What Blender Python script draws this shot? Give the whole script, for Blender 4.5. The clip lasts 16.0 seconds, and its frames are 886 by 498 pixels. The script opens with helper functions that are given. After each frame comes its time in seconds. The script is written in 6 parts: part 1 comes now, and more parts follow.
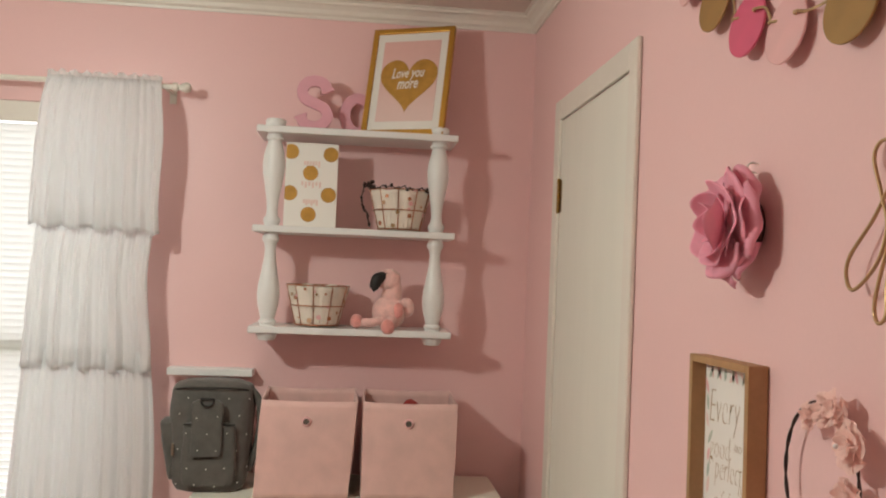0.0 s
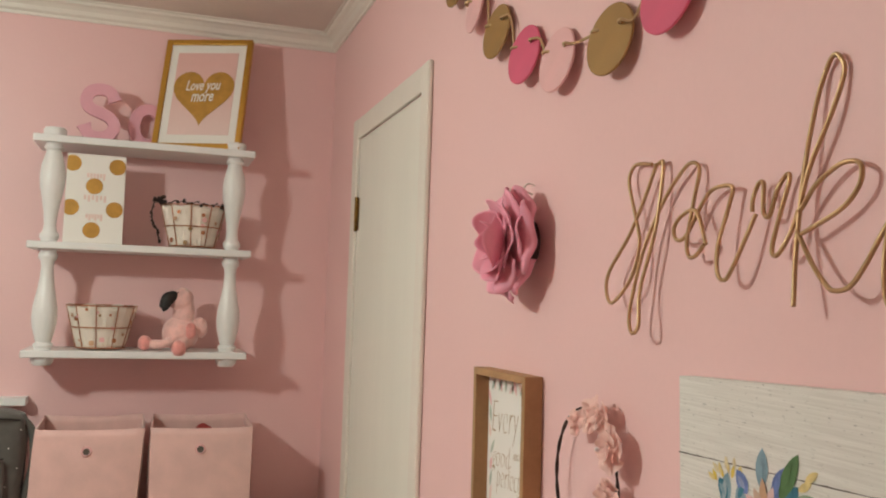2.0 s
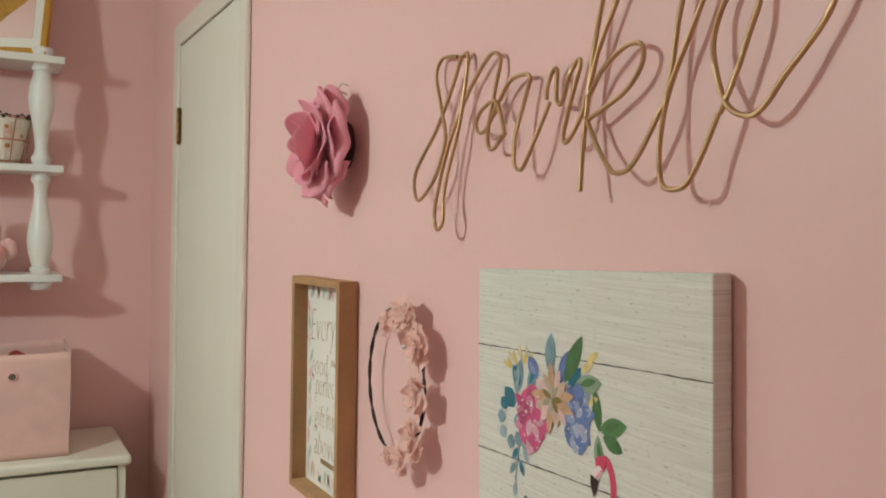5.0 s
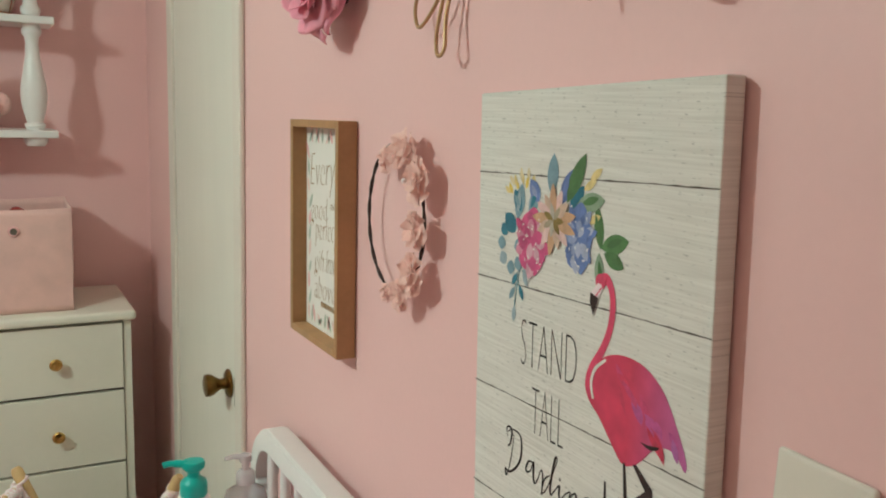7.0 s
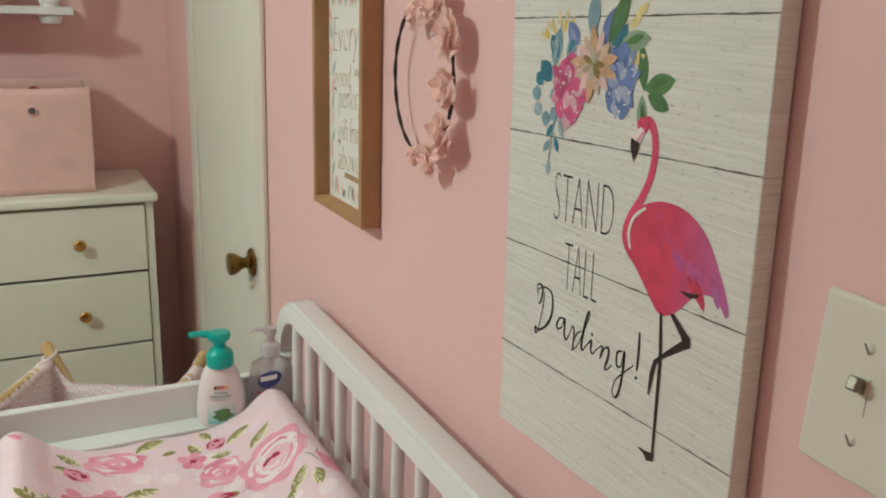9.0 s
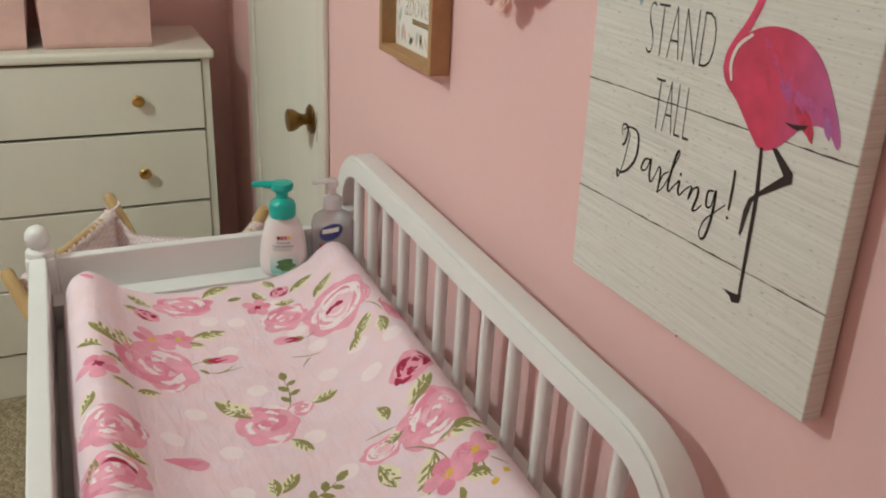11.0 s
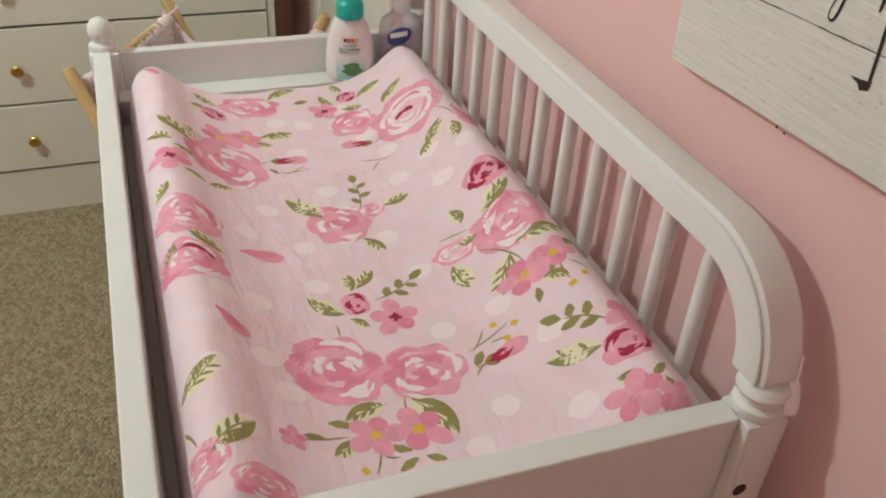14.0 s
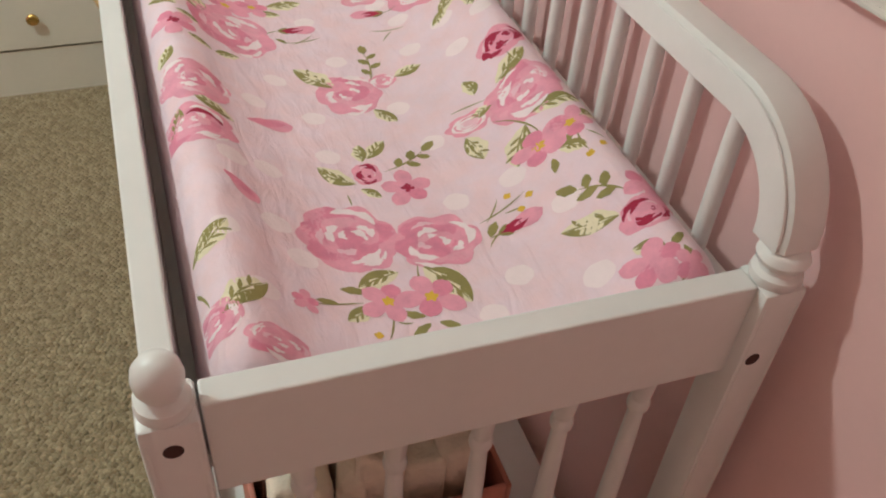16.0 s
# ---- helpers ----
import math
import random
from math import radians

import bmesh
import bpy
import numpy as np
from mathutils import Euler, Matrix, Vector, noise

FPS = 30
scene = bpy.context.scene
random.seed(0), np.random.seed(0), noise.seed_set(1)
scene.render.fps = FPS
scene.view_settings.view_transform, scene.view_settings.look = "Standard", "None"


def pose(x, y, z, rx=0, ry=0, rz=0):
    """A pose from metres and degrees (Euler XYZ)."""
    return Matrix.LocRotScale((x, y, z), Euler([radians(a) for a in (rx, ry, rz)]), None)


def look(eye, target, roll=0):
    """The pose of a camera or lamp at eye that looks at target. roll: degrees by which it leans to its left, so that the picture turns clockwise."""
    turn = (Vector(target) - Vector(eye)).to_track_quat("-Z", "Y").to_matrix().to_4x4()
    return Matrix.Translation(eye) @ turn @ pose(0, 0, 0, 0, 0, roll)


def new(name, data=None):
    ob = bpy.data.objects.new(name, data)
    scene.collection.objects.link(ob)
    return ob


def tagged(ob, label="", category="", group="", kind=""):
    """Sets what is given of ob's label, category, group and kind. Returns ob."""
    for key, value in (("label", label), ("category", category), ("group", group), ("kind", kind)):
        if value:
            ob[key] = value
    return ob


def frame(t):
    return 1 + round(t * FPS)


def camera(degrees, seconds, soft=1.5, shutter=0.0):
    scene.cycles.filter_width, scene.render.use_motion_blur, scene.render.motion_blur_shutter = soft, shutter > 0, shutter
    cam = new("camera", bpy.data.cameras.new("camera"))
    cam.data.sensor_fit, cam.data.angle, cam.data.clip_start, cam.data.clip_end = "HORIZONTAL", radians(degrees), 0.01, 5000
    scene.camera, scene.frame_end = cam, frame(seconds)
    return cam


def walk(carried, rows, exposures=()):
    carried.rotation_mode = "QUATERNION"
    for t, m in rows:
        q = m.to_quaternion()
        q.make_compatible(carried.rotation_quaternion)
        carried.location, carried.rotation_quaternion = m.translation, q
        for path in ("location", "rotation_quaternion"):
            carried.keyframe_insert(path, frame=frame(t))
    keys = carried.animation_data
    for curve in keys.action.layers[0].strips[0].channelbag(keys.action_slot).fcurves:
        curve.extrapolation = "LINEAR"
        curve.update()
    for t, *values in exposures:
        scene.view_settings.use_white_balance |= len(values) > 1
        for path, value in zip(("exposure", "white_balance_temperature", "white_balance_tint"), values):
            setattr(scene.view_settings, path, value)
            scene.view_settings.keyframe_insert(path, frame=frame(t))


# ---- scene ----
cam = camera(55.0, 16.0, soft=2.0)
PATH = [
    (0, (-0.548, -2.714, 1.601), (-0.349, -0.725, 1.655), 2.3),
    (0.5, (-0.546, -2.721, 1.605), (-0.222, -0.748, 1.658), 2.1),
    (1, (-0.54, -2.725, 1.604), (-0.085, -0.779, 1.669), 2.0),
    (1.5, (-0.528, -2.723, 1.6), (0.027, -0.805, 1.701), 2.0),
    (2, (-0.518, -2.722, 1.598), (0.115, -0.828, 1.714), 1.9),
    (2.5, (-0.511, -2.72, 1.596), (0.202, -0.855, 1.706), 1.8),
    (3, (-0.498, -2.721, 1.594), (0.276, -0.88, 1.698), 1.8),
    (3.5, (-0.484, -2.725, 1.593), (0.361, -0.915, 1.686), 1.5),
    (3.7, (-0.479, -2.725, 1.591), (0.391, -0.926, 1.683), 1.6),
    (5.8, (-0.448, -2.71, 1.544), (0.52, -0.969, 1.37), 1.8),
    (6, (-0.447, -2.712, 1.538), (0.515, -0.971, 1.333), 1.9),
    (6.5, (-0.447, -2.711, 1.528), (0.509, -0.974, 1.264), 2.0),
    (7, (-0.446, -2.703, 1.513), (0.497, -0.97, 1.189), 1.9),
    (7.5, (-0.446, -2.694, 1.501), (0.485, -0.964, 1.124), 2.0),
    (8, (-0.448, -2.69, 1.49), (0.47, -0.963, 1.07), 2.1),
    (8.5, (-0.447, -2.689, 1.478), (0.461, -0.97, 1.007), 2.2),
    (9, (-0.446, -2.684, 1.464), (0.442, -0.978, 0.913), 2.2),
    (9.2, (-0.449, -2.68, 1.456), (0.442, -0.986, 0.877), 2.7),
    (11.3, (-0.469, -2.665, 1.415), (0.272, -1.018, 0.556), 2.8),
    (11.5, (-0.466, -2.664, 1.412), (0.264, -1.027, 0.524), 2.7),
    (12, (-0.469, -2.661, 1.401), (0.243, -1.05, 0.453), 3.1),
    (12.5, (-0.478, -2.655, 1.39), (0.204, -1.066, 0.385), 3.4),
    (13, (-0.487, -2.65, 1.379), (0.142, -1.075, 0.319), 3.4),
    (13.5, (-0.492, -2.646, 1.37), (0.127, -1.102, 0.26), 3.6),
    (14, (-0.498, -2.646, 1.362), (0.116, -1.128, 0.214), 3.8),
    (14.5, (-0.502, -2.649, 1.357), (0.106, -1.157, 0.172), 3.9),
    (15, (-0.505, -2.651, 1.349), (0.097, -1.188, 0.126), 4.2),
    (15.5, (-0.506, -2.651, 1.339), (0.084, -1.223, 0.07), 4.5),
    (16, (-0.506, -2.647, 1.328), (0.059, -1.269, -0.007), 4.6),
]
# stops, white balance: the picture turns from warm to neutral as the camera tilts down
EXPOSURES = [(0.0, -0.12, 6430, 5), (2.0, 0.0, 6300, 2), (3.5, -0.03, 6120, -3), (6.0, 0.04, 5830, -10), (7.5, 0.03, 5800, -11), (9.0, -0.01, 5780, -10), (12.0, -0.08, 5900, -4), (13.0, -0.13, 5900, -4), (14.0, 0.06, 5880, -4), (16.0, 0.06, 5920, -2)]
walk(cam, [(t, look(eye, target, roll)) for t, eye, target, roll in PATH], EXPOSURES)

# ---- world, lamps ----
world = bpy.data.worlds.new("world")
scene.world = world
world.use_nodes = True
sky = world.node_tree.nodes.new("ShaderNodeTexSky")
sky.sky_type, sky.sun_disc = 'NISHITA', False
sky.sun_elevation, sky.sun_rotation = radians(30), radians(200)
world.node_tree.links.new(sky.outputs[0], world.node_tree.nodes["Background"].inputs[0])
world.node_tree.nodes["Background"].inputs[1].default_value = 0.10

# the ceiling lamp of the room, by which all the shadows fall
bulb = bpy.data.lights.new("ceiling_bulb", 'POINT')
bulb.energy, bulb.color, bulb.shadow_soft_size = 31.5, (0.885, 0.937, 0.867), 0.055
new("ceiling_bulb", bulb).location = (-1.50, -1.44, 2.13)
# spot added at the same point, no seen lamp, to brighten what lies below
beam = bpy.data.lights.new("added_down_spot", 'SPOT')
beam.energy, beam.color, beam.shadow_soft_size = 27.0, (0.885, 0.937, 0.867), 0.055
beam.spot_size, beam.spot_blend = radians(178), 1.0
new("added_down_spot", beam).location = (-1.50, -1.44, 2.13)


# ---- materials ----
def srgb(r, g, b):
    f = lambda c: (c / 255 / 12.92) if c <= 10 else ((c / 255 + 0.055) / 1.055) ** 2.4
    return (f(r), f(g), f(b), 1)


def mat(name, rgb, rough=0.6, var=0.08, scale=6.0, grain=0.0, grain_scale=300.0, metal=0.0, stretch=(1, 1, 1), sheen=0.0, coat=0.0, bump_dist=0.002, translucent=0.0):
    """Principled surface; a slow stain and a fine grain vary colour and relief."""
    m = bpy.data.materials.new(name)
    m.use_nodes = True
    n, l = m.node_tree.nodes, m.node_tree.links
    p = n["Principled BSDF"]
    p.inputs["Roughness"].default_value, p.inputs["Metallic"].default_value = rough, metal
    p.inputs["Sheen Weight"].default_value, p.inputs["Coat Weight"].default_value = sheen, coat
    tc, mp = n.new("ShaderNodeTexCoord"), n.new("ShaderNodeMapping")
    mp.inputs["Scale"].default_value = stretch
    l.new(tc.outputs["Object"], mp.inputs[0])
    slow, fine = n.new("ShaderNodeTexNoise"), n.new("ShaderNodeTexNoise")
    slow.inputs["Scale"].default_value, fine.inputs["Scale"].default_value = scale, grain_scale
    slow.inputs["Detail"].default_value, fine.inputs["Detail"].default_value = 4, 3
    for t in (slow, fine):
        l.new(mp.outputs[0], t.inputs["Vector"])
    add = n.new("ShaderNodeMath")
    add.operation = 'MULTIPLY_ADD'
    add.inputs[1].default_value = 0.4
    l.new(fine.outputs[0], add.inputs[0])
    l.new(slow.outputs[0], add.inputs[2])
    ramp = n.new("ShaderNodeMapRange")
    ramp.inputs[1].default_value, ramp.inputs[2].default_value = 0.4, 1.0
    ramp.inputs[3].default_value, ramp.inputs[4].default_value = 1 - var, 1 + var
    l.new(add.outputs[0], ramp.inputs[0])
    mul = n.new("ShaderNodeMix")
    mul.data_type, mul.blend_type = 'RGBA', 'MULTIPLY'
    mul.inputs[0].default_value = 1
    mul.inputs[6].default_value = rgb
    l.new(ramp.outputs[0], mul.inputs[7])
    l.new(mul.outputs[2], p.inputs["Base Color"])
    rr = n.new("ShaderNodeMapRange")
    rr.inputs[3].default_value, rr.inputs[4].default_value = max(0.03, rough - 0.08), min(1, rough + 0.08)
    l.new(slow.outputs[0], rr.inputs[0])
    l.new(rr.outputs[0], p.inputs["Roughness"])
    if grain:
        b = n.new("ShaderNodeBump")
        b.inputs["Strength"].default_value, b.inputs["Distance"].default_value = grain, bump_dist
        l.new(add.outputs[0], b.inputs["Height"])
        l.new(b.outputs[0], p.inputs["Normal"])
    if translucent:
        tr, mx = n.new("ShaderNodeBsdfTranslucent"), n.new("ShaderNodeMixShader")
        tr.inputs[0].default_value = rgb
        mx.inputs[0].default_value = translucent
        l.new(p.outputs[0], mx.inputs[1])
        l.new(tr.outputs[0], mx.inputs[2])
        l.new(mx.outputs[0], n["Material Output"].inputs[0])
    return m


def glow(name, rgb, strength):
    m = bpy.data.materials.new(name)
    m.use_nodes = True
    p = m.node_tree.nodes["Principled BSDF"]
    p.inputs["Base Color"].default_value = (0.8, 0.8, 0.8, 1)
    p.inputs["Emission Color"].default_value, p.inputs["Emission Strength"].default_value = rgb, strength
    return m


def glass(name, rgb, rough=0.05):
    m = bpy.data.materials.new(name)
    m.use_nodes = True
    p = m.node_tree.nodes["Principled BSDF"]
    p.inputs["Base Color"].default_value, p.inputs["Roughness"].default_value = rgb, rough
    p.inputs["Transmission Weight"].default_value, p.inputs["IOR"].default_value = 1.0, 1.3
    return m


def film(name, rgb, cover):
    """Thin clear plastic: mostly let through, with a glossy skin."""
    m = bpy.data.materials.new(name)
    m.use_nodes = True
    n, l = m.node_tree.nodes, m.node_tree.links
    p, tr, mx = n["Principled BSDF"], n.new("ShaderNodeBsdfTransparent"), n.new("ShaderNodeMixShader")
    p.inputs["Base Color"].default_value, p.inputs["Roughness"].default_value = rgb, 0.08
    mx.inputs[0].default_value = cover
    l.new(tr.outputs[0], mx.inputs[1])
    l.new(p.outputs[0], mx.inputs[2])
    l.new(mx.outputs[0], n["Material Output"].inputs[0])
    return m


def gradient(name, low, high, axis, a, b, rough=0.6, wet=0.03):
    """A print whose colour runs from low to high along one axis of its object."""
    m = mat(name, low, rough, 0.05, 20, 0.1, 500)
    n, l = m.node_tree.nodes, m.node_tree.links
    tc, sp, mr, mx = n.new("ShaderNodeTexCoord"), n.new("ShaderNodeSeparateXYZ"), n.new("ShaderNodeMapRange"), n.new("ShaderNodeMix")
    l.new(tc.outputs["Object"], sp.inputs[0])
    l.new(sp.outputs[axis], mr.inputs[0])
    mr.inputs[1].default_value, mr.inputs[2].default_value = a, b
    mx.data_type = 'RGBA'
    mx.inputs[6].default_value, mx.inputs[7].default_value = low, high
    l.new(mr.outputs[0], mx.inputs[0])
    wash = n.new("ShaderNodeTexNoise")
    wash.inputs["Scale"].default_value = 45
    l.new(tc.outputs["Object"], wash.inputs["Vector"])
    w2 = n.new("ShaderNodeMapRange")
    w2.inputs[3].default_value, w2.inputs[4].default_value = 1 - wet, 1 + wet
    l.new(wash.outputs[0], w2.inputs[0])
    mm = n.new("ShaderNodeMix")
    mm.data_type, mm.blend_type = 'RGBA', 'MULTIPLY'
    mm.inputs[0].default_value = 1
    l.new(mx.outputs[2], mm.inputs[6])
    l.new(w2.outputs[0], mm.inputs[7])
    l.new(mm.outputs[2], n["Principled BSDF"].inputs["Base Color"])
    return m


PINK = mat("pink_wall_paint", srgb(240, 199, 196), 0.5, 0.03, 1.6, 0.10, 120)
CEIL = mat("ceiling_paint", srgb(226, 214, 204), 0.8, 0.05, 3, 0.3, 90)
TRIM = mat("white_trim_paint", srgb(232, 226, 214), 0.4, 0.04, 5, 0.06, 60)
DOORW = mat("white_door_paint", srgb(233, 231, 219), 0.42, 0.04, 3, 0.08, 40, stretch=(1, 1, 0.15))
WHITE = mat("white_furniture_lacquer", srgb(234, 233, 230), 0.33, 0.03, 7, 0.04, 80)
DRESS = mat("white_dresser_lacquer", srgb(234, 230, 216), 0.4, 0.03, 4, 0.05, 70)
# dark brown that stands for the shade inside gaps and holes
GROOVE = mat("painted_gap_shade", srgb(95, 85, 75), 0.8, 0.1, 20)
CARPET = mat("beige_carpet", srgb(160, 144, 116), 0.95, 0.25, 25, 0.8, 500, sheen=0.2, bump_dist=0.004)
GOLD = mat("brushed_gold_wire", srgb(192, 158, 116), 0.45, 0.08, 30, 0.05, 400, metal=0.6)
BRASS = mat("aged_brass", srgb(128, 100, 54), 0.3, 0.25, 60, 0.05, 300, metal=1.0)
YBRASS = mat("polished_brass", srgb(200, 166, 100), 0.24, 0.12, 60, metal=1.0)
STEEL = mat("dull_steel", srgb(150, 142, 128), 0.45, 0.15, 60, metal=1.0)
FRAMEGOLD = mat("gold_picture_frame", srgb(190, 142, 58), 0.38, 0.15, 14, 0.1, 200, metal=0.55, stretch=(1, 1, 0.3))
GLITTER = mat("gold_glitter_print", srgb(186, 140, 62), 0.45, 0.22, 40, 0.2, 900, metal=0.35)
GOLDCARD = mat("gold_card", srgb(158, 122, 70), 0.5, 0.1, 20, 0.1, 500, metal=0.25)
PAPER = mat("white_paper", srgb(238, 234, 226), 0.7, 0.02, 10, 0.05, 300)
OAK = mat("light_brown_wood", srgb(176, 136, 94), 0.6, 0.16, 10, 0.2, 120, stretch=(1, 6, 1))
PALEWOOD = mat("pale_birch", srgb(206, 174, 122), 0.5, 0.12, 14, 0.1, 100, stretch=(4, 4, 0.6))
BLUSH = mat("blush_canvas_cloth", srgb(228, 188, 180), 0.9, 0.10, 16, 0.6, 500, sheen=0.2)
GREYC = mat("charcoal_cotton", srgb(94, 91, 86), 0.9, 0.22, 40, 0.6, 700, sheen=0.15)
CURT = mat("white_voile", srgb(250, 250, 250), 0.85, 0.03, 6, 0.2, 700, translucent=0.58)
SLAT = mat("white_blind_slat", srgb(240, 240, 236), 0.5, 0.02, 5, translucent=0.55)
FLUFF = mat("pink_plush", srgb(240, 192, 184), 1.0, 0.16, 60, 1.0, 350, sheen=0.6, bump_dist=0.004)
CORAL = mat("coral_plush", srgb(234, 158, 150), 1.0, 0.16, 60, 1.0, 350, sheen=0.5, bump_dist=0.004)
BLACK = mat("black_print", srgb(34, 30, 28), 0.6, 0.1, 30)
DARKCORD = mat("dark_brown_cord", srgb(52, 36, 30), 0.7, 0.2, 60, 0.3, 400)
TWINE = mat("jute_twine", srgb(190, 160, 120), 0.9, 0.2, 100, 0.6, 900)
HOT = mat("hot_pink_card", srgb(214, 92, 122), 0.6, 0.06, 20, 0.15, 500)
LPINK = mat("pale_pink_card", srgb(232, 182, 180), 0.6, 0.05, 20, 0.15, 500)
PETAL = mat("pink_silk_petal", srgb(255, 178, 198), 0.7, 0.12, 30, 0.3, 500, sheen=0.3, translucent=0.2)
PEACH = mat("peach_chiffon", srgb(251, 214, 204), 0.8, 0.1, 40, 0.3, 600, sheen=0.3, translucent=0.25)
# felt of the flower's backing; also the painted shade of the bolt holes
BROWNF = mat("dark_brown_felt_and_hole_shade", srgb(70, 46, 44), 0.95, 0.15, 40, 0.5, 500)
LETTER = mat("pink_painted_wood", srgb(228, 168, 180), 0.5, 0.05, 20, 0.1, 200)
LINER = mat("printed_cotton_liner", srgb(232, 222, 208), 0.9, 0.06, 30, 0.4, 500)
COPPER = mat("rose_gold_wire", srgb(190, 130, 96), 0.3, 0.1, 60, metal=0.9)
REDC = mat("dark_red_cloth", srgb(150, 48, 44), 0.9, 0.2, 30, 0.5, 300)
TEAL = mat("teal_plastic", srgb(44, 178, 164), 0.32, 0.03, 20, coat=0.2)
BOTTLE = mat("white_plastic", srgb(238, 228, 226), 0.35, 0.02, 20, coat=0.2)
PANE = glass("window_glass", (1, 1, 1, 1), 0.0)
CLEAR = film("clear_plastic", srgb(228, 218, 220), 0.52)
GEL = film("clear_gel", srgb(212, 200, 210), 0.40)
NAVY = mat("navy_label", srgb(58, 62, 130), 0.4, 0.1, 40)
PLATE = mat("ivory_switch_plastic", srgb(232, 227, 214), 0.35, 0.02, 10)
def crumpled_cotton(name):
    """Washed cotton: lilac and rosy mottling, long soft creases along the pad."""
    m = mat(name, srgb(244, 219, 225), 0.85, 0.05, 26, 0.35, 260, sheen=0.15, bump_dist=0.0015)
    n, l = m.node_tree.nodes, m.node_tree.links
    p = n["Principled BSDF"]
    tc, mp, crease, tint = n.new("ShaderNodeTexCoord"), n.new("ShaderNodeMapping"), n.new("ShaderNodeTexNoise"), n.new("ShaderNodeTexNoise")
    mp.inputs["Scale"].default_value = (46, 15, 20)
    crease.inputs["Scale"].default_value, crease.inputs["Detail"].default_value, crease.inputs["Distortion"].default_value = 1.0, 5, 1.2
    tint.inputs["Scale"].default_value, tint.inputs["Detail"].default_value = 34, 5
    l.new(tc.outputs["Object"], mp.inputs[0])
    l.new(mp.outputs[0], crease.inputs["Vector"])
    l.new(tc.outputs["Object"], tint.inputs["Vector"])
    ramp, mul = n.new("ShaderNodeValToRGB"), n.new("ShaderNodeMix")
    ramp.color_ramp.elements[0].position, ramp.color_ramp.elements[1].position = 0.36, 0.62
    ramp.color_ramp.elements[0].color, ramp.color_ramp.elements[1].color = (1.0, 0.955, 0.95, 1), (0.985, 1.0, 1.03, 1)
    l.new(tint.outputs[0], ramp.inputs[0])
    mul.data_type, mul.blend_type = 'RGBA', 'MULTIPLY'
    mul.inputs[0].default_value = 1
    base = p.inputs["Base Color"].links[0].from_socket
    l.new(base, mul.inputs[6])
    l.new(ramp.outputs[0], mul.inputs[7])
    l.new(mul.outputs[2], p.inputs["Base Color"])
    b = n.new("ShaderNodeBump")
    b.inputs["Strength"].default_value, b.inputs["Distance"].default_value = 0.45, 0.006
    l.new(crease.outputs[0], b.inputs["Height"])
    l.new(p.inputs["Normal"].links[0].from_socket, b.inputs["Normal"])
    l.new(b.outputs[0], p.inputs["Normal"])
    return m


COVER = crumpled_cotton("pink_cotton_cover")
ROSE = mat("rose_print", srgb(236, 163, 184), 0.85, 0.12, 60, 0.3, 300)
ROSED = mat("rose_print_deep", srgb(229, 142, 167), 0.85, 0.14, 60, 0.3, 300)
ROSEL = mat("rose_print_light", srgb(249, 232, 234), 0.85, 0.05, 60, 0.3, 300)
CRIMSON = mat("crimson_print", srgb(168, 34, 70), 0.85, 0.12, 60, 0.3, 300)
LEAFG = mat("olive_leaf_print", srgb(152, 142, 86), 0.85, 0.14, 60, 0.3, 300)
LEAFL = mat("pale_leaf_print", srgb(238, 228, 198), 0.85, 0.08, 60, 0.3, 300)
YELLOW = mat("yellow_print", srgb(230, 188, 70), 0.85, 0.08, 60, 0.3, 300)
DOTW = mat("white_dot_print", srgb(250, 232, 234), 0.85, 0.03, 60, 0.3, 300)
DIAPER = mat("cream_diaper_fleece", srgb(244, 228, 208), 0.95, 0.08, 40, 0.8, 200, bump_dist=0.004)
TRAYP = mat("pink_tray", srgb(198, 128, 112), 0.6, 0.06, 10, 0.1, 200)
TEALP = mat("teal_ink", srgb(66, 128, 148), 0.7, 0.3, 90)
BLUEP = mat("blue_ink", srgb(114, 134, 190), 0.7, 0.3, 90)
GREENP = mat("green_ink", srgb(98, 136, 84), 0.7, 0.3, 90)
MAGP = mat("magenta_ink", srgb(208, 90, 138), 0.7, 0.25, 90)
TANP = mat("tan_ink", srgb(206, 166, 132), 0.7, 0.25, 90)
YELP = mat("yellow_ink", srgb(224, 198, 92), 0.7, 0.2, 90)
FLAM = gradient("flamingo_ink", srgb(210, 64, 98), srgb(178, 106, 168), 1, -0.075, -0.150, 0.6, 0.32)
INKBROWN = mat("dark_ink", srgb(50, 34, 32), 0.7, 0.1, 60)
BRONZE = mat("bronze_ink", srgb(164, 130, 86), 0.55, 0.2, 60)
GREYINK = mat("grey_green_ink", srgb(186, 194, 178), 0.7, 0.2, 60)
FADE = gradient("pink_fade_print", srgb(231, 203, 195), srgb(228, 184, 176), 2, 0.06, 0.28)
PALEINK = mat("pale_pink_ink", srgb(232, 206, 196), 0.7, 0.1, 60)


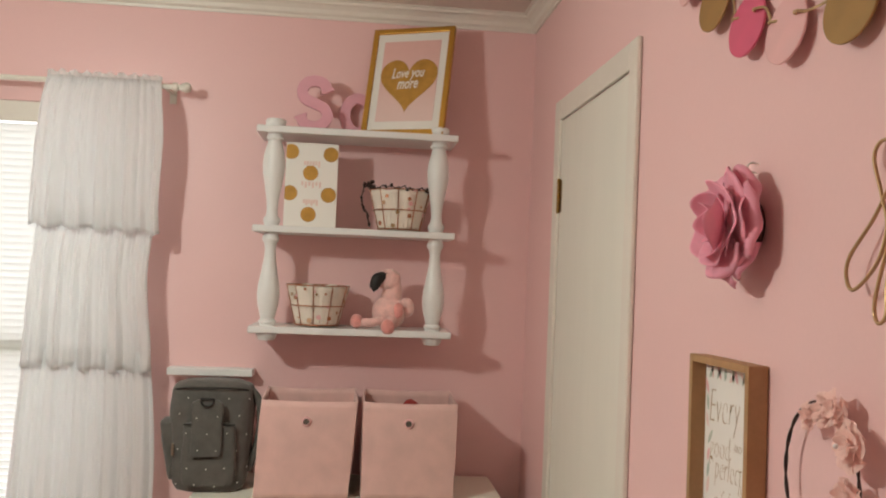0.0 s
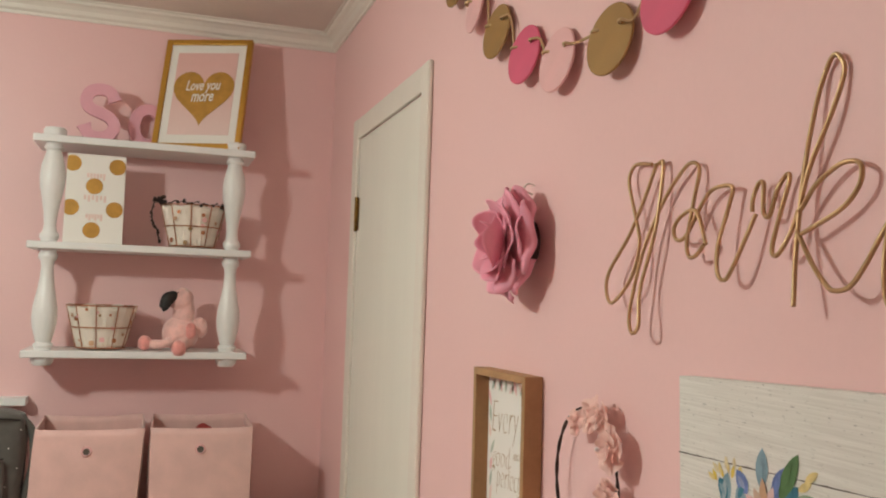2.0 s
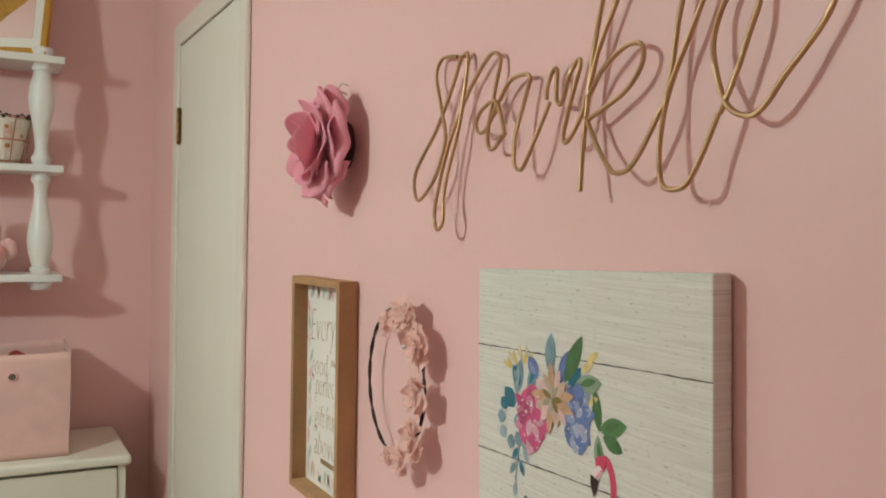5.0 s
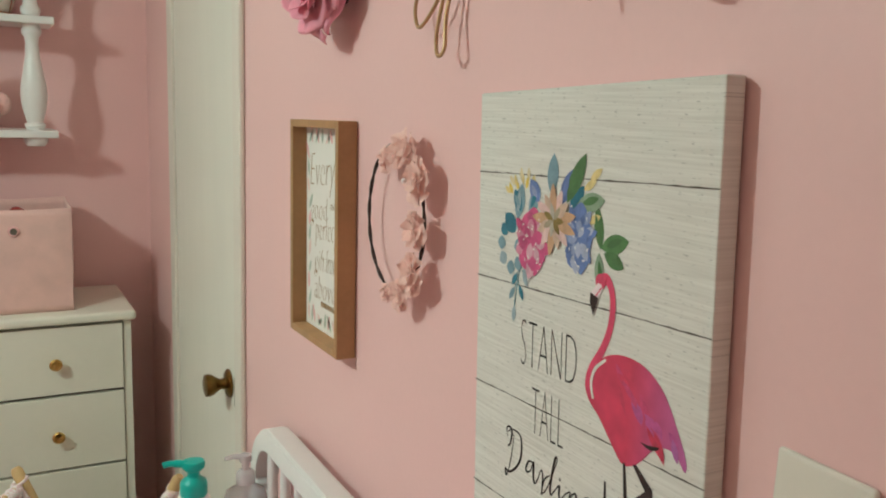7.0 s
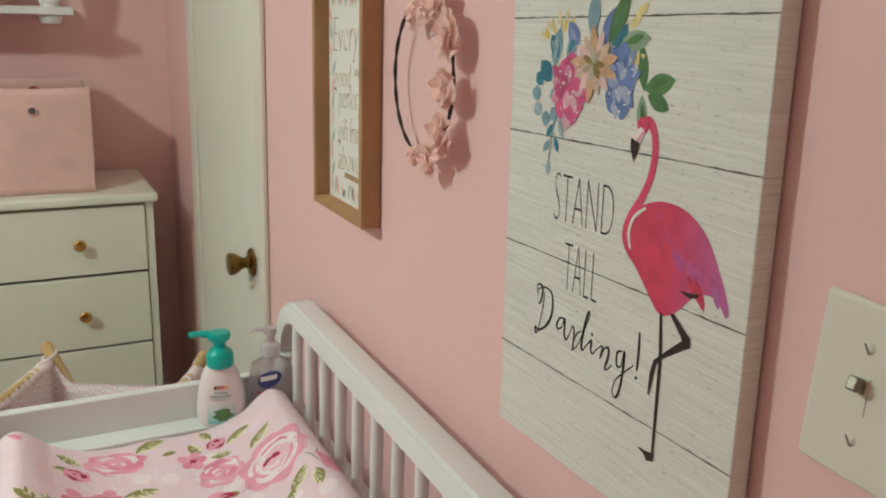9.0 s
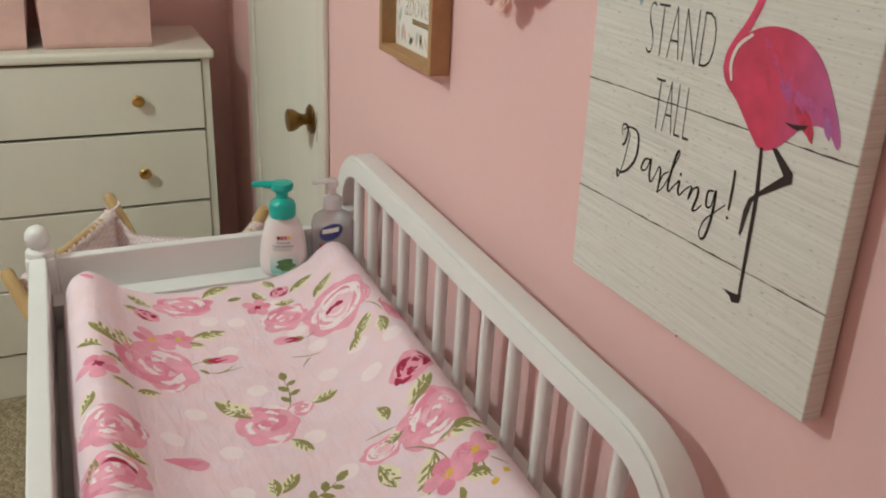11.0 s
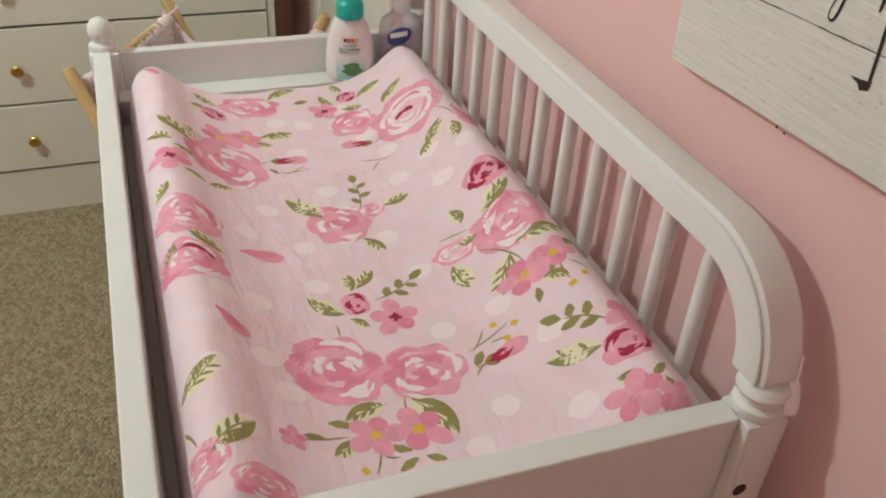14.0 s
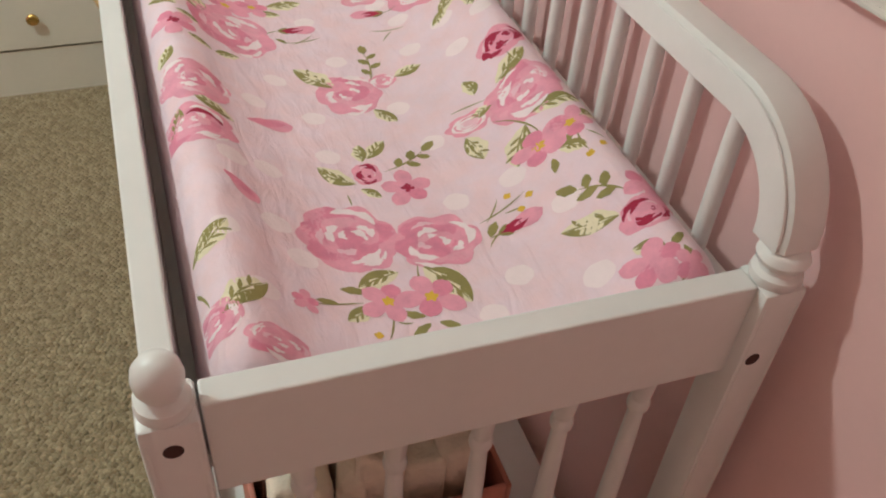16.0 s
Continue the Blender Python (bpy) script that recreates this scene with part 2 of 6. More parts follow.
def wood_print(name):
    """Whitewashed board print: long grey streaks along the boards."""
    m = mat(name, srgb(226, 220, 204), 0.65, 0.05, 8, 0.15, 700)
    n, l = m.node_tree.nodes, m.node_tree.links
    tc, mp, no, rp, mx = n.new("ShaderNodeTexCoord"), n.new("ShaderNodeMapping"), n.new("ShaderNodeTexNoise"), n.new("ShaderNodeValToRGB"), n.new("ShaderNodeMix")
    mp.inputs["Scale"].default_value = (1, 7, 300)
    no.inputs["Scale"].default_value, no.inputs["Detail"].default_value, no.inputs["Distortion"].default_value = 1.6, 9, 0.05
    l.new(tc.outputs["Object"], mp.inputs[0])
    l.new(mp.outputs[0], no.inputs["Vector"])
    rp.color_ramp.elements[0].position, rp.color_ramp.elements[1].position = 0.30, 0.66
    rp.color_ramp.elements[0].color, rp.color_ramp.elements[1].color = srgb(217, 214, 205), srgb(235, 233, 225)
    l.new(no.outputs[0], rp.inputs[0])
    # scattered short dark flecks along the grain
    m2, fl, r2 = n.new("ShaderNodeMapping"), n.new("ShaderNodeTexNoise"), n.new("ShaderNodeMapRange")
    m2.inputs["Scale"].default_value = (1, 120, 560)
    fl.inputs["Scale"].default_value, fl.inputs["Detail"].default_value = 1.0, 3
    l.new(tc.outputs["Object"], m2.inputs[0])
    l.new(m2.outputs[0], fl.inputs["Vector"])
    l.new(fl.outputs[0], r2.inputs[0])
    r2.inputs[1].default_value, r2.inputs[2].default_value, r2.inputs[3].default_value, r2.inputs[4].default_value = 0.63, 0.71, 1.0, 0.66
    mx.data_type, mx.blend_type = 'RGBA', 'MULTIPLY'
    mx.inputs[0].default_value = 1
    l.new(rp.outputs[0], mx.inputs[6])
    l.new(r2.outputs[0], mx.inputs[7])
    l.new(mx.outputs[2], n["Principled BSDF"].inputs["Base Color"])
    return m


def gingham(name):
    m = mat(name, srgb(238, 216, 212), 0.9, 0.04, 10, 0.4, 600)
    n, l = m.node_tree.nodes, m.node_tree.links
    tc, ck = n.new("ShaderNodeTexCoord"), n.new("ShaderNodeTexChecker")
    ck.inputs["Scale"].default_value = 130
    ck.inputs["Color1"].default_value, ck.inputs["Color2"].default_value = srgb(242, 232, 230), srgb(234, 206, 208)
    l.new(tc.outputs["Object"], ck.inputs["Vector"])
    l.new(ck.outputs[0], n["Principled BSDF"].inputs["Base Color"])
    return m


BOARDS, GINGHAM = wood_print("whitewashed_board_print"), gingham("pink_gingham_cotton")
DAY = glow("daylight_backdrop", (0.97, 0.98, 1.0, 1), 1.9)


# ---- mesh helpers ----
def finish(name, bm, material, smooth=False):
    me = bpy.data.meshes.new(name)
    bmesh.ops.recalc_face_normals(bm, faces=bm.faces)
    bm.to_mesh(me)
    bm.free()
    for m in (material if isinstance(material, (list, tuple)) else [material]):
        me.materials.append(m)
    if smooth:
        me.polygons.foreach_set("use_smooth", [True] * len(me.polygons))
        me.set_sharp_from_angle(angle=radians(40))
    return new(name, me)


def part(name, bm, material, parent, label="", smooth=False):
    ob = finish(name, bm, material, smooth)
    ob.parent = parent
    return tagged(ob, label) if label else ob


def thing(name, at, label, category, group="", rot=(0, 0, 0), kind=""):
    ob = new(name)
    ob.empty_display_size = 0.05
    ob.matrix_basis = pose(*at, *rot)
    return tagged(ob, label, category, group, kind)


def solid(name, bm, material, label, category="", kind="", smooth=False, group=""):
    return tagged(finish(name, bm, material, smooth), label, category, group, kind)


def box(bm, x0, x1, y0, y1, z0, z1, bevel=0.0, seg=2, m=0):
    r = bmesh.ops.create_cube(bm, size=1.0, matrix=Matrix.Translation(((x0 + x1) / 2, (y0 + y1) / 2, (z0 + z1) / 2)) @ Matrix.Diagonal((abs(x1 - x0), abs(y1 - y0), abs(z1 - z0), 1)))
    faces = {f for v in r["verts"] for f in v.link_faces}
    for f in faces:
        f.material_index = m
    if bevel:
        edges = list({e for v in r["verts"] for e in v.link_edges})
        bmesh.ops.bevel(bm, geom=edges, offset=bevel, segments=seg, profile=0.5, affect='EDGES')
    return bm


def boxed(*a, **k):
    return box(bmesh.new(), *a, **k)


def lathe(bm, profile, seg=24, at=(0, 0, 0), axis='z', m=0):
    """profile: (radius, height) pairs, turned about an axis through at."""
    at = Vector(at)
    turn = {'z': lambda r, h, c, s: Vector((r * c, r * s, h)), 'x': lambda r, h, c, s: Vector((h, r * c, r * s)), 'y': lambda r, h, c, s: Vector((r * s, h, r * c))}[axis]
    rings = []
    for r, h in profile:
        rings.append([bm.verts.new(at + turn(max(r, 1e-5), h, math.cos(2 * math.pi * i / seg), math.sin(2 * math.pi * i / seg))) for i in range(seg)])
    for a, b in zip(rings, rings[1:]):
        for i in range(seg):
            bm.faces.new((a[i], a[(i + 1) % seg], b[(i + 1) % seg], b[i])).material_index = m
    for ring in (rings[0], rings[-1]):
        bm.faces.new(ring).material_index = m
    return bm


def smooth_path(pts, per=6, closed=False):
    """Catmull-Rom through pts."""
    P = [Vector(p) for p in pts]
    n, out = len(P), []
    for i in range(n if closed else n - 1):
        g = lambda k: P[k % n] if closed else P[min(max(k, 0), n - 1)]
        a, b, c, d = g(i - 1), g(i), g(i + 1), g(i + 2)
        for j in range(per):
            t = j / per
            out.append(0.5 * ((2 * b) + (c - a) * t + (2 * a - 5 * b + 4 * c - d) * t * t + (3 * b - a - 3 * c + d) * t ** 3))
    return out if closed else out + [P[-1]]


def tube(bm, pts, r, seg=8, closed=False, m=0):
    """A round rod along pts; r is one radius or one for each point."""
    P, n = [Vector(p) for p in pts], len(pts)
    rad = r if isinstance(r, (list, tuple)) else [r] * n
    rings, up = [], None
    for i in range(n):
        a, b = (P[i - 1] if (i or closed) else P[i]), (P[(i + 1) % n] if (i < n - 1 or closed) else P[i])
        d = (b - a).normalized()
        if up is None:
            up = d.orthogonal().normalized()
        up = (up - d * up.dot(d)).normalized()
        side = d.cross(up)
        rings.append([bm.verts.new(P[i] + (up * math.cos(2 * math.pi * k / seg) + side * math.sin(2 * math.pi * k / seg)) * rad[i]) for k in range(seg)])
    for i in range(n if closed else n - 1):
        a, b = rings[i], rings[(i + 1) % n]
        for k in range(seg):
            bm.faces.new((a[k], a[(k + 1) % seg], b[(k + 1) % seg], b[k])).material_index = m
    if not closed:
        bm.faces.new(rings[0]).material_index = m
        bm.faces.new(rings[-1]).material_index = m
    return bm


def sheet(bm, f, nu, nv, m=0, closed_u=False):
    """A surface f(u, v) for u, v in 0..1."""
    g = [[bm.verts.new(f(i / nu, j / nv)) for j in range(nv + 1)] for i in range(nu if closed_u else nu + 1)]
    for i in range(nu):
        for j in range(nv):
            a, b = g[i], g[(i + 1) % len(g)]
            bm.faces.new((a[j], b[j], b[j + 1], a[j + 1])).material_index = m
    return bm


def prism(bm, pts, depth, to, m=0):
    """An outline of (u, v) points, depth thick; to(u, v, w) gives the place."""
    front, back = [bm.verts.new(to(u, v, depth)) for u, v in pts], [bm.verts.new(to(u, v, 0)) for u, v in pts]
    bm.faces.new(front).material_index = m
    bm.faces.new(back[::-1]).material_index = m
    for i in range(len(pts)):
        j = (i + 1) % len(pts)
        bm.faces.new((front[i], back[i], back[j], front[j])).material_index = m
    return bm


def sphere(bm, at, r, m=0, seg=16, scale=(1, 1, 1)):
    q = bmesh.ops.create_uvsphere(bm, u_segments=seg, v_segments=seg // 2 + 2, radius=r, matrix=Matrix.Translation(at) @ Matrix.Diagonal((*scale, 1)))
    for f in {f for v in q["verts"] for f in v.link_faces}:
        f.material_index = m
    return bm


def soften(ob, width, seg=2):
    b = ob.modifiers.new("bevel", 'BEVEL')
    b.width, b.segments, b.limit_method, b.angle_limit = width, seg, 'ANGLE', radians(40)
    return ob


def thicken(ob, t):
    s = ob.modifiers.new("thickness", 'SOLIDIFY')
    s.thickness, s.offset = t, 0
    return ob


def lettering(name, words, width, height, to, depth, material, parent, shear=0.0, bold=0.0):
    """Built-in font, fitted into width by height about the middle; to(u, v, w) lays it on its ground."""
    c = bpy.data.curves.new(name, 'FONT')
    c.body, c.size, c.shear, c.offset, c.extrude, c.resolution_u = words, 1.0, shear, bold, 0.5, 3
    c.align_x = 'CENTER'
    ob = new(name, c)
    me = bpy.data.meshes.new_from_object(ob.evaluated_get(bpy.context.evaluated_depsgraph_get()))
    bpy.data.objects.remove(ob)
    co = np.empty(len(me.vertices) * 3, dtype=np.float32)
    me.vertices.foreach_get("co", co)
    co = co.reshape(-1, 3)
    lo, hi = co.min(0), co.max(0)
    mid, size = (lo + hi) / 2, hi - lo
    for v in me.vertices:
        p = v.co
        v.co = to((p.x - mid[0]) / size[0] * width, (p.y - mid[1]) / size[1] * height, (p.z + 0.5) * depth)
    me.materials.clear()
    me.materials.append(material)
    t = new(name, me)
    t.parent = parent
    return t


# ---- room ----
X0, Y0, H = -3.2, -3.7, 2.44            # west wall, south wall, ceiling
WX0, WX1, WZ0, WZ1 = -2.42, -1.24, 0.72, 2.075   # window opening
DY0, DY1, DZ = -1.026, -0.43, 2.03          # door opening

bm = boxed(X0 - 0.1, 0.1, Y0 - 0.1, 0.12, -0.08, 0)
solid("floor", bm, CARPET, "beige looped wall-to-wall carpet on the floor", "floor", "structure")
solid("ceiling", boxed(X0 - 0.1, 0.1, Y0 - 0.1, 0.12, H, H + 0.08), CEIL, "off-white painted flat ceiling", "ceiling", "structure")

bm = bmesh.new()
box(bm, X0 - 0.1, WX0, 0, 0.12, 0, H)
box(bm, WX1, 0.1, 0, 0.12, 0, H)
box(bm, WX0, WX1, 0, 0.12, 0, WZ0)
box(bm, WX0, WX1, 0, 0.12, WZ1, H)
solid("wall_north", bm, PINK, "pink painted wall with a window", "wall", "structure")
bm = bmesh.new()
box(bm, 0, 0.1, DY1, 0, 0, H)
box(bm, 0, 0.1, Y0, DY0, 0, H)
box(bm, 0, 0.1, DY0, DY1, DZ, H)
solid("wall_east", bm, PINK, "pink painted wall with a white door", "wall", "structure")
solid("wall_west", boxed(X0 - 0.1, X0, Y0, 0, 0, H), PINK, "plain pink painted wall", "wall", "structure")
solid("wall_south", boxed(X0 - 0.1, 0.1, Y0 - 0.1, Y0, 0, H), PINK, "plain pink painted wall", "wall", "structure")


def crown(name, a, b, inward):
    """Crown moulding from a to b along a wall; inward points into the room."""
    prof = [(0, -0.052), (0.006, -0.052), (0.008, -0.044), (0.016, -0.038), (0.02, -0.026), (0.03, -0.016), (0.04, -0.012), (0.042, -0.004), (0.05, -0.003), (0.05, 0), (0, 0)]
    bm, A, B, I = bmesh.new(), Vector(a), Vector(b), Vector(inward)
    d = (B - A).normalized()
    ends = [[bm.verts.new(p + I * u + Vector((0, 0, H + v)) + d * (s * u)) for u, v in prof] for p, s in ((A, 1), (B, -1))]
    for i in range(len(prof)):
        j = (i + 1) % len(prof)
        bm.faces.new((ends[0][i], ends[0][j], ends[1][j], ends[1][i]))
    bm.faces.new(ends[0])
    bm.faces.new(ends[1][::-1])
    return solid(name, bm, TRIM, "white crown moulding under the ceiling", "moulding", "structure")


crown("trim_north", (X0, 0, 0), (0, 0, 0), (0, -1, 0))
crown("trim_east", (0, 0, 0), (0, Y0, 0), (-1, 0, 0))
crown("trim_south", (0, Y0, 0), (X0, Y0, 0), (0, 1, 0))
crown("trim_west", (X0, Y0, 0), (X0, 0, 0), (1, 0, 0))
for nm, a in (("baseboard_north", (WX0, -0.115, -0.012, 0)), ("baseboard_east", (-0.012, 0, Y0, -1.1))):
    solid(nm, boxed(*a, 0, 0.075, bevel=0.003), PINK, "low baseboard painted pink like the wall", "baseboard", "structure")

# door in the east wall, shut, with its casing
door = thing("door_1", (0, 0, 0), "white painted flush door, shut, in a white casing", "door", kind="structure")
soften(part("door_leaf", boxed(-0.006, 0.03, DY0 + 0.003, DY1 - 0.0115, 0.012, DZ - 0.003), DOORW, door), 0.002)
bm = bmesh.new()
box(bm, -0.012, -0.0005, DY1, DY1 + 0.058, 0, DZ + 0.058)
box(bm, -0.012, -0.0005, DY0 - 0.052, DY0, 0, DZ + 0.058)
box(bm, -0.0115, -0.0005, DY0, DY1, DZ, DZ + 0.0575)
soften(part("casing", bm, TRIM, door, "flat white door casing"), 0.004)
bm = bmesh.new()
box(bm, -0.004, 0.1, DY1 - 0.009, DY1 - 0.0005, 0, DZ)
box(bm, 0.032, 0.1, DY0 + 0.0005, DY0 + 0.012, 0, DZ)
part("jamb", bm, TRIM, door)
for hz in (0.25, 1.82):
    bm = bmesh.new()
    for k in range(5):
        lathe(bm, [(0.0044, 0), (0.005, 0.002), (0.005, 0.0165), (0.0044, 0.0185)], 12, (-0.011, DY1 - 0.013, hz - 0.047 + k * 0.019))
    box(bm, -0.0075, -0.005, DY1 - 0.030, DY1 - 0.014, hz - 0.044, hz + 0.044)
    part("hinge", bm, BRASS, door, "tarnished brass butt hinge", True)
bm = lathe(bmesh.new(), [(0.001, 0.0), (0.030, 0.0), (0.031, -0.003), (0.025, -0.008), (0.0125, -0.011), (0.0110, -0.019), (0.0150, -0.027), (0.0215, -0.036), (0.0240, -0.045), (0.0230, -0.051), (0.0160, -0.0535), (0.001, -0.054)], 28, (-0.0065, -0.968, 0.925), 'x')
part("door_knob", bm, BRASS, door, "aged brass tulip door knob", True)
part("latch_plate", boxed(-0.0085, -0.006, DY0 + 0.006, DY0 + 0.014, 0.89, 0.95), STEEL, door)

# window: frame, meeting rail, panes, daylight outside
win = thing("window_1", (0, 0, 0), "white sash window with daylight behind lowered blinds", "window", kind="structure")
bm = bmesh.new()
box(bm, WX0, WX0 + 0.04, 0.05, 0.11, WZ0, WZ1)
box(bm, WX1 - 0.04, WX1, 0.05, 0.11, WZ0, WZ1)
box(bm, WX0 + 0.04, WX1 - 0.04, 0.05, 0.11, WZ0, WZ0 + 0.04)
box(bm, WX0 + 0.04, WX1 - 0.04, 0.05, 0.11, WZ1 - 0.04, WZ1)
box(bm, WX0 + 0.04, WX1 - 0.04, 0.045, 0.10, 1.30, 1.345)
part("window_frame", bm, TRIM, win)
for z0, z1 in ((WZ0 + 0.04, 1.30), (1.345, WZ1 - 0.04)):
    p = part("pane", boxed(WX0 + 0.04, WX1 - 0.04, 0.083, 0.087, z0, z1), PANE, win)
    p.visible_shadow = False
bm = boxed(WX0 - 0.02, WX1 + 0.02, -0.03, 0.05, WZ0 - 0.02, WZ0, bevel=0.004)
part("window_sill", bm, TRIM, win)
solid("backdrop", boxed(-4.2, 0.3, 0.9, 0.92, -0.5, 3.2), DAY, "plain bright daylight outside the window", "backdrop", "structure")

blind = thing("window_blind", (0, 0, 0), "white horizontal slat blind, lowered over the window", "blind")
part("headrail", boxed(WX0 + 0.01, WX1 - 0.01, 0.006, 0.04, WZ1 - 0.038, WZ1 - 0.002, bevel=0.002), TRIM, blind)
part("valance", boxed(WX0 + 0.005, WX1 - 0.005, -0.004, 0.004, WZ1 - 0.065, WZ1 - 0.002, bevel=0.002), TRIM, blind)
bm = bmesh.new()
sheet(bm, lambda u, v: Vector((WX0 + 0.015 + (WX1 - WX0 - 0.03) * u, -0.006 + 0.012 * v, 0.0115 - 0.023 * v + 0.002 * math.sin(math.pi * v))), 1, 4)
first = part("slat", bm, SLAT, blind, smooth=True)
first.location = (0, 0.024, WZ1 - 0.08)
k, z = 1, WZ1 - 0.08 - 0.0215
while z > WZ0 + 0.04:
    s = new("slat", first.data)
    s.parent, s.location = blind, (0, 0.024, z)
    z -= 0.0215
part("bottom_rail", boxed(WX0 + 0.015, WX1 - 0.015, 0.014, 0.034, WZ0 + 0.008, WZ0 + 0.026, bevel=0.003), TRIM, blind)

rod = thing("curtain_rod", (0, 0, 0), "thin white curtain rod with a ball finial on the pink wall", "curtain rod")
RZ, RY = 2.125, -0.095
part("rod", lathe(bmesh.new(), [(0.008, -2.55), (0.008, -1.12)], 14, (0, RY, RZ), 'x'), TRIM, rod, smooth=True)
part("finial", lathe(bmesh.new(), [(0.008, -1.125), (0.013, -1.12), (0.013, -1.108), (0.007, -1.103), (0.012, -1.094), (0.0165, -1.083), (0.012, -1.071), (0.001, -1.066)], 18, (0, RY, RZ), 'x'), TRIM, rod, "pinkish white ball finial", True)
bm = boxed(-1.145, -1.133, RY - 0.005, -0.0005, RZ - 0.008, RZ + 0.004)
box(bm, -1.149, -1.129, -0.008, -0.0005, RZ - 0.035, RZ + 0.02)
part("bracket", bm, TRIM, rod)

curtain = thing("curtain", (0, 0, 0), "white sheer curtain panel in three ruffled tiers", "curtain")
for i, (zt, zb, l0, r0, l1, r1, dy) in enumerate(((2.14, 1.690, -1.482, -1.158, -1.512, -1.124, -0.034), (1.735, 1.278, -1.495, -1.140, -1.522, -1.146, -0.014), (1.325, 0.52, -1.505, -1.150, -1.545, -1.120, -0.006))):
    def fold(u, v, zt=zt, zb=zb, l0=l0, r0=r0, l1=l1, r1=r1, dy=dy, i=i):
        s = u + 0.025 * math.sin(9 * u + 2 * i)
        x = (l0 + (l1 - l0) * v) * (1 - s) + (r0 + (r1 - r0) * v) * s + 0.012 * math.sin(5 * v + 3 * i) * u * u
        w = 0.3 + 0.7 * v
        bulge = 0.016 * math.sin(math.pi * v) if i == 0 else 0.008 * math.sin(math.pi * v)
        y = RY + dy * (0.25 + 0.75 * min(1, 6 * v)) - bulge + w * (0.012 * math.sin(2 * math.pi * 4.6 * s + 1.7 * i + 0.8 * v) + 0.008 * math.sin(2 * math.pi * 8.7 * s + 2 * i + 1.5 * v)) + 0.0035 * math.sin(2 * math.pi * 17.3 * s + i + 0.6 * math.sin(5 * v)) + 0.004 * noise.noise(Vector((14 * s, 9 * v, i)))
        z = zt + (zb - zt) * v + 0.007 * v * math.sin(2 * math.pi * 5 * s + 2.2 * i) - (0.012 * v * s if i < 2 else 0)
        return Vector((x, y, z))
    thicken(part("tier", sheet(bmesh.new(), fold, 110, 26), CURT, curtain, smooth=True), 0.0012)
bm = sheet(bmesh.new(), lambda u, v: Vector((-1.48 + 0.322 * u, RY + 0.012 * math.cos(2 * math.pi * v), RZ + 0.002 + 0.0135 * math.sin(2 * math.pi * v) + 0.002 * math.sin(70 * u))), 60, 14)
sheet(bm, lambda u, v: Vector((-1.485 + 0.332 * u, RY - 0.004 + 0.006 * v * math.sin(88 * u + math.sin(31 * u)) + 0.004 * v * math.sin(47 * u), RZ + 0.012 + (0.018 + 0.004 * math.sin(61 * u)) * v)), 120, 4)
part("rod_pocket", bm, CURT, curtain, smooth=True)


# ---- wall shelf with turned posts, and what stands on it ----
shelf = thing("wall_shelf", (0, 0, 0), "white painted three-tier wall shelf on turned wooden posts", "shelf")
SX0, SX1, SY = -0.857, -0.262, -0.195
for zt in (2.011, 1.718, 1.422):
    soften(part("board", boxed(SX0, SX1, SY, -0.001, zt - 0.02, zt), WHITE, shelf), 0.003)
post = [(0.019, 0.0), (0.019, 0.006), (0.022, 0.01), (0.022, 0.016), (0.017, 0.02), (0.019, 0.03), (0.026, 0.062), (0.0285, 0.09), (0.027, 0.118), (0.021, 0.155), (0.0155, 0.195), (0.0135, 0.225), (0.0155, 0.243), (0.021, 0.252), (0.021, 0.262), (0.018, 0.268), (0.018, 0.276)]
for px in (-0.806, -0.316):
    part("turned_post", lathe(bmesh.new(), [(r * 1.17, h) for r, h in post], 28, (px, -0.155, 1.422)), WHITE, shelf, smooth=True)
    flip = [(r * 1.17, 0.273 - h) for r, h in post][::-1]
    part("turned_post", lathe(bmesh.new(), flip, 28, (px, -0.155, 1.718)), WHITE, shelf, smooth=True)
    part("post_cap", lathe(bmesh.new(), [(0.027, 0), (0.030, 0.004), (0.030, 0.018), (0.026, 0.024), (0.001, 0.0255)], 24, (px, -0.155, 2.011)), WHITE, shelf, smooth=True)
    part("post_foot", lathe(bmesh.new(), [(0.001, -0.022), (0.022, -0.022), (0.027, -0.016), (0.030, -0.008), (0.030, 0.0)], 24, (px, -0.155, 1.402)), WHITE, shelf, smooth=True)

# gold frame leaning on the wall
fr = thing("picture_frame", (-0.430, -0.124, 2.0125), "gold frame with a gold heart print, leaning on the wall", "picture frame", rot=(-13, 0, -24))
FW, FH = 0.270, 0.360
bm = bmesh.new()
box(bm, -FW / 2, -FW / 2 + 0.017, -0.009, 0.009, 0, FH)
box(bm, FW / 2 - 0.017, FW / 2, -0.009, 0.009, 0, FH)
box(bm, -FW / 2 + 0.017, FW / 2 - 0.017, -0.009, 0.009, 0, 0.017)
box(bm, -FW / 2 + 0.017, FW / 2 - 0.017, -0.009, 0.009, FH - 0.017, FH)
soften(part("frame", bm, FRAMEGOLD, fr), 0.002)
part("mat_board", boxed(-FW / 2 + 0.016, FW / 2 - 0.016, -0.002, 0.006, 0.016, FH - 0.016), PAPER, fr)
part("print", boxed(-0.094, 0.094, -0.0035, -0.0021, 0.046, FH - 0.044), FADE, fr, "print fading from white to pink")
heart = []
for i in range(48):
    t = 2 * math.pi * i / 48
    heart.append((0.0059 * 16 * math.sin(t) ** 3, 0.0062 * (13 * math.cos(t) - 5 * math.cos(2 * t) - 2 * math.cos(3 * t) - math.cos(4 * t))))
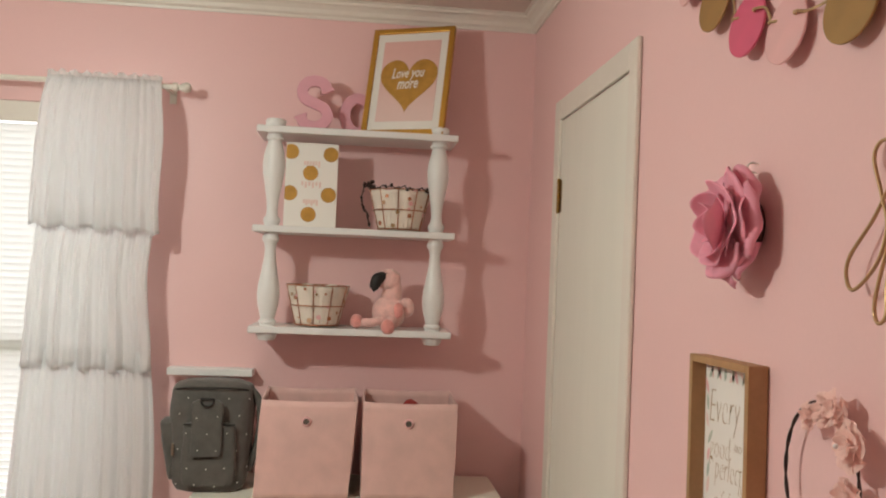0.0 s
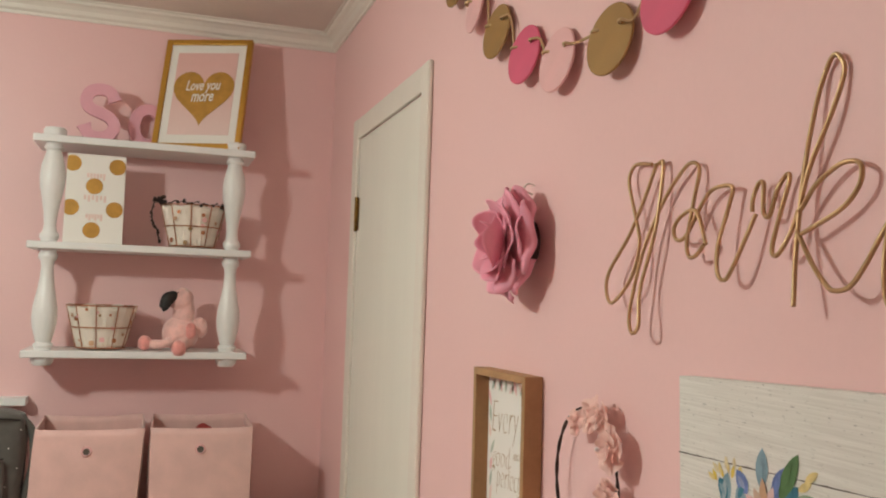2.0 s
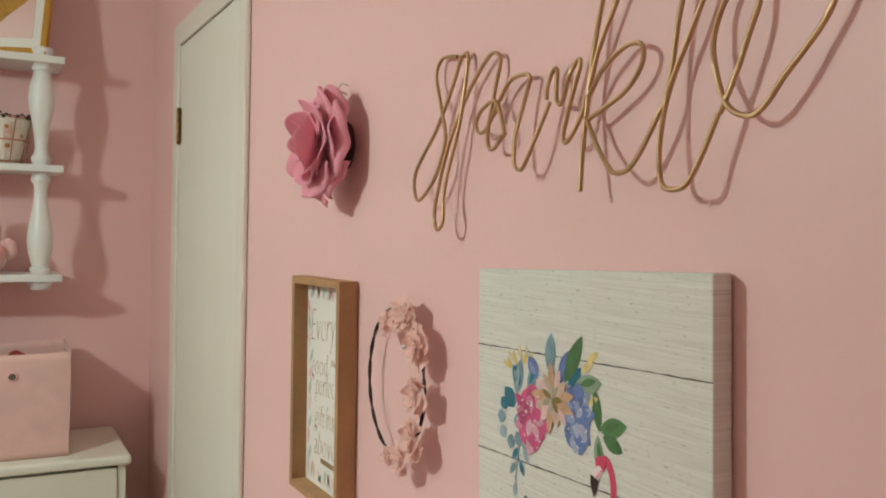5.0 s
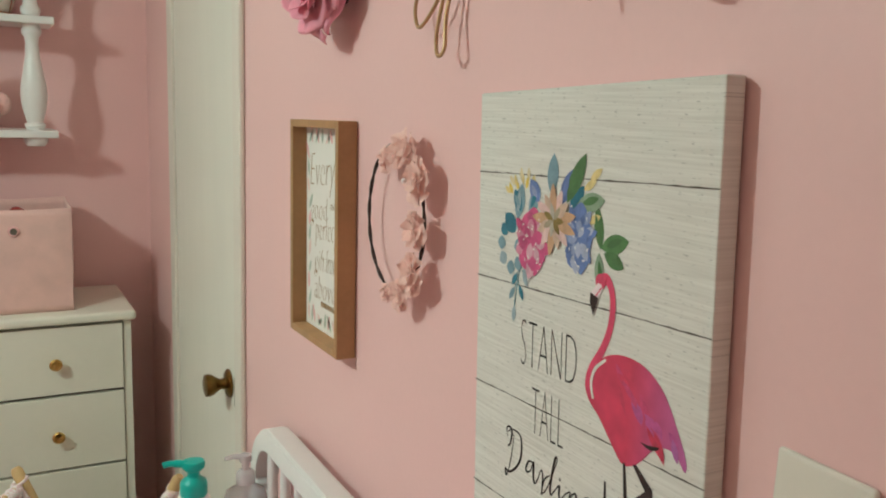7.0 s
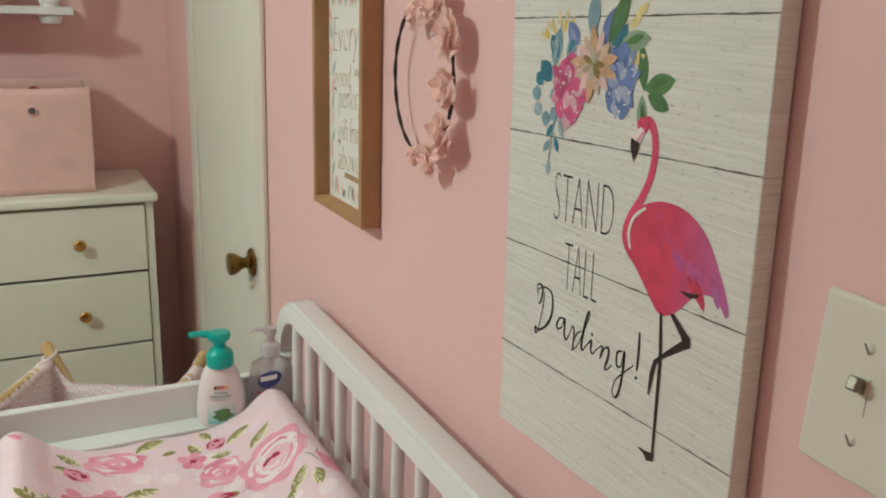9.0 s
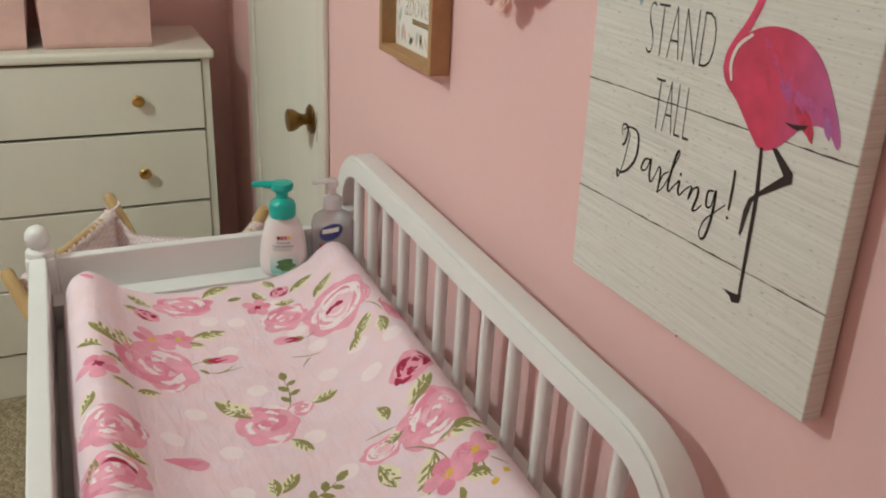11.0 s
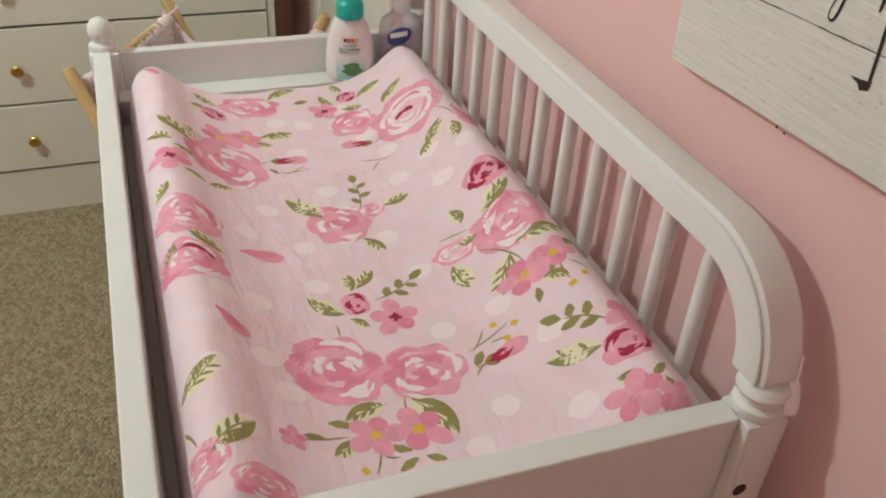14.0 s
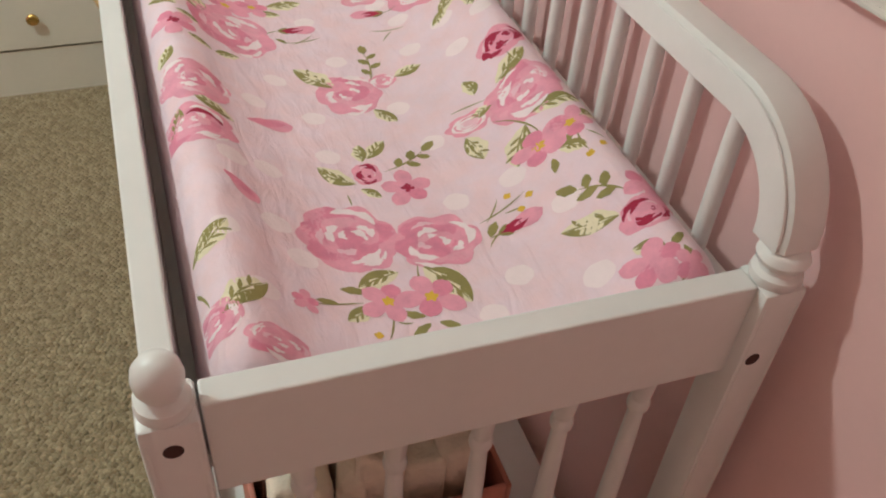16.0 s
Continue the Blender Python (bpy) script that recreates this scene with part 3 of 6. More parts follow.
part("heart", prism(bmesh.new(), heart, 0.001, lambda u, v, w: Vector((u, -0.0036 - w, 0.178 + v))), GLITTER, fr, "gold glitter heart")
lettering("lettering", "Love you", 0.106, 0.044, lambda u, v, w: Vector((u - 0.002, -0.0047 - w, 0.202 + v + 0.04 * u)), 0.0008, PAPER, fr, 0.25, 0.012)
lettering("lettering", "more", 0.068, 0.026, lambda u, v, w: Vector((u, -0.0047 - w, 0.166 + v + 0.04 * u)), 0.0008, PAPER, fr, 0.25, 0.012)

def wooden_letter(x, y, w, h, line, closed):
    """A letter sawn from board: its middle line, given a broad even width."""
    ob = thing("letter", (x, y, 2.0115), "pink painted wooden letter standing on the shelf", "letter", "letters on the shelf", rot=(0, 0, 4))
    path = smooth_path([(w * (a - 0.5), h * b, 0) for a, b in line], 6, closed)
    bm, n, t = bmesh.new(), len(path), 0.0165
    rim = []
    for i, p in enumerate(path):
        d = (path[(i + 1) % n if closed else min(i + 1, n - 1)] - path[i - 1 if closed else max(i - 1, 0)]).normalized()
        k = t * (1.25 if not closed and i in (0, 1, n - 2, n - 1) else 1.0)
        rim.append([bm.verts.new((p.x + s * -d.y * k, f, max(0.0, p.y + s * d.x * k))) for s, f in ((1, -0.009), (-1, -0.009), (-1, 0.009), (1, 0.009))])
    for a, b in zip(rim, rim[1:] + ([rim[0]] if closed else [])):
        for i in range(4):
            bm.faces.new((a[i], a[(i + 1) % 4], b[(i + 1) % 4], b[i]))
    if not closed:
        bm.faces.new(rim[0])
        bm.faces.new(rim[-1][::-1])
    soften(part("letter_shape", bm, LETTER, ob), 0.0015)


wooden_letter(-0.698, -0.105, 0.118, 0.170, [(0.84, 0.72), (0.72, 0.87), (0.50, 0.91), (0.28, 0.86), (0.18, 0.71), (0.27, 0.58), (0.50, 0.51), (0.74, 0.43), (0.84, 0.28), (0.72, 0.14), (0.50, 0.09), (0.27, 0.13), (0.15, 0.29)], False)
wooden_letter(-0.566, -0.030, 0.112, 0.140, [(0.5 + 0.36 * math.cos(a), 0.5 + 0.38 * math.sin(a)) for a in [2 * math.pi * i / 12 for i in range(12)]], True)

box_art = thing("polka_dot_plaque", (-0.694, -0.16, 1.7185), "white plaque with gold polka dots leaning on the shelf post", "plaque", rot=(-3, 0, 1))
soften(part("panel", boxed(-0.077, 0.077, -0.012, 0.012, 0, 0.25), PAPER, box_art), 0.0015)
for u, v, h in ((-0.062, 0.222, 1), (0.055, 0.218, 0), (-0.003, 0.160, 0), (-0.062, 0.098, 1), (0.052, 0.096, 0), (-0.005, 0.036, 0)):
    pts = [(u + 0.0225 * math.cos(a), v + 0.0225 * math.sin(a)) for a in [2 * math.pi * i / 28 for i in range(28)]]
    pts = [(min(max(p, -0.0765), 0.0765), q) for p, q in pts]
    part("gold_dot", prism(bmesh.new(), pts, 0.0008, lambda a, b, w: Vector((a, -0.0121 - w, b))), GLITTER, box_art)
for v, w0 in ((0.19, 0.05), (0.128, 0.062), (0.075, 0.045)):
    bm = bmesh.new()
    for k in range(6):
        u = -w0 / 2 + w0 * (k + 0.5) / 6
        box(bm, u - 0.003, u + 0.003, -0.0126, -0.0121, v - 0.006 * (k % 2) - 0.006, v + 0.006)
    part("faint_writing", bm, PALEINK, box_art)


def basket(x, y, z, label, rim_garland):
    """Wire basket with a printed cloth liner."""
    b = thing("wire_basket", (x, y, z + 0.002), label, "basket", "wire baskets on the shelf")
    rt, rb, h = 0.092, 0.062, 0.118
    def wall(u, v):
        a = 2 * math.pi * u
        r = rb + (rt - rb) * v + 0.0025 * math.sin(13 * a) * v + 0.002 * math.sin(29 * a + 6 * v)
        return Vector((r * math.cos(a), r * math.sin(a), 0.003 + h * v + 0.004 * math.sin(7 * a) * v))
    bm = sheet(bmesh.new(), wall, 64, 10, closed_u=True)
    sheet(bm, lambda u, v: Vector((rb * (1 - v) * math.cos(2 * math.pi * u), rb * (1 - v) * math.sin(2 * math.pi * u), 0.003)), 32, 2, closed_u=True)
    thicken(part("liner", bm, LINER, b, "cream cotton liner printed with small flowers", True), 0.0015)
    rnd = random.Random(5 + int(rim_garland))
    for k in range(34):
        a, v = rnd.uniform(0, 2 * math.pi), rnd.uniform(0.08, 0.92)
        r = rb + (rt - rb) * v + 0.0042
        s, tilt = rnd.uniform(0.004, 0.009), rnd.uniform(-0.9, 0.9)
        pts = [(s * math.cos(q) * (0.55 + 0.45 * math.cos(2 * q)), s * math.sin(q)) for q in [2 * math.pi * i / 12 for i in range(12)]]
        bm = prism(bmesh.new(), pts, 0.0006, lambda p, q, w: Vector((r * math.cos(a + (p * math.cos(tilt) - q * math.sin(tilt)) / r), r * math.sin(a + (p * math.cos(tilt) - q * math.sin(tilt)) / r), 0.003 + h * v + p * math.sin(tilt) + q * math.cos(tilt))) + Vector((math.cos(a), math.sin(a), 0)) * w)
        part("printed_motif", bm, (COPPER, LPINK, TANP, BRONZE)[k % 4], b)
    for zz, r in ((h + 0.004, rt + 0.003), (h * 0.52, (rt + rb) / 2 + 0.005), (0.004, rb + 0.004)):
        ring = [(r * math.cos(2 * math.pi * i / 40), r * math.sin(2 * math.pi * i / 40), zz) for i in range(40)]
        part("wire_ring", tube(bmesh.new(), ring, 0.0017, 6, True), COPPER, b, smooth=True)
    for k in range(10):
        a = 2 * math.pi * k / 10 + 0.2
        part("wire_rib", tube(bmesh.new(), [((rb + 0.004) * math.cos(a), (rb + 0.004) * math.sin(a), 0.004), ((rt + 0.003) * math.cos(a), (rt + 0.003) * math.sin(a), h + 0.004)], 0.0014, 6), COPPER, b, smooth=True)
    if rim_garland:
        pts = []
        for i in range(60):
            a = 2 * math.pi * i / 59 + 2.6
            pts.append((rt * math.cos(a) + rnd.uniform(-0.005, 0.005), rt * math.sin(a) + rnd.uniform(-0.005, 0.005), h + 0.008 + rnd.uniform(-0.004, 0.007)))
        for i in range(26):
            v = i / 25
            pts.append((-rt - 0.014 - 0.012 * math.sin(5 * v), -0.03 - 0.02 * v + rnd.uniform(-0.003, 0.003), h + 0.02 - (h + 0.012) * v + 0.004 * math.sin(20 * v)))
        bm = tube(bmesh.new(), pts, 0.0016, 5)
        for p in pts[::1]:
            sphere(bm, (p[0] + rnd.uniform(-0.003, 0.003), p[1], max(0.004, p[2] + rnd.uniform(-0.003, 0.003))), rnd.uniform(0.0025, 0.0048), 0, 8)
        for i in range(22):
            sphere(bm, (-rt - 0.004 + rnd.uniform(-0.016, 0.016), -0.03 + rnd.uniform(-0.012, 0.012), h + 0.016 + rnd.uniform(-0.008, 0.012)), rnd.uniform(0.003, 0.0055), 0, 8)
        part("berry_string", bm, DARKCORD, b, "dark brown berry string draped over the rim", True)
    return b


basket(-0.425, -0.105, 1.718, "wire basket with printed liner and a dark berry string", True)
basket(-0.662, -0.105, 1.422, "wire basket with a cream printed cotton liner", False)

# plush flamingo sitting on the lowest board
bm = bmesh.new()
sphere(bm, (0, 0, 0.05), 0.052, 0, 24, (1.0, 0.85, 1.0))
sphere(bm, (0.004, -0.002, 0.095), 0.036, 0, 20, (0.85, 0.8, 1.2))
sphere(bm, (-0.004, -0.006, 0.148), 0.034, 0, 20, (1.05, 0.9, 1.0))
tube(bm, smooth_path([(0.006, 0, 0.08), (0.01, 0, 0.11), (0.004, 0, 0.145)], 5), 0.027, 14)
tube(bm, smooth_path([(-0.022, -0.018, 0.156), (-0.036, -0.026, 0.152), (-0.046, -0.030, 0.138), (-0.046, -0.031, 0.122), (-0.043, -0.031, 0.116)], 4), [0.017] * 4 + [0.018] * 4 + [0.0165] * 4 + [0.010] * 4 + [0.003], 14, m=1)
tube(bm, smooth_path([(-0.02, -0.03, 0.03), (-0.05, -0.036, 0.019), (-0.085, -0.03, 0.018)], 5), 0.013, 12, m=0)
sphere(bm, (-0.098, -0.03, 0.021), 0.021, 2, 16, (0.9, 0.9, 1.0))
tube(bm, smooth_path([(0.01, -0.03, 0.035), (0.0, -0.058, 0.014), (-0.004, -0.075, 0.008)], 5), 0.013, 12, m=0)
sphere(bm, (-0.006, -0.076, 0.010), 0.021, 2, 16, (1.0, 0.9, 1.1))
sphere(bm, (0.052, -0.006, 0.066), 0.03, 0, 18, (0.8, 0.6, 1.0))
sphere(bm, (0.026, -0.038, 0.058), 0.022, 2, 16, (0.7, 0.5, 1.1))
tube(bm, [(-0.027, -0.034, 0.163), (-0.012, -0.037, 0.168)], 0.0016, 6, m=1)
for v in bm.verts:
    v.co += noise.noise_vector(v.co * 90) * 0.0022
plush = solid("plush_flamingo", bm, (FLUFF, BLACK, CORAL), "pink plush flamingo with a black beak, sitting", "plush toy", smooth=True)
plush.matrix_basis = pose(-0.445, -0.115, 1.4225)


# ---- dresser, and what stands on it ----
dresser = thing("dresser", (0, 0, 0), "white four-drawer dresser with brass knobs on the carpet", "dresser")
DX0, DX1, DF, DT = -0.982, -0.104, -0.362, 0.958
bm = bmesh.new()
box(bm, DX0 + 0.012, DX0 + 0.032, DF + 0.004, -0.015, 0, DT - 0.026)
box(bm, DX1 - 0.032, DX1 - 0.012, DF + 0.004, -0.015, 0, DT - 0.026)
box(bm, DX0 + 0.032, DX1 - 0.032, -0.022, -0.016, 0.02, DT - 0.026)
box(bm, DX0 + 0.032, DX1 - 0.032, DF + 0.02, -0.024, 0.12, 0.136)
part("carcass", bm, DRESS, dresser)
# dark sheet behind the drawers: the shade of their gaps, given as colour
part("inner_shadow_panel", boxed(DX0 + 0.033, DX1 - 0.033, DF + 0.018, DF + 0.024, 0.138, DT - 0.027), GROOVE, dresser)
soften(part("top", boxed(DX0, DX1, DF - 0.016, -0.012, DT - 0.026, DT), DRESS, dresser), 0.009, 3)
part("plinth", boxed(DX0 + 0.033, DX1 - 0.033, DF + 0.003, DF + 0.018, 0, 0.131), DRESS, dresser)
for z0, z1 in ((0.138, 0.325), (0.331, 0.533), (0.540, 0.737), (0.745, 0.925)):
    d = part("drawer_front", boxed(DX0 + 0.035, DX1 - 0.0345, DF - 0.003, DF + 0.014, z0, z1), DRESS, dresser)
    soften(d, 0.002)
    for kx in (-0.781, -0.305):
        bm = lathe(bmesh.new(), [(0.001, 0), (0.007, 0), (0.006, -0.008), (0.009, -0.013), (0.015, -0.018), (0.016, -0.023), (0.012, -0.027), (0.005, -0.026), (0.001, -0.025)], 20, (kx, DF - 0.003, (z0 + z1) / 2 - 0.003), 'y')
        part("drawer_knob", bm, YBRASS, d, "small polished brass knob", True)


def storage_bin(x, y, z, w, d, h, rot, label, cloth, lean=0.0):
    b = thing("storage_bin", (x, y, z), label, "storage bin", "storage bins on the dresser", rot=(0, 0, rot))
    def shell(u, v):
        k = (u * 4) % 4
        side, f = int(k), k - int(k)
        c = [(-1, -1), (1, -1), (1, 1), (-1, 1)]
        a, e = c[side % 4], c[(side + 1) % 4]
        px, py = a[0] + (e[0] - a[0]) * f, a[1] + (e[1] - a[1]) * f
        bow = math.sin(math.pi * f) * math.sin(math.pi * v) * 0.008
        sx, sy = (w / 2) * (0.97 + 0.03 * v), (d / 2) * (0.97 + 0.03 * v)
        out = Vector((px * sx + lean * v, py * sy, h * v))
        n = ((0, -1), (1, 0), (0, 1), (-1, 0))[side % 4]
        sag = -0.004 * math.sin(math.pi * f) * v ** 4
        return out + Vector((n[0] * bow, n[1] * bow, sag)) + noise.noise_vector(out * 14 + Vector((x, y, 0))) * 0.002
    bm = sheet(bmesh.new(), shell, 48, 14, closed_u=True)
    sheet(bm, lambda u, v: Vector(((u - 0.5) * w * 0.97, (v - 0.5) * d * 0.97, 0.003)), 1, 1)
    thicken(part("body", bm, BLUSH, b, smooth=True), 0.005)
    gx, gz = -0.004 + lean * 0.79, h * 0.79
    ring = lathe(bmesh.new(), [(0.0082, -0.002), (0.0105, -0.0035), (0.0132, -0.001), (0.0136, 0.003), (0.0082, 0.003)], 24, (gx, -d / 2 - 0.0095, gz), 'y')
    part("grommet", ring, LPINK, b, "small pale pink finger grommet", True)
    # no opening in the cloth: a dark disc carries the shade of the hole
    part("grommet_shade_disc", lathe(bmesh.new(), [(0.001, -0.0022), (0.0085, -0.0022), (0.0085, 0.0)], 20, (gx, -d / 2 - 0.0095, gz), 'y'), GROOVE, b)
    if cloth:
        def heap(u, v):
            p, q = 2 * u - 1, 2 * v - 1
            z = h - 0.062 + 0.040 * max(0, 1 - (p - 0.1) ** 2 * 2.2 - q * q * 1.2) + 0.008 * math.sin(9 * p + 4 * q)
            return Vector((0.10 * p, 0.10 * q, z)) + noise.noise_vector(Vector((p, q, 0)) * 3) * 0.008
        bm = sheet(bmesh.new(), heap, 24, 24)
        part("folded_cloth", bm, REDC, b, "dark red folded cloth inside", True)
    return b


storage_bin(-0.681, -0.19, DT + 0.0005, 0.262, 0.262, 0.272, 1.5, "blush pink fabric storage cube with a grommet", False, 0.016)
storage_bin(-0.379, -0.19, DT + 0.0005, 0.262, 0.262, 0.272, -1.0, "blush pink fabric cube holding a red cloth", True)

hook = thing("hook_board", (0, 0, 0), "short white painted board fixed to the wall", "hook board")
soften(part("board", boxed(-1.108, -0.852, -0.06, -0.001, 1.257, 1.279), WHITE, hook), 0.002)

# grey dotted backpack standing on the dresser
bag = thing("backpack", (-0.942, -0.195, DT + 0.001), "charcoal grey backpack with tiny white dots, on the dresser", "backpack", rot=(0, 0, 3))
def sack(w, d, h, bulge, pw=3.2, x=0, y=0, z=0):
    def f(u, v):
        a = 2 * math.pi * u
        c, s = math.cos(a), math.sin(a)
        k = (abs(c) ** pw + abs(s) ** pw) ** (-1 / pw)
        r = 1 - 0.35 * max(0, (v - 0.9) / 0.1) ** 3 - 0.10 * max(0, (0.1 - v) / 0.1) ** 2
        g = 1 + bulge * math.sin(math.pi * min(1, v * 1.1))
        p = Vector((x + w / 2 * c * k * r * g, y + d / 2 * s * k * r, z + h * v))
        return p + noise.noise_vector(p * 18) * 0.004
    bm = sheet(bmesh.new(), f, 48, 24, closed_u=True)
    bm.verts.ensure_lookup_table()
    bm.faces.new([v for v in bm.verts if abs(v.index) >= 0 and v.is_boundary and v.co.z > z + h * 0.7])
    bm.faces.new([v for v in bm.verts if v.is_boundary and v.co.z < z + h * 0.3])
    return bm
bm = sack(0.226, 0.145, 0.306, 0.05, 4.2)
for v in bm.verts:
    v.co.x *= 0.88 + 0.12 * min(1, v.co.z / 0.24)
part("body", bm, GREYC, bag, smooth=True)
part("front_pocket", sack(0.140, 0.036, 0.175, 0.04, 5, x=0.0, y=-0.074, z=0.022), GREYC, bag, smooth=True)
part("pocket_flap", sack(0.082, 0.016, 0.158, 0.02, 6, x=-0.006, y=-0.098, z=0.105), GREYC, bag, smooth=True)
bm = sack(0.056, 0.08, 0.165, 0.05, x=-0.116, y=-0.01, z=0.03)
for v in bm.verts:
    v.co.x = -0.100 + (v.co.x + 0.100) * (0.30 + 0.70 * min(1, (v.co.z - 0.03) / 0.15))
part("side_pocket", bm, GREYC, bag, smooth=True)
part("pocket_seam", tube(bmesh.new(), smooth_path([(-0.070, -0.0925, 0.192), (0, -0.0945, 0.194), (0.070, -0.0925, 0.192)], 6), 0.0024, 6), BLACK, bag, smooth=True)
ring = [(-0.006 + 0.018 * math.cos(a), -0.111, 0.262 + 0.016 * math.sin(a)) for a in [math.pi * (1 + i / 12) for i in range(13)]] + [(0.012, -0.111, 0.266), (-0.024, -0.111, 0.266)]
part("d_ring", tube(bmesh.new(), ring, 0.0028, 8, True), BLACK, bag, smooth=True)
part("top_zip", tube(bmesh.new(), smooth_path([(-0.10, -0.058, 0.285), (-0.06, -0.078, 0.292), (0, -0.081, 0.293), (0.06, -0.078, 0.292), (0.10, -0.055, 0.285)], 6), 0.0028, 6), BLACK, bag, smooth=True)
part("zip_pull", boxed(-0.103, -0.096, -0.068, -0.064, 0.10, 0.135, bevel=0.001), STEEL, bag)
part("strap", tube(bmesh.new(), smooth_path([(0.095, -0.02, 0.29), (0.128, -0.02, 0.25), (0.135, -0.02, 0.16), (0.105, -0.02, 0.05)], 8), 0.011, 8), GREYC, bag, smooth=True)
rnd = random.Random(11)
for gx in range(4):
    for gz in range(6):
        u, v = -0.085 + 0.054 * gx + 0.026 * (gz % 2) + rnd.uniform(-0.004, 0.004), 0.024 + 0.048 * gz + rnd.uniform(-0.004, 0.004)
        yy = -0.1070 if (abs(u + 0.006) < 0.038 and 0.115 < v < 0.255) else (-0.0930 if (abs(u) < 0.066 and v < 0.19) else -0.0745)
        sphere_bm = sphere(bmesh.new(), (u, yy, v), 0.0019, 0, 8, (1, 0.5, 1))
        part("white_dot", sphere_bm, PAPER, bag)


# ---- things on the east wall ----
# wall word of bent gold wire: letters as strokes (along the wall, up), from a point on the wall
wire = thing("wire_word_sign", (0, -2.08, 1.60), "gold bent wire word sparkle mounted on the wall", "wire sign")
STROKE_S = [(0.168, 0.153), (0.204, 0.157), (0.212, 0.139), (0.196, 0.102), (0.181, 0.065), (0.187, 0.027), (0.22, 0.0), (0.239, 0.01), (0.237, 0.035), (0.203, 0.076), (0.176, 0.122), (0.157, 0.152)]
STROKE_P = [(0.157, 0.152), (0.145, 0.148), (0.148, 0.082), (0.168, 0.014), (0.163, -0.023), (0.172, -0.033), (0.184, -0.023), (0.181, 0.002), (0.168, 0.058), (0.141, 0.109), (0.111, 0.136), (0.092, 0.144), (0.081, 0.136), (0.084, 0.109), (0.089, 0.066), (0.087, 0.049), (0.074, 0.048), (0.06, 0.059)]
STROKE_A = [(0.06, 0.059), (0.078, 0.093), (0.104, 0.09), (0.117, 0.078), (0.107, 0.066), (0.093, 0.069), (0.075, 0.096), (0.054, 0.112), (0.026, 0.112), (0.029, 0.095), (0.038, 0.057), (0.035, 0.03), (0.024, 0.024), (0.012, 0.036), (-0.002, 0.065), (-0.01, 0.083)]
STROKE_R = [(-0.006, 0.085), (-0.007, 0.096), (-0.01, 0.11), (-0.018, 0.11), (-0.021, 0.095), (-0.021, 0.082), (-0.03, 0.08), (-0.038, 0.101), (-0.046, 0.114), (-0.051, 0.109), (-0.045, 0.082), (-0.035, 0.053), (-0.04, 0.044), (-0.049, 0.048), (-0.058, 0.066), (-0.065, 0.082)]
STROKE_K = [(-0.072, 0.001), (-0.067, 0.037), (-0.065, 0.078), (-0.07, 0.124), (-0.077, 0.167), (-0.084, 0.194), (-0.095, 0.206), (-0.102, 0.202), (-0.105, 0.189), (-0.096, 0.158), (-0.074, 0.116), (-0.066, 0.083), (-0.083, 0.1), (-0.106, 0.114), (-0.122, 0.115), (-0.131, 0.108), (-0.128, 0.094), (-0.11, 0.078), (-0.072, 0.061)]
STROKE_K2 = [(-0.067, 0.063), (-0.085, 0.036), (-0.102, 0.02), (-0.114, 0.014), (-0.127, 0.017), (-0.14, 0.032), (-0.153, 0.053), (-0.16, 0.067)]
STROKE_L = [(-0.16, 0.067), (-0.162, 0.091), (-0.167, 0.129), (-0.177, 0.17), (-0.185, 0.187), (-0.195, 0.191), (-0.202, 0.186), (-0.204, 0.174), (-0.197, 0.151), (-0.181, 0.116), (-0.163, 0.079), (-0.159, 0.046), (-0.161, 0.018), (-0.166, 0.003), (-0.179, -0.001), (-0.192, 0.003), (-0.202, 0.025), (-0.213, 0.05)]
STROKE_E = [(-0.213, 0.05), (-0.225, 0.077), (-0.235, 0.103), (-0.239, 0.123), (-0.235, 0.135), (-0.225, 0.139), (-0.214, 0.135), (-0.205, 0.12), (-0.203, 0.099), (-0.207, 0.077), (-0.217, 0.058), (-0.23, 0.048), (-0.242, 0.046), (-0.253, 0.053), (-0.266, 0.068), (-0.284, 0.09), (-0.295, 0.106), (-0.301, 0.123), (-0.301, 0.139), (-0.291, 0.154), (-0.277, 0.163), (-0.269, 0.163), (-0.267, 0.158), (-0.271, 0.151), (-0.278, 0.151)]


def stand_off(b):
    """The word leans: its foot stands off the wall, its tall loops touch it."""
    return float(np.interp(b, [-0.04, 0.0, 0.05, 0.12, 0.20], [0.025, 0.023, 0.016, 0.010, 0.005]))


for n_stroke, stroke in enumerate((STROKE_S, STROKE_P, STROKE_A, STROKE_R, STROKE_K, STROKE_K2, STROKE_L, STROKE_E)):
    path = smooth_path([(-stand_off(b) + 0.0012 * math.sin(2.1 * i + n_stroke), a, b) for i, (a, b) in enumerate(stroke)], 7)
    part("wire_letter", tube(bmesh.new(), path, 0.0021, 9), GOLD, wire, smooth=True)
for a, b in ((0.157, 0.152), (-0.095, 0.206), (-0.195, 0.191), (-0.225, 0.139)):
    part("wall_pin", lathe(bmesh.new(), [(0.0016, -stand_off(b)), (0.0016, 0.0)], 8, (0, a, b), 'x'), GOLD, wire)

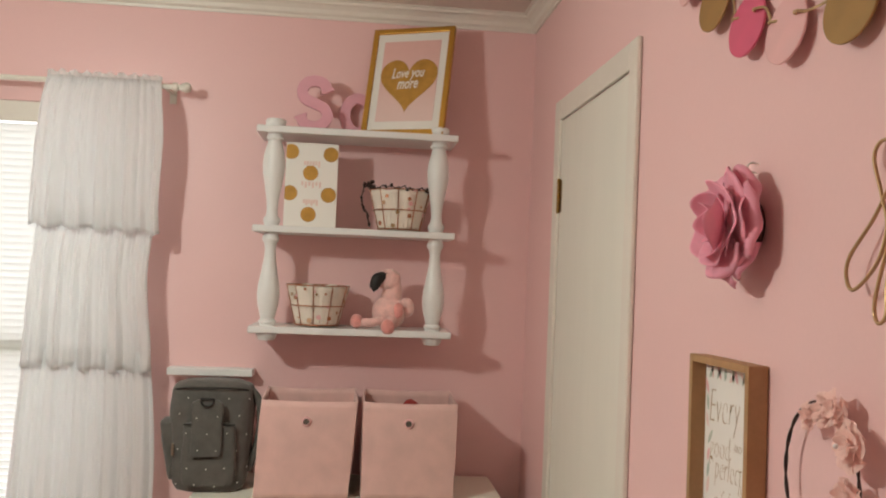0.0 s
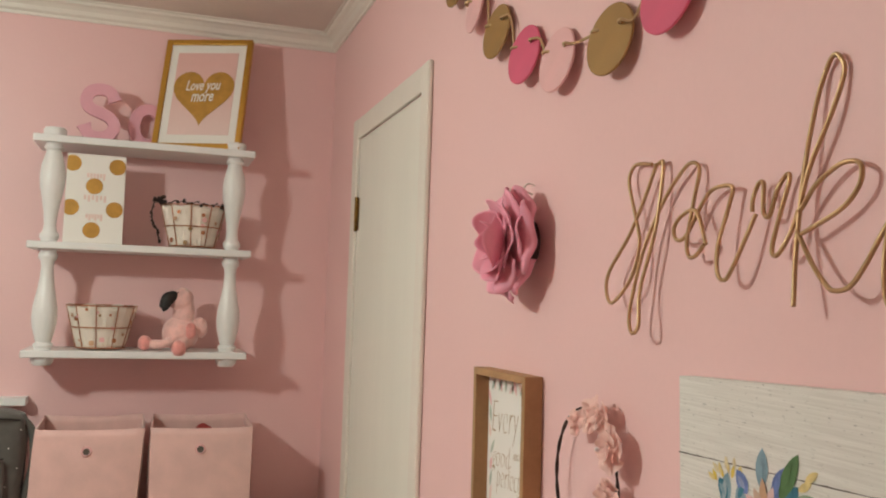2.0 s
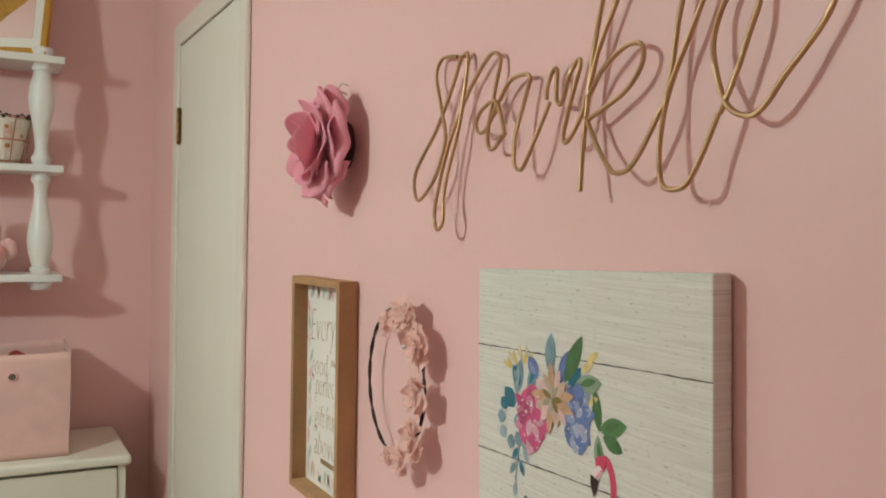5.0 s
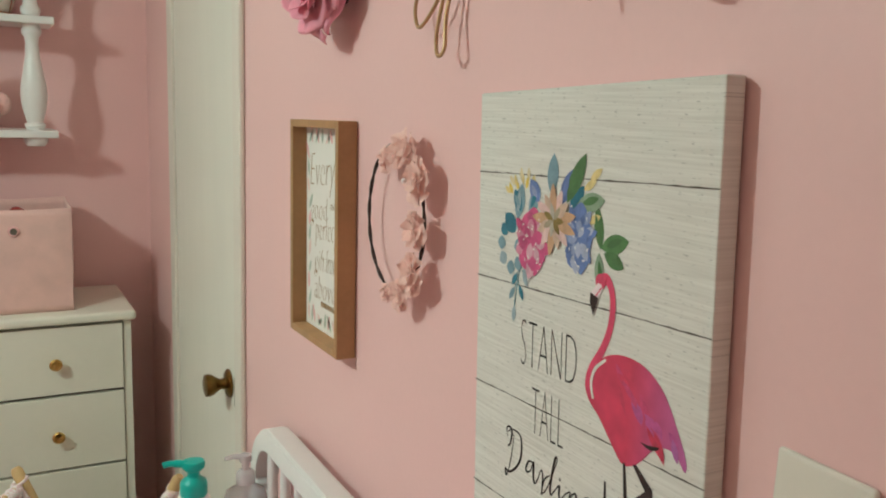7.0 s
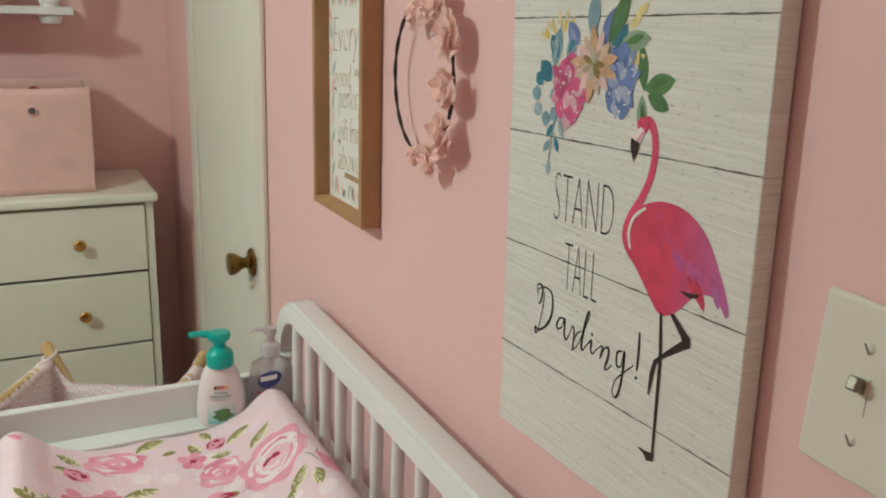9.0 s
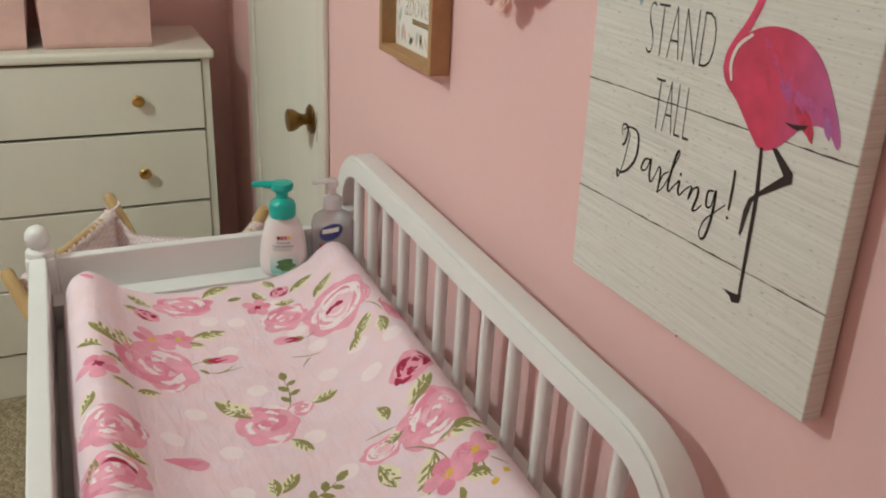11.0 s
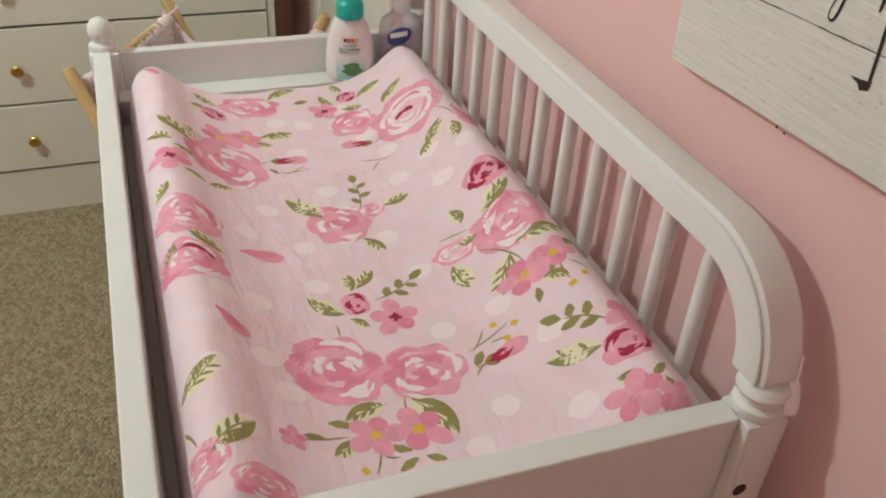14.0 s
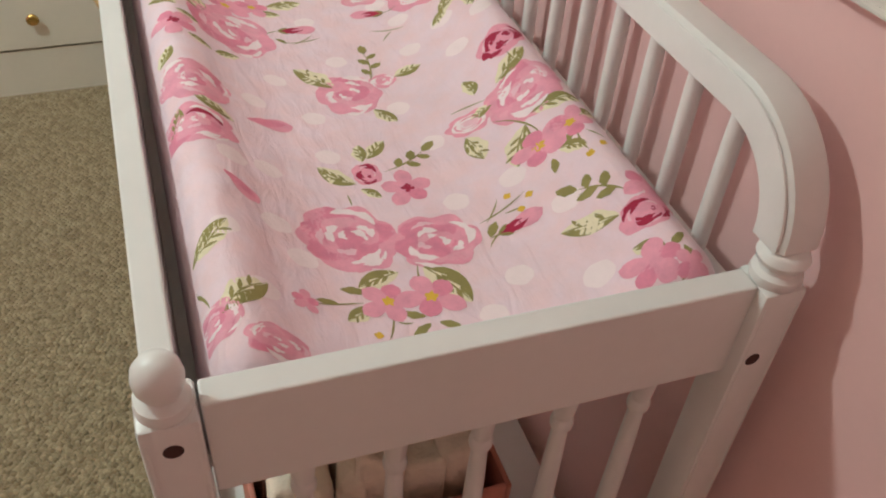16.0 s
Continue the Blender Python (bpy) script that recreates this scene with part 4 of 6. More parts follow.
garland = thing("disc_garland", (0, 0.009, 0.007), "paper disc garland in gold and pinks strung on twine", "garland")
discs = [(-1.258, 2.178, GOLDCARD, 8), (-1.361, 2.100, LPINK, -6), (-1.466, 2.026, GOLDCARD, 10), (-1.580, 1.958, HOT, 12), (-1.692, 1.921, LPINK, 9), (-1.836, 1.909, GOLDCARD, 14), (-1.957, 1.925, HOT, 10), (-2.075, 1.955, LPINK, 8), (-2.19, 2.0, GOLDCARD, 9)]
for i, (y, z, m, tilt) in enumerate(discs):
    bm = lathe(bmesh.new(), [(0.001, -0.002), (0.0438, -0.002), (0.045, -0.0012), (0.045, 0.0012), (0.0438, 0.002), (0.001, 0.002)], 40, (0, 0, 0), 'x')
    d = part("disc", bm, m, garland)
    d.matrix_basis = pose(-0.016, y, z, 0, 7, tilt * 0.5)
line = []
for (y, z, m, tilt) in discs:
    line += [(-0.012, y + 0.047, z + 0.021), (-0.0215, y + 0.036, z + 0.019), (-0.0195, y + 0.026, z + 0.018), (-0.010, y + 0.014, z + 0.017), (-0.008, y, z + 0.016), (-0.010, y - 0.014, z + 0.015), (-0.0195, y - 0.026, z + 0.014), (-0.0215, y - 0.036, z + 0.013), (-0.012, y - 0.047, z + 0.011)]
part("twine", tube(bmesh.new(), smooth_path(line, 4), 0.0021, 6), TWINE, garland, smooth=True)

# big silk flower on a dark felt disc
flower = thing("wall_flower", (0, -1.587, 1.682), "large pink silk peony on a dark round backing", "artificial flower")
flower.scale = (1, 0.84, 1)
part("backing", lathe(bmesh.new(), [(0.001, -0.002), (0.033, -0.002), (0.035, -0.006), (0.034, -0.036), (0.001, -0.038)], 28, (0, 0, 0), 'x'), BROWNF, flower, smooth=True)
def shell(a0, radius, half, base, rise, curl, seed):
    """A cupped petal: part of a bowl about the flower's axis, with a rounded, rippled rim."""
    def f(u, v):
        s = 2 * u - 1
        phi = 1.35 * v * (1 - 0.07 * s * s - 0.08 * s ** 4) * (1 + 0.08 * math.sin(4.5 * s + seed))
        a = a0 + s * half * (0.75 + 0.25 * v)
        r = radius * math.sin(phi)
        x = base + rise * radius * (1 - math.cos(phi)) - curl * max(0, v - 0.72) ** 2 * 9 + (0.08 * math.sin(3.4 * s + seed) + 0.02 * math.sin(9.5 * s + 2 * seed)) * radius * v * v - 0.003 * s * s * v
        return Vector((-x, r * math.cos(a), r * math.sin(a)))
    return f


rnd = random.Random(3)
for ring, (count, radius, half, base, rise, curl) in enumerate(((6, 0.086, 0.74, 0.037, 0.05, 0.014), (5, 0.078, 0.84, 0.041, 0.24, 0.012), (4, 0.063, 0.98, 0.045, 0.52, 0.009), (3, 0.046, 1.15, 0.048, 0.90, 0.005), (3, 0.027, 1.25, 0.050, 1.35, 0.0))):
    for k in range(count):
        a0 = 2 * math.pi * (k + 0.5 * (ring % 2)) / count + rnd.uniform(-0.15, 0.15)
        f = shell(a0, radius * rnd.uniform(0.93, 1.07), half, base - 0.002 + 0.0035 * (k % 2) + rnd.uniform(0, 0.002), rise * rnd.uniform(0.85, 1.15), curl, rnd.uniform(0, 6))
        thicken(part("petal", sheet(bmesh.new(), f, 14, 10), PETAL, flower, smooth=True), 0.0008)
part("hook", tube(bmesh.new(), smooth_path([(-0.004, -0.002, 0.072), (-0.018, -0.004, 0.078), (-0.015, -0.009, 0.086), (-0.004, -0.009, 0.084)], 6), 0.0011, 8), PLATE, flower, "clear plastic hook", True)


def board_sheet(y, z, rot):
    """Places of a flat picture on the east wall: u towards the south, v up, w off the wall."""
    c, s = math.cos(radians(rot)), math.sin(radians(rot))
    return lambda u, v, w: Vector((-w, -(u * c - v * s), u * s + v * c))


# small deep wooden frame with a verse
sign = thing("framed_sign", (0, -1.537, 1.3285), "light wooden box frame with a hand-lettered verse print", "wall sign")
P = board_sheet(0, 0, 0.8)
SW, SH, SD = 0.200, 0.327, 0.028
for a0, a1, b0, b1 in ((-SW / 2, -SW / 2 + 0.011, -SH / 2, SH / 2), (SW / 2 - 0.011, SW / 2, -SH / 2, SH / 2), (-SW / 2 + 0.011, SW / 2 - 0.011, -SH / 2, -SH / 2 + 0.011), (-SW / 2 + 0.011, SW / 2 - 0.011, SH / 2 - 0.011, SH / 2)):
    soften(part("frame_bar", prism(bmesh.new(), [(a0, b0), (a1, b0), (a1, b1), (a0, b1)], SD, lambda u, v, w: P(u, v, w + 0.001)), OAK, sign), 0.001)
part("print_sheet", prism(bmesh.new(), [(-SW / 2 + 0.01, -SH / 2 + 0.01), (SW / 2 - 0.01, -SH / 2 + 0.01), (SW / 2 - 0.01, SH / 2 - 0.01), (-SW / 2 + 0.01, SH / 2 - 0.01)], 0.006, P), PAPER, sign)
for words, u, v, w, h in (("Every", -0.020, 0.0835, 0.100, 0.064), ("good", -0.034, 0.0265, 0.070, 0.044), ("AND", 0.026, 0.040, 0.024, 0.010), ("perfect", -0.004, -0.001, 0.088, 0.047), ("IS", 0.036, -0.0175, 0.012, 0.011), ("gift", -0.030, -0.0505, 0.045, 0.042), ("from", 0.021, -0.042, 0.044, 0.034), ("above", -0.008, -0.086, 0.086, 0.035)):
    lettering("lettering", words, w, h, lambda p, q, t, u=u, v=v: P(u + p, v + q + 0.05 * p, 0.0062 + t), 0.0003, BRONZE, sign, 0.18, -0.033)
bm = bmesh.new()
for k in range(9):
    u = -0.022 + 0.0075 * k
    prism(bm, [(u, -0.1145), (u + 0.0045, -0.1145), (u + 0.0045, -0.107), (u, -0.107)], 0.0006, lambda p, q, t: P(p, q, 0.0062 + t))
part("small_line", bm, BRONZE, sign)


def leaf_shape(u, v, ln, wd, ang, n=7):
    c, s = math.cos(ang), math.sin(ang)
    side = [(ln * i / n, wd / 2 * math.sin(math.pi * i / n) ** 0.8 if 0 < i < n else 0) for i in range(n + 1)]
    pts = side + [(a, -b) for a, b in side[-2:0:-1]]
    return [(u + a * c - b * s, v + a * s + b * c) for a, b in pts]


rnd = random.Random(21)
for k in range(44):
    t = k / 44 * 4
    side, f = int(t), t - int(t)
    a, b = SW / 2 - 0.024, SH / 2 - 0.026
    u, v = ((-a + 2 * a * f, b), (a, b - 2 * b * f), (a - 2 * a * f, -b), (-a, -b + 2 * b * f))[side]
    ang = rnd.uniform(0.6, 2.4) if side % 2 == 0 else rnd.uniform(0.9, 2.2)
    part("printed_leaf", prism(bmesh.new(), leaf_shape(u, v - 0.008, rnd.uniform(0.020, 0.030), 0.008, ang), 0.0002, lambda p, q, w: P(p, q, 0.0062 + w)), (GREYINK, PALEINK, GREYINK, LPINK)[k % 4], sign)

# flower crown hung on the wall
crownband = thing("flower_headband", (-0.006, -1.806, 1.383), "floral headband of peach fabric flowers on dark cord", "headband")
for ph in (0, math.pi):
    loop = []
    for i in range(72):
        a = 2 * math.pi * i / 72
        tw = 9 * a + ph
        loop.append((-0.011 + 0.0012 * math.cos(tw), 0.0135 - (0.0765 + 0.0010 * math.sin(tw)) * math.cos(a), 0.088 * math.sin(a)))
    part("cord", tube(bmesh.new(), loop, 0.0014, 6, True), DARKCORD, crownband, smooth=True)
def small_bloom(at, r, seed, pearl):
    q = random.Random(seed)
    bm = bmesh.new()
    for ring, (cnt, k, half, rise) in enumerate(((6, 1.05, 0.62, 0.15), (5, 0.8, 0.7, 0.45), (4, 0.5, 0.8, 0.9))):
        for j in range(cnt):
            a0 = 2 * math.pi * j / cnt + q.uniform(-0.3, 0.3) + ring
            sheet(bm, shell(a0, r * k * q.uniform(0.85, 1.15), half, 0.003 + 0.002 * ring + 0.001 * (j % 2), rise, 0.002, q.uniform(0, 6)), 8, 5)
    for v in bm.verts:
        v.co += Vector(at)
    f = part("fabric_flower", bm, PEACH, crownband, smooth=True)
    if pearl:
        part("pearl", sphere(bmesh.new(), (at[0] - 0.012 - r * 0.3, at[1], at[2]), 0.003, 0, 10), BOTTLE, f, smooth=True)
for i, (y, z, r, pearl) in enumerate(((-1.778, 1.450, 0.015, 0), (-1.812, 1.463, 0.020, 0), (-1.836, 1.468, 0.021, 0), (-1.864, 1.433, 0.027, 1), (-1.862, 1.377, 0.025, 0), (-1.857, 1.328, 0.026, 0), (-1.828, 1.295, 0.021, 0), (-1.788, 1.290, 0.012, 0))):
    small_bloom((-0.012, y + 1.812, z - 1.382), r, 40 + i, pearl)

# flamingo picture on stretched canvas
canvas = thing("canvas_picture", (0, -2.151, 1.300), "stretched canvas print of a flamingo on whitewashed boards", "canvas picture")
Q = board_sheet(0, 0, 2.3)
CW, CH, CD = 0.309, 0.471, 0.02
soften(part("canvas_block", prism(bmesh.new(), [(-CW / 2, -CH / 2), (CW / 2, -CH / 2), (CW / 2, CH / 2), (-CW / 2, CH / 2)], CD - 0.002, lambda u, v, w: Q(u, v, w + 0.002)), BOARDS, canvas), 0.0015)
counter = [0]
ink = lambda lay: (lambda u, v, w: Q(u, v, CD + 0.0002 + 0.00005 * lay + w))
def print_on(name, pts, lay, m, parent=canvas):
    counter[0] += 1
    return part(name, prism(bmesh.new(), pts, 0.00004, ink(lay + 0.09 * (counter[0] % 60))), m, parent)
LINE = mat("printed_board_joint", srgb(92, 84, 74), 0.7, 0.2, 60)
for v in (0.161, 0.060, -0.046, -0.150):
    pts = [(-CW / 2 + CW * i / 30, v + 0.0006 + 0.0004 * math.sin(9 * i)) for i in range(31)] + [(CW / 2 - CW * i / 30, v - 0.0004 - 0.0003 * math.sin(7 * i)) for i in range(31)]
    print_on("board_joint", pts, 0, LINE)
for words, u, v, w, h in (("STAND", -0.0335, 0.0095, 0.083, 0.042), ("TALL", -0.031, -0.0495, 0.048, 0.042)):
    lettering("lettering", words, w, h, lambda p, q, t, u=u, v=v: ink(1)(u + p, v + q, t), 0.00004, BLACK, canvas, 0, -0.030)


def ribbon(name, pts, w, lay, m, swell=0.35, per=6):
    """A pen stroke through pts, fatter where the pen goes down."""
    path = smooth_path([(u, v, 0) for u, v in pts], per)
    edge = []
    for i, p in enumerate(path):
        d = (path[min(i + 1, len(path) - 1)] - path[max(i - 1, 0)]).normalized()
        k = w * (1 - swell * d.y) * (0.55 + 0.45 * math.sin(math.pi * (0.1 + 0.8 * i / (len(path) - 1))))
        edge.append((p.x - d.y * k, p.y + d.x * k, p.x + d.y * k, p.y - d.x * k))
    counter[0] += 1
    to = ink(lay + 0.09 * (counter[0] % 60))
    return part(name, sheet(bmesh.new(), lambda u, v: to(*(edge[round(u * (len(edge) - 1))][2 * round(v):2 * round(v) + 2]), 0), len(edge) - 1, 1), m, canvas)


# brush script below the capitals, letter by letter
for pts in ([(-0.0936, -0.0873), (-0.0953, -0.0792), (-0.0901, -0.0764), (-0.0863, -0.0806), (-0.0888, -0.0925), (-0.0929, -0.0953)],
            [(-0.0934, -0.0823), (-0.0852, -0.0776), (-0.0732, -0.0791), (-0.0696, -0.0883), (-0.0712, -0.1022), (-0.0796, -0.1139), (-0.0899, -0.1205), (-0.0959, -0.1192), (-0.0941, -0.1253), (-0.0886, -0.1125), (-0.0837, -0.0897), (-0.0833, -0.0817)],
            [(-0.051, -0.098), (-0.057, -0.0988), (-0.0613, -0.1056), (-0.0604, -0.1097), (-0.0543, -0.1069), (-0.0499, -0.0971), (-0.0495, -0.1111), (-0.0467, -0.1162), (-0.0425, -0.1104), (-0.0381, -0.1010), (-0.0352, -0.1047), (-0.036, -0.1227)],
            [(-0.036, -0.1215), (-0.0352, -0.1150), (-0.0313, -0.1058), (-0.0245, -0.1010)],
            [(-0.0375, -0.1225), (-0.0297, -0.1159), (-0.0188, -0.0943), (-0.0143, -0.0835), (-0.0163, -0.0814), (-0.0197, -0.0913), (-0.0235, -0.1111), (-0.0217, -0.1172), (-0.0175, -0.1124), (-0.0102, -0.1047), (-0.0105, -0.1127), (-0.0077, -0.1158), (-0.0024, -0.11), (0.0050, -0.1040)],
            [(0.0058, -0.1043), (0.0033, -0.1162), (0.0077, -0.1064), (0.0129, -0.1036), (0.0136, -0.1106), (0.0101, -0.1225), (0.0141, -0.1217), (0.0194, -0.1159)],
            [(0.031, -0.1003), (0.0249, -0.1031), (0.0245, -0.1121), (0.0264, -0.1152), (0.0305, -0.1123), (0.033, -0.0994), (0.0337, -0.1084), (0.032, -0.1264), (0.0284, -0.1393), (0.0243, -0.1421), (0.0215, -0.138), (0.0249, -0.1271), (0.0354, -0.1165), (0.0457, -0.1069)],
            [(0.0499, -0.0781), (0.0503, -0.0931), (0.0496, -0.1101)]):
    ribbon("lettering", pts, 0.00105, 1, BLACK)
for u, v in ((0.0494, -0.1161), (-0.0095, -0.0990)):
    print_on("lettering", [(u + 0.0013 * math.cos(a), v + 0.0015 * math.sin(a)) for a in [2 * math.pi * i / 10 for i in range(10)]], 1, BLACK)
# the bird: body, neck and head, beak, legs
body = smooth_path([(0.0205, -0.003, 0), (0.0253, -0.017, 0), (0.0399, -0.0286, 0), (0.0591, -0.0484, 0), (0.0698, -0.0568, 0), (0.0819, -0.0540, 0), (0.0922, -0.0457, 0), (0.1027, -0.0350, 0), (0.1159, -0.0290, 0), (0.1269, -0.0311, 0), (0.1355, -0.0400, 0), (0.1368, -0.0325, 0), (0.1276, -0.0131, 0), (0.1116, 0.0115, 0), (0.0901, 0.0254, 0), (0.0652, 0.0284, 0), (0.0439, 0.0223, 0), (0.0314, 0.0097, 0)], 4, True)
print_on("flamingo_body", [(p.x, p.y) for p in body], 1, FLAM)
# wet feather washes over the wing
WASHES = [mat("wing_wash", srgb(*c), 0.6, 0.25, 120) for c in ((210, 66, 100), (202, 74, 120), (190, 88, 150), (202, 56, 88), (178, 104, 168))]
rnd = random.Random(19)
for k in range(16):
    f = k / 15
    u, v = 0.058 + 0.062 * f + rnd.uniform(-0.010, 0.004), 0.012 - 0.036 * f + rnd.uniform(-0.012, 0.014)
    print_on("feather_wash", leaf_shape(u, v, rnd.uniform(0.014, 0.026), rnd.uniform(0.004, 0.008), -0.75 + rnd.uniform(-0.5, 0.3)), 2, WASHES[min(4, int(f * 3.2) + rnd.randrange(2))])
NECKINK = mat("flamingo_neck_ink", srgb(216, 74, 110), 0.7, 0.2, 70)
neck = smooth_path([(0.0300, -0.012, 0), (0.0258, -0.002, 0), (0.0295, 0.010, 0), (0.0400, 0.026, 0), (0.0485, 0.044, 0), (0.0515, 0.062, 0), (0.0490, 0.077, 0), (0.0420, 0.0845, 0), (0.0355, 0.0800, 0)], 6)
half = [0.0058 - 0.0024 * min(1, i / 20) + 0.0022 * max(0, (i - 36) / 12) for i in range(len(neck))]
left, right = [], []
for i, p in enumerate(neck):
    d = (neck[min(i + 1, len(neck) - 1)] - neck[max(i - 1, 0)]).normalized()
    left.append((p.x - d.y * half[i], p.y + d.x * half[i]))
    right.append((p.x + d.y * half[i], p.y - d.x * half[i]))
part("flamingo_neck", sheet(bmesh.new(), lambda u, v: ink(6)(*(Vector(left[round(u * (len(left) - 1))]).lerp(Vector(right[round(u * (len(left) - 1))]), v)), 0), len(left) - 1, 1), NECKINK, canvas)
print_on("flamingo_head", [(0.0355 + 0.0062 * math.cos(a), 0.0815 + 0.0062 * math.sin(a)) for a in [2 * math.pi * i / 16 for i in range(16)]], 7, NECKINK)
print_on("flamingo_cheek", [(0.0330, 0.0800), (0.0285, 0.0755), (0.0240, 0.0705), (0.0335, 0.0672), (0.0385, 0.0755), (0.0370, 0.0790)], 8, ROSEL)
print_on("beak_line", [(0.0300, 0.0690), (0.0370, 0.0770), (0.0378, 0.0764), (0.0312, 0.0686)], 13, NECKINK)
print_on("flamingo_beak", [(0.0239, 0.0711), (0.0337, 0.0677), (0.0326, 0.0640), (0.0281, 0.0529), (0.0236, 0.0631)], 14, INKBROWN)
ribbon("white_gap", [(0.0315, -0.0150), (0.0285, -0.0021), (0.0335, 0.0107), (0.0460, 0.0205)], 0.0016, 8, PAPER, 0.0)
print_on("tail_mark", [(0.0887, -0.0325), (0.0967, -0.0325), (0.1099, -0.0304), (0.1080, -0.0330), (0.1017, -0.0355), (0.0960, -0.0350)], 9, INKBROWN)
ribbon("flamingo_leg", [(0.0718, -0.0550), (0.0738, -0.0750), (0.0752, -0.0931), (0.0752, -0.1311), (0.0752, -0.1720)], 0.0019, 2, INKBROWN, 0.0)
for pts in ([(0.0815, -0.0530), (0.0860, -0.0520), (0.0985, -0.0610), (0.1045, -0.0655), (0.1050, -0.0725), (0.1000, -0.0750), (0.0770, -0.0905), (0.0715, -0.0965), (0.0690, -0.1100), (0.0660, -0.1245), (0.0642, -0.1235), (0.0648, -0.1060), (0.0680, -0.0945), (0.0760, -0.0870), (0.0965, -0.0690)], [(0.0775, -0.1690), (0.0765, -0.1760), (0.0689, -0.1785), (0.0660, -0.1745), (0.0575, -0.1715), (0.0690, -0.1705)]):
    print_on("flamingo_leg", pts, 3, INKBROWN)
# bouquet
rnd = random.Random(8)
TINTS = {}


def tint(m, k):
    """Paler and deeper washes of one ink."""
    if (m.name, k) not in TINTS:
        c = m.node_tree.nodes["Mix"].inputs[6].default_value
        g = (1.0, 1.0, 1.0)
        mix = (0.0, 0.25, 0.45, -0.18)[k]
        TINTS[(m.name, k)] = mat(m.name + "_wash", tuple(max(0.01, c[i] + (g[i] * 0.75 - c[i]) * mix) if mix >= 0 else c[i] * (1 + mix) for i in range(3)) + (1,), 0.7, 0.22, 80)
    return TINTS[(m.name, k)]


PEACHP = mat("peach_ink", srgb(224, 160, 150), 0.7, 0.25, 90)
MOSSP = mat("moss_ink", srgb(140, 120, 66), 0.7, 0.25, 90)


def bloom(u, v, ru, rv, count, ln, wd, m, lay, flecks=0):
    """A dense painted head: an under-wash, then washes of petals from the rim inwards, pale flecks left between."""
    print_on("under_wash", [(u + ru * (0.86 + 0.07 * math.sin(7 * a)) * math.cos(a), v + rv * (0.86 + 0.07 * math.sin(5 * a + 1)) * math.sin(a)) for a in [2 * math.pi * i / 30 for i in range(30)]], lay, tint(m, 0))
    for k in range(count):
        f = 1 - k / count
        a = 2.4 * k + rnd.uniform(-0.3, 0.3)
        print_on("printed_petal", leaf_shape(u + ru * 0.62 * f * math.cos(a), v + rv * 0.62 * f * math.sin(a), ln * rnd.uniform(0.75, 1.15), wd * rnd.uniform(0.8, 1.2), math.atan2(rv * math.sin(a), ru * math.cos(a)) + rnd.uniform(-0.4, 0.4)), lay + 5.5, tint(m, (k * 3 + k // 4) % 4))
    for k in range(flecks):
        a, f = rnd.uniform(0, 6.28), rnd.uniform(0.2, 0.95)
        print_on("pale_fleck", leaf_shape(u + ru * f * math.cos(a), v + rv * f * math.sin(a), rnd.uniform(0.002, 0.005), 0.0013, a + 1.2), lay + 11, PAPER)


for u, v, ln, wd, a, m in ((-0.086, 0.120, 0.034, 0.016, 1.35, TEALP), (-0.080, 0.128, 0.022, 0.013, 2.1, TEALP), (-0.068, 0.128, 0.028, 0.014, 0.9, TEALP), (-0.052, 0.138, 0.024, 0.015, 2.2, BLUEP), (-0.034, 0.145, 0.036, 0.016, 1.5, TEALP), (-0.020, 0.138, 0.034, 0.015, 1.1, BLUEP), (-0.008, 0.132, 0.030, 0.014, 0.9, TEALP), (-0.088, 0.108, 0.024, 0.018, 2.4, TEALP), (-0.012, 0.140, 0.048, 0.016, 1.05, GREENP), (0.002, 0.140, 0.036, 0.016, 0.15, GREENP), (0.034, 0.106, 0.036, 0.012, 1.75, GREENP), (0.034, 0.108, 0.034, 0.016, 0.25, GREENP), (0.038, 0.104, 0.026, 0.013, -0.35, GREENP), (0.032, 0.104, 0.030, 0.012, -1.5, GREENP)):
    print_on("printed_leaf", leaf_shape(u, v, ln, wd, a), 1, tint(m, rnd.randrange(4)))
    print_on("printed_leaf", leaf_shape(u + 0.2 * ln * math.cos(a), v + 0.2 * ln * math.sin(a), ln * 0.6, wd * 0.42, a + 0.12), 7, tint(m, 3 if m is GREENP else rnd.randrange(4)))
for k in range(11):
    a = 1.15 + 0.13 * k
    print_on("printed_sprig", leaf_shape(-0.074 + 0.030 * math.cos(a), 0.128 + (0.020 + 0.004 * (k % 3)) * math.sin(a), 0.012, 0.005, a + 0.2 * (-1) ** k), 1, tint(YELP, k % 3))
for u, v, a in ((0.010, 0.152, 0.5), (0.018, 0.160, 0.6), (0.016, 0.126, 0.4)):
    print_on("printed_sprig", leaf_shape(u, v, 0.018, 0.007, a), 2, tint(YELP, 1))
for u, v, a in ((-0.106, 0.106, 2.3), (-0.098, 0.110, 1.1), (-0.108, 0.098, 3.1), (-0.106, 0.088, 3.7), (-0.098, 0.084, 4.6), (-0.090, 0.088, 5.2), (-0.094, 0.096, 0.3)):
    print_on("printed_petal", leaf_shape(u + 0.004, v - 0.002, 0.014, 0.013, a), 3, tint(TEALP, rnd.randrange(3)))
bloom(0.005, 0.112, 0.021, 0.033, 26, 0.013, 0.0075, BLUEP, 8, 14)
bloom(-0.062, 0.102, 0.025, 0.034, 24, 0.015, 0.0105, MAGP, 9, 22)
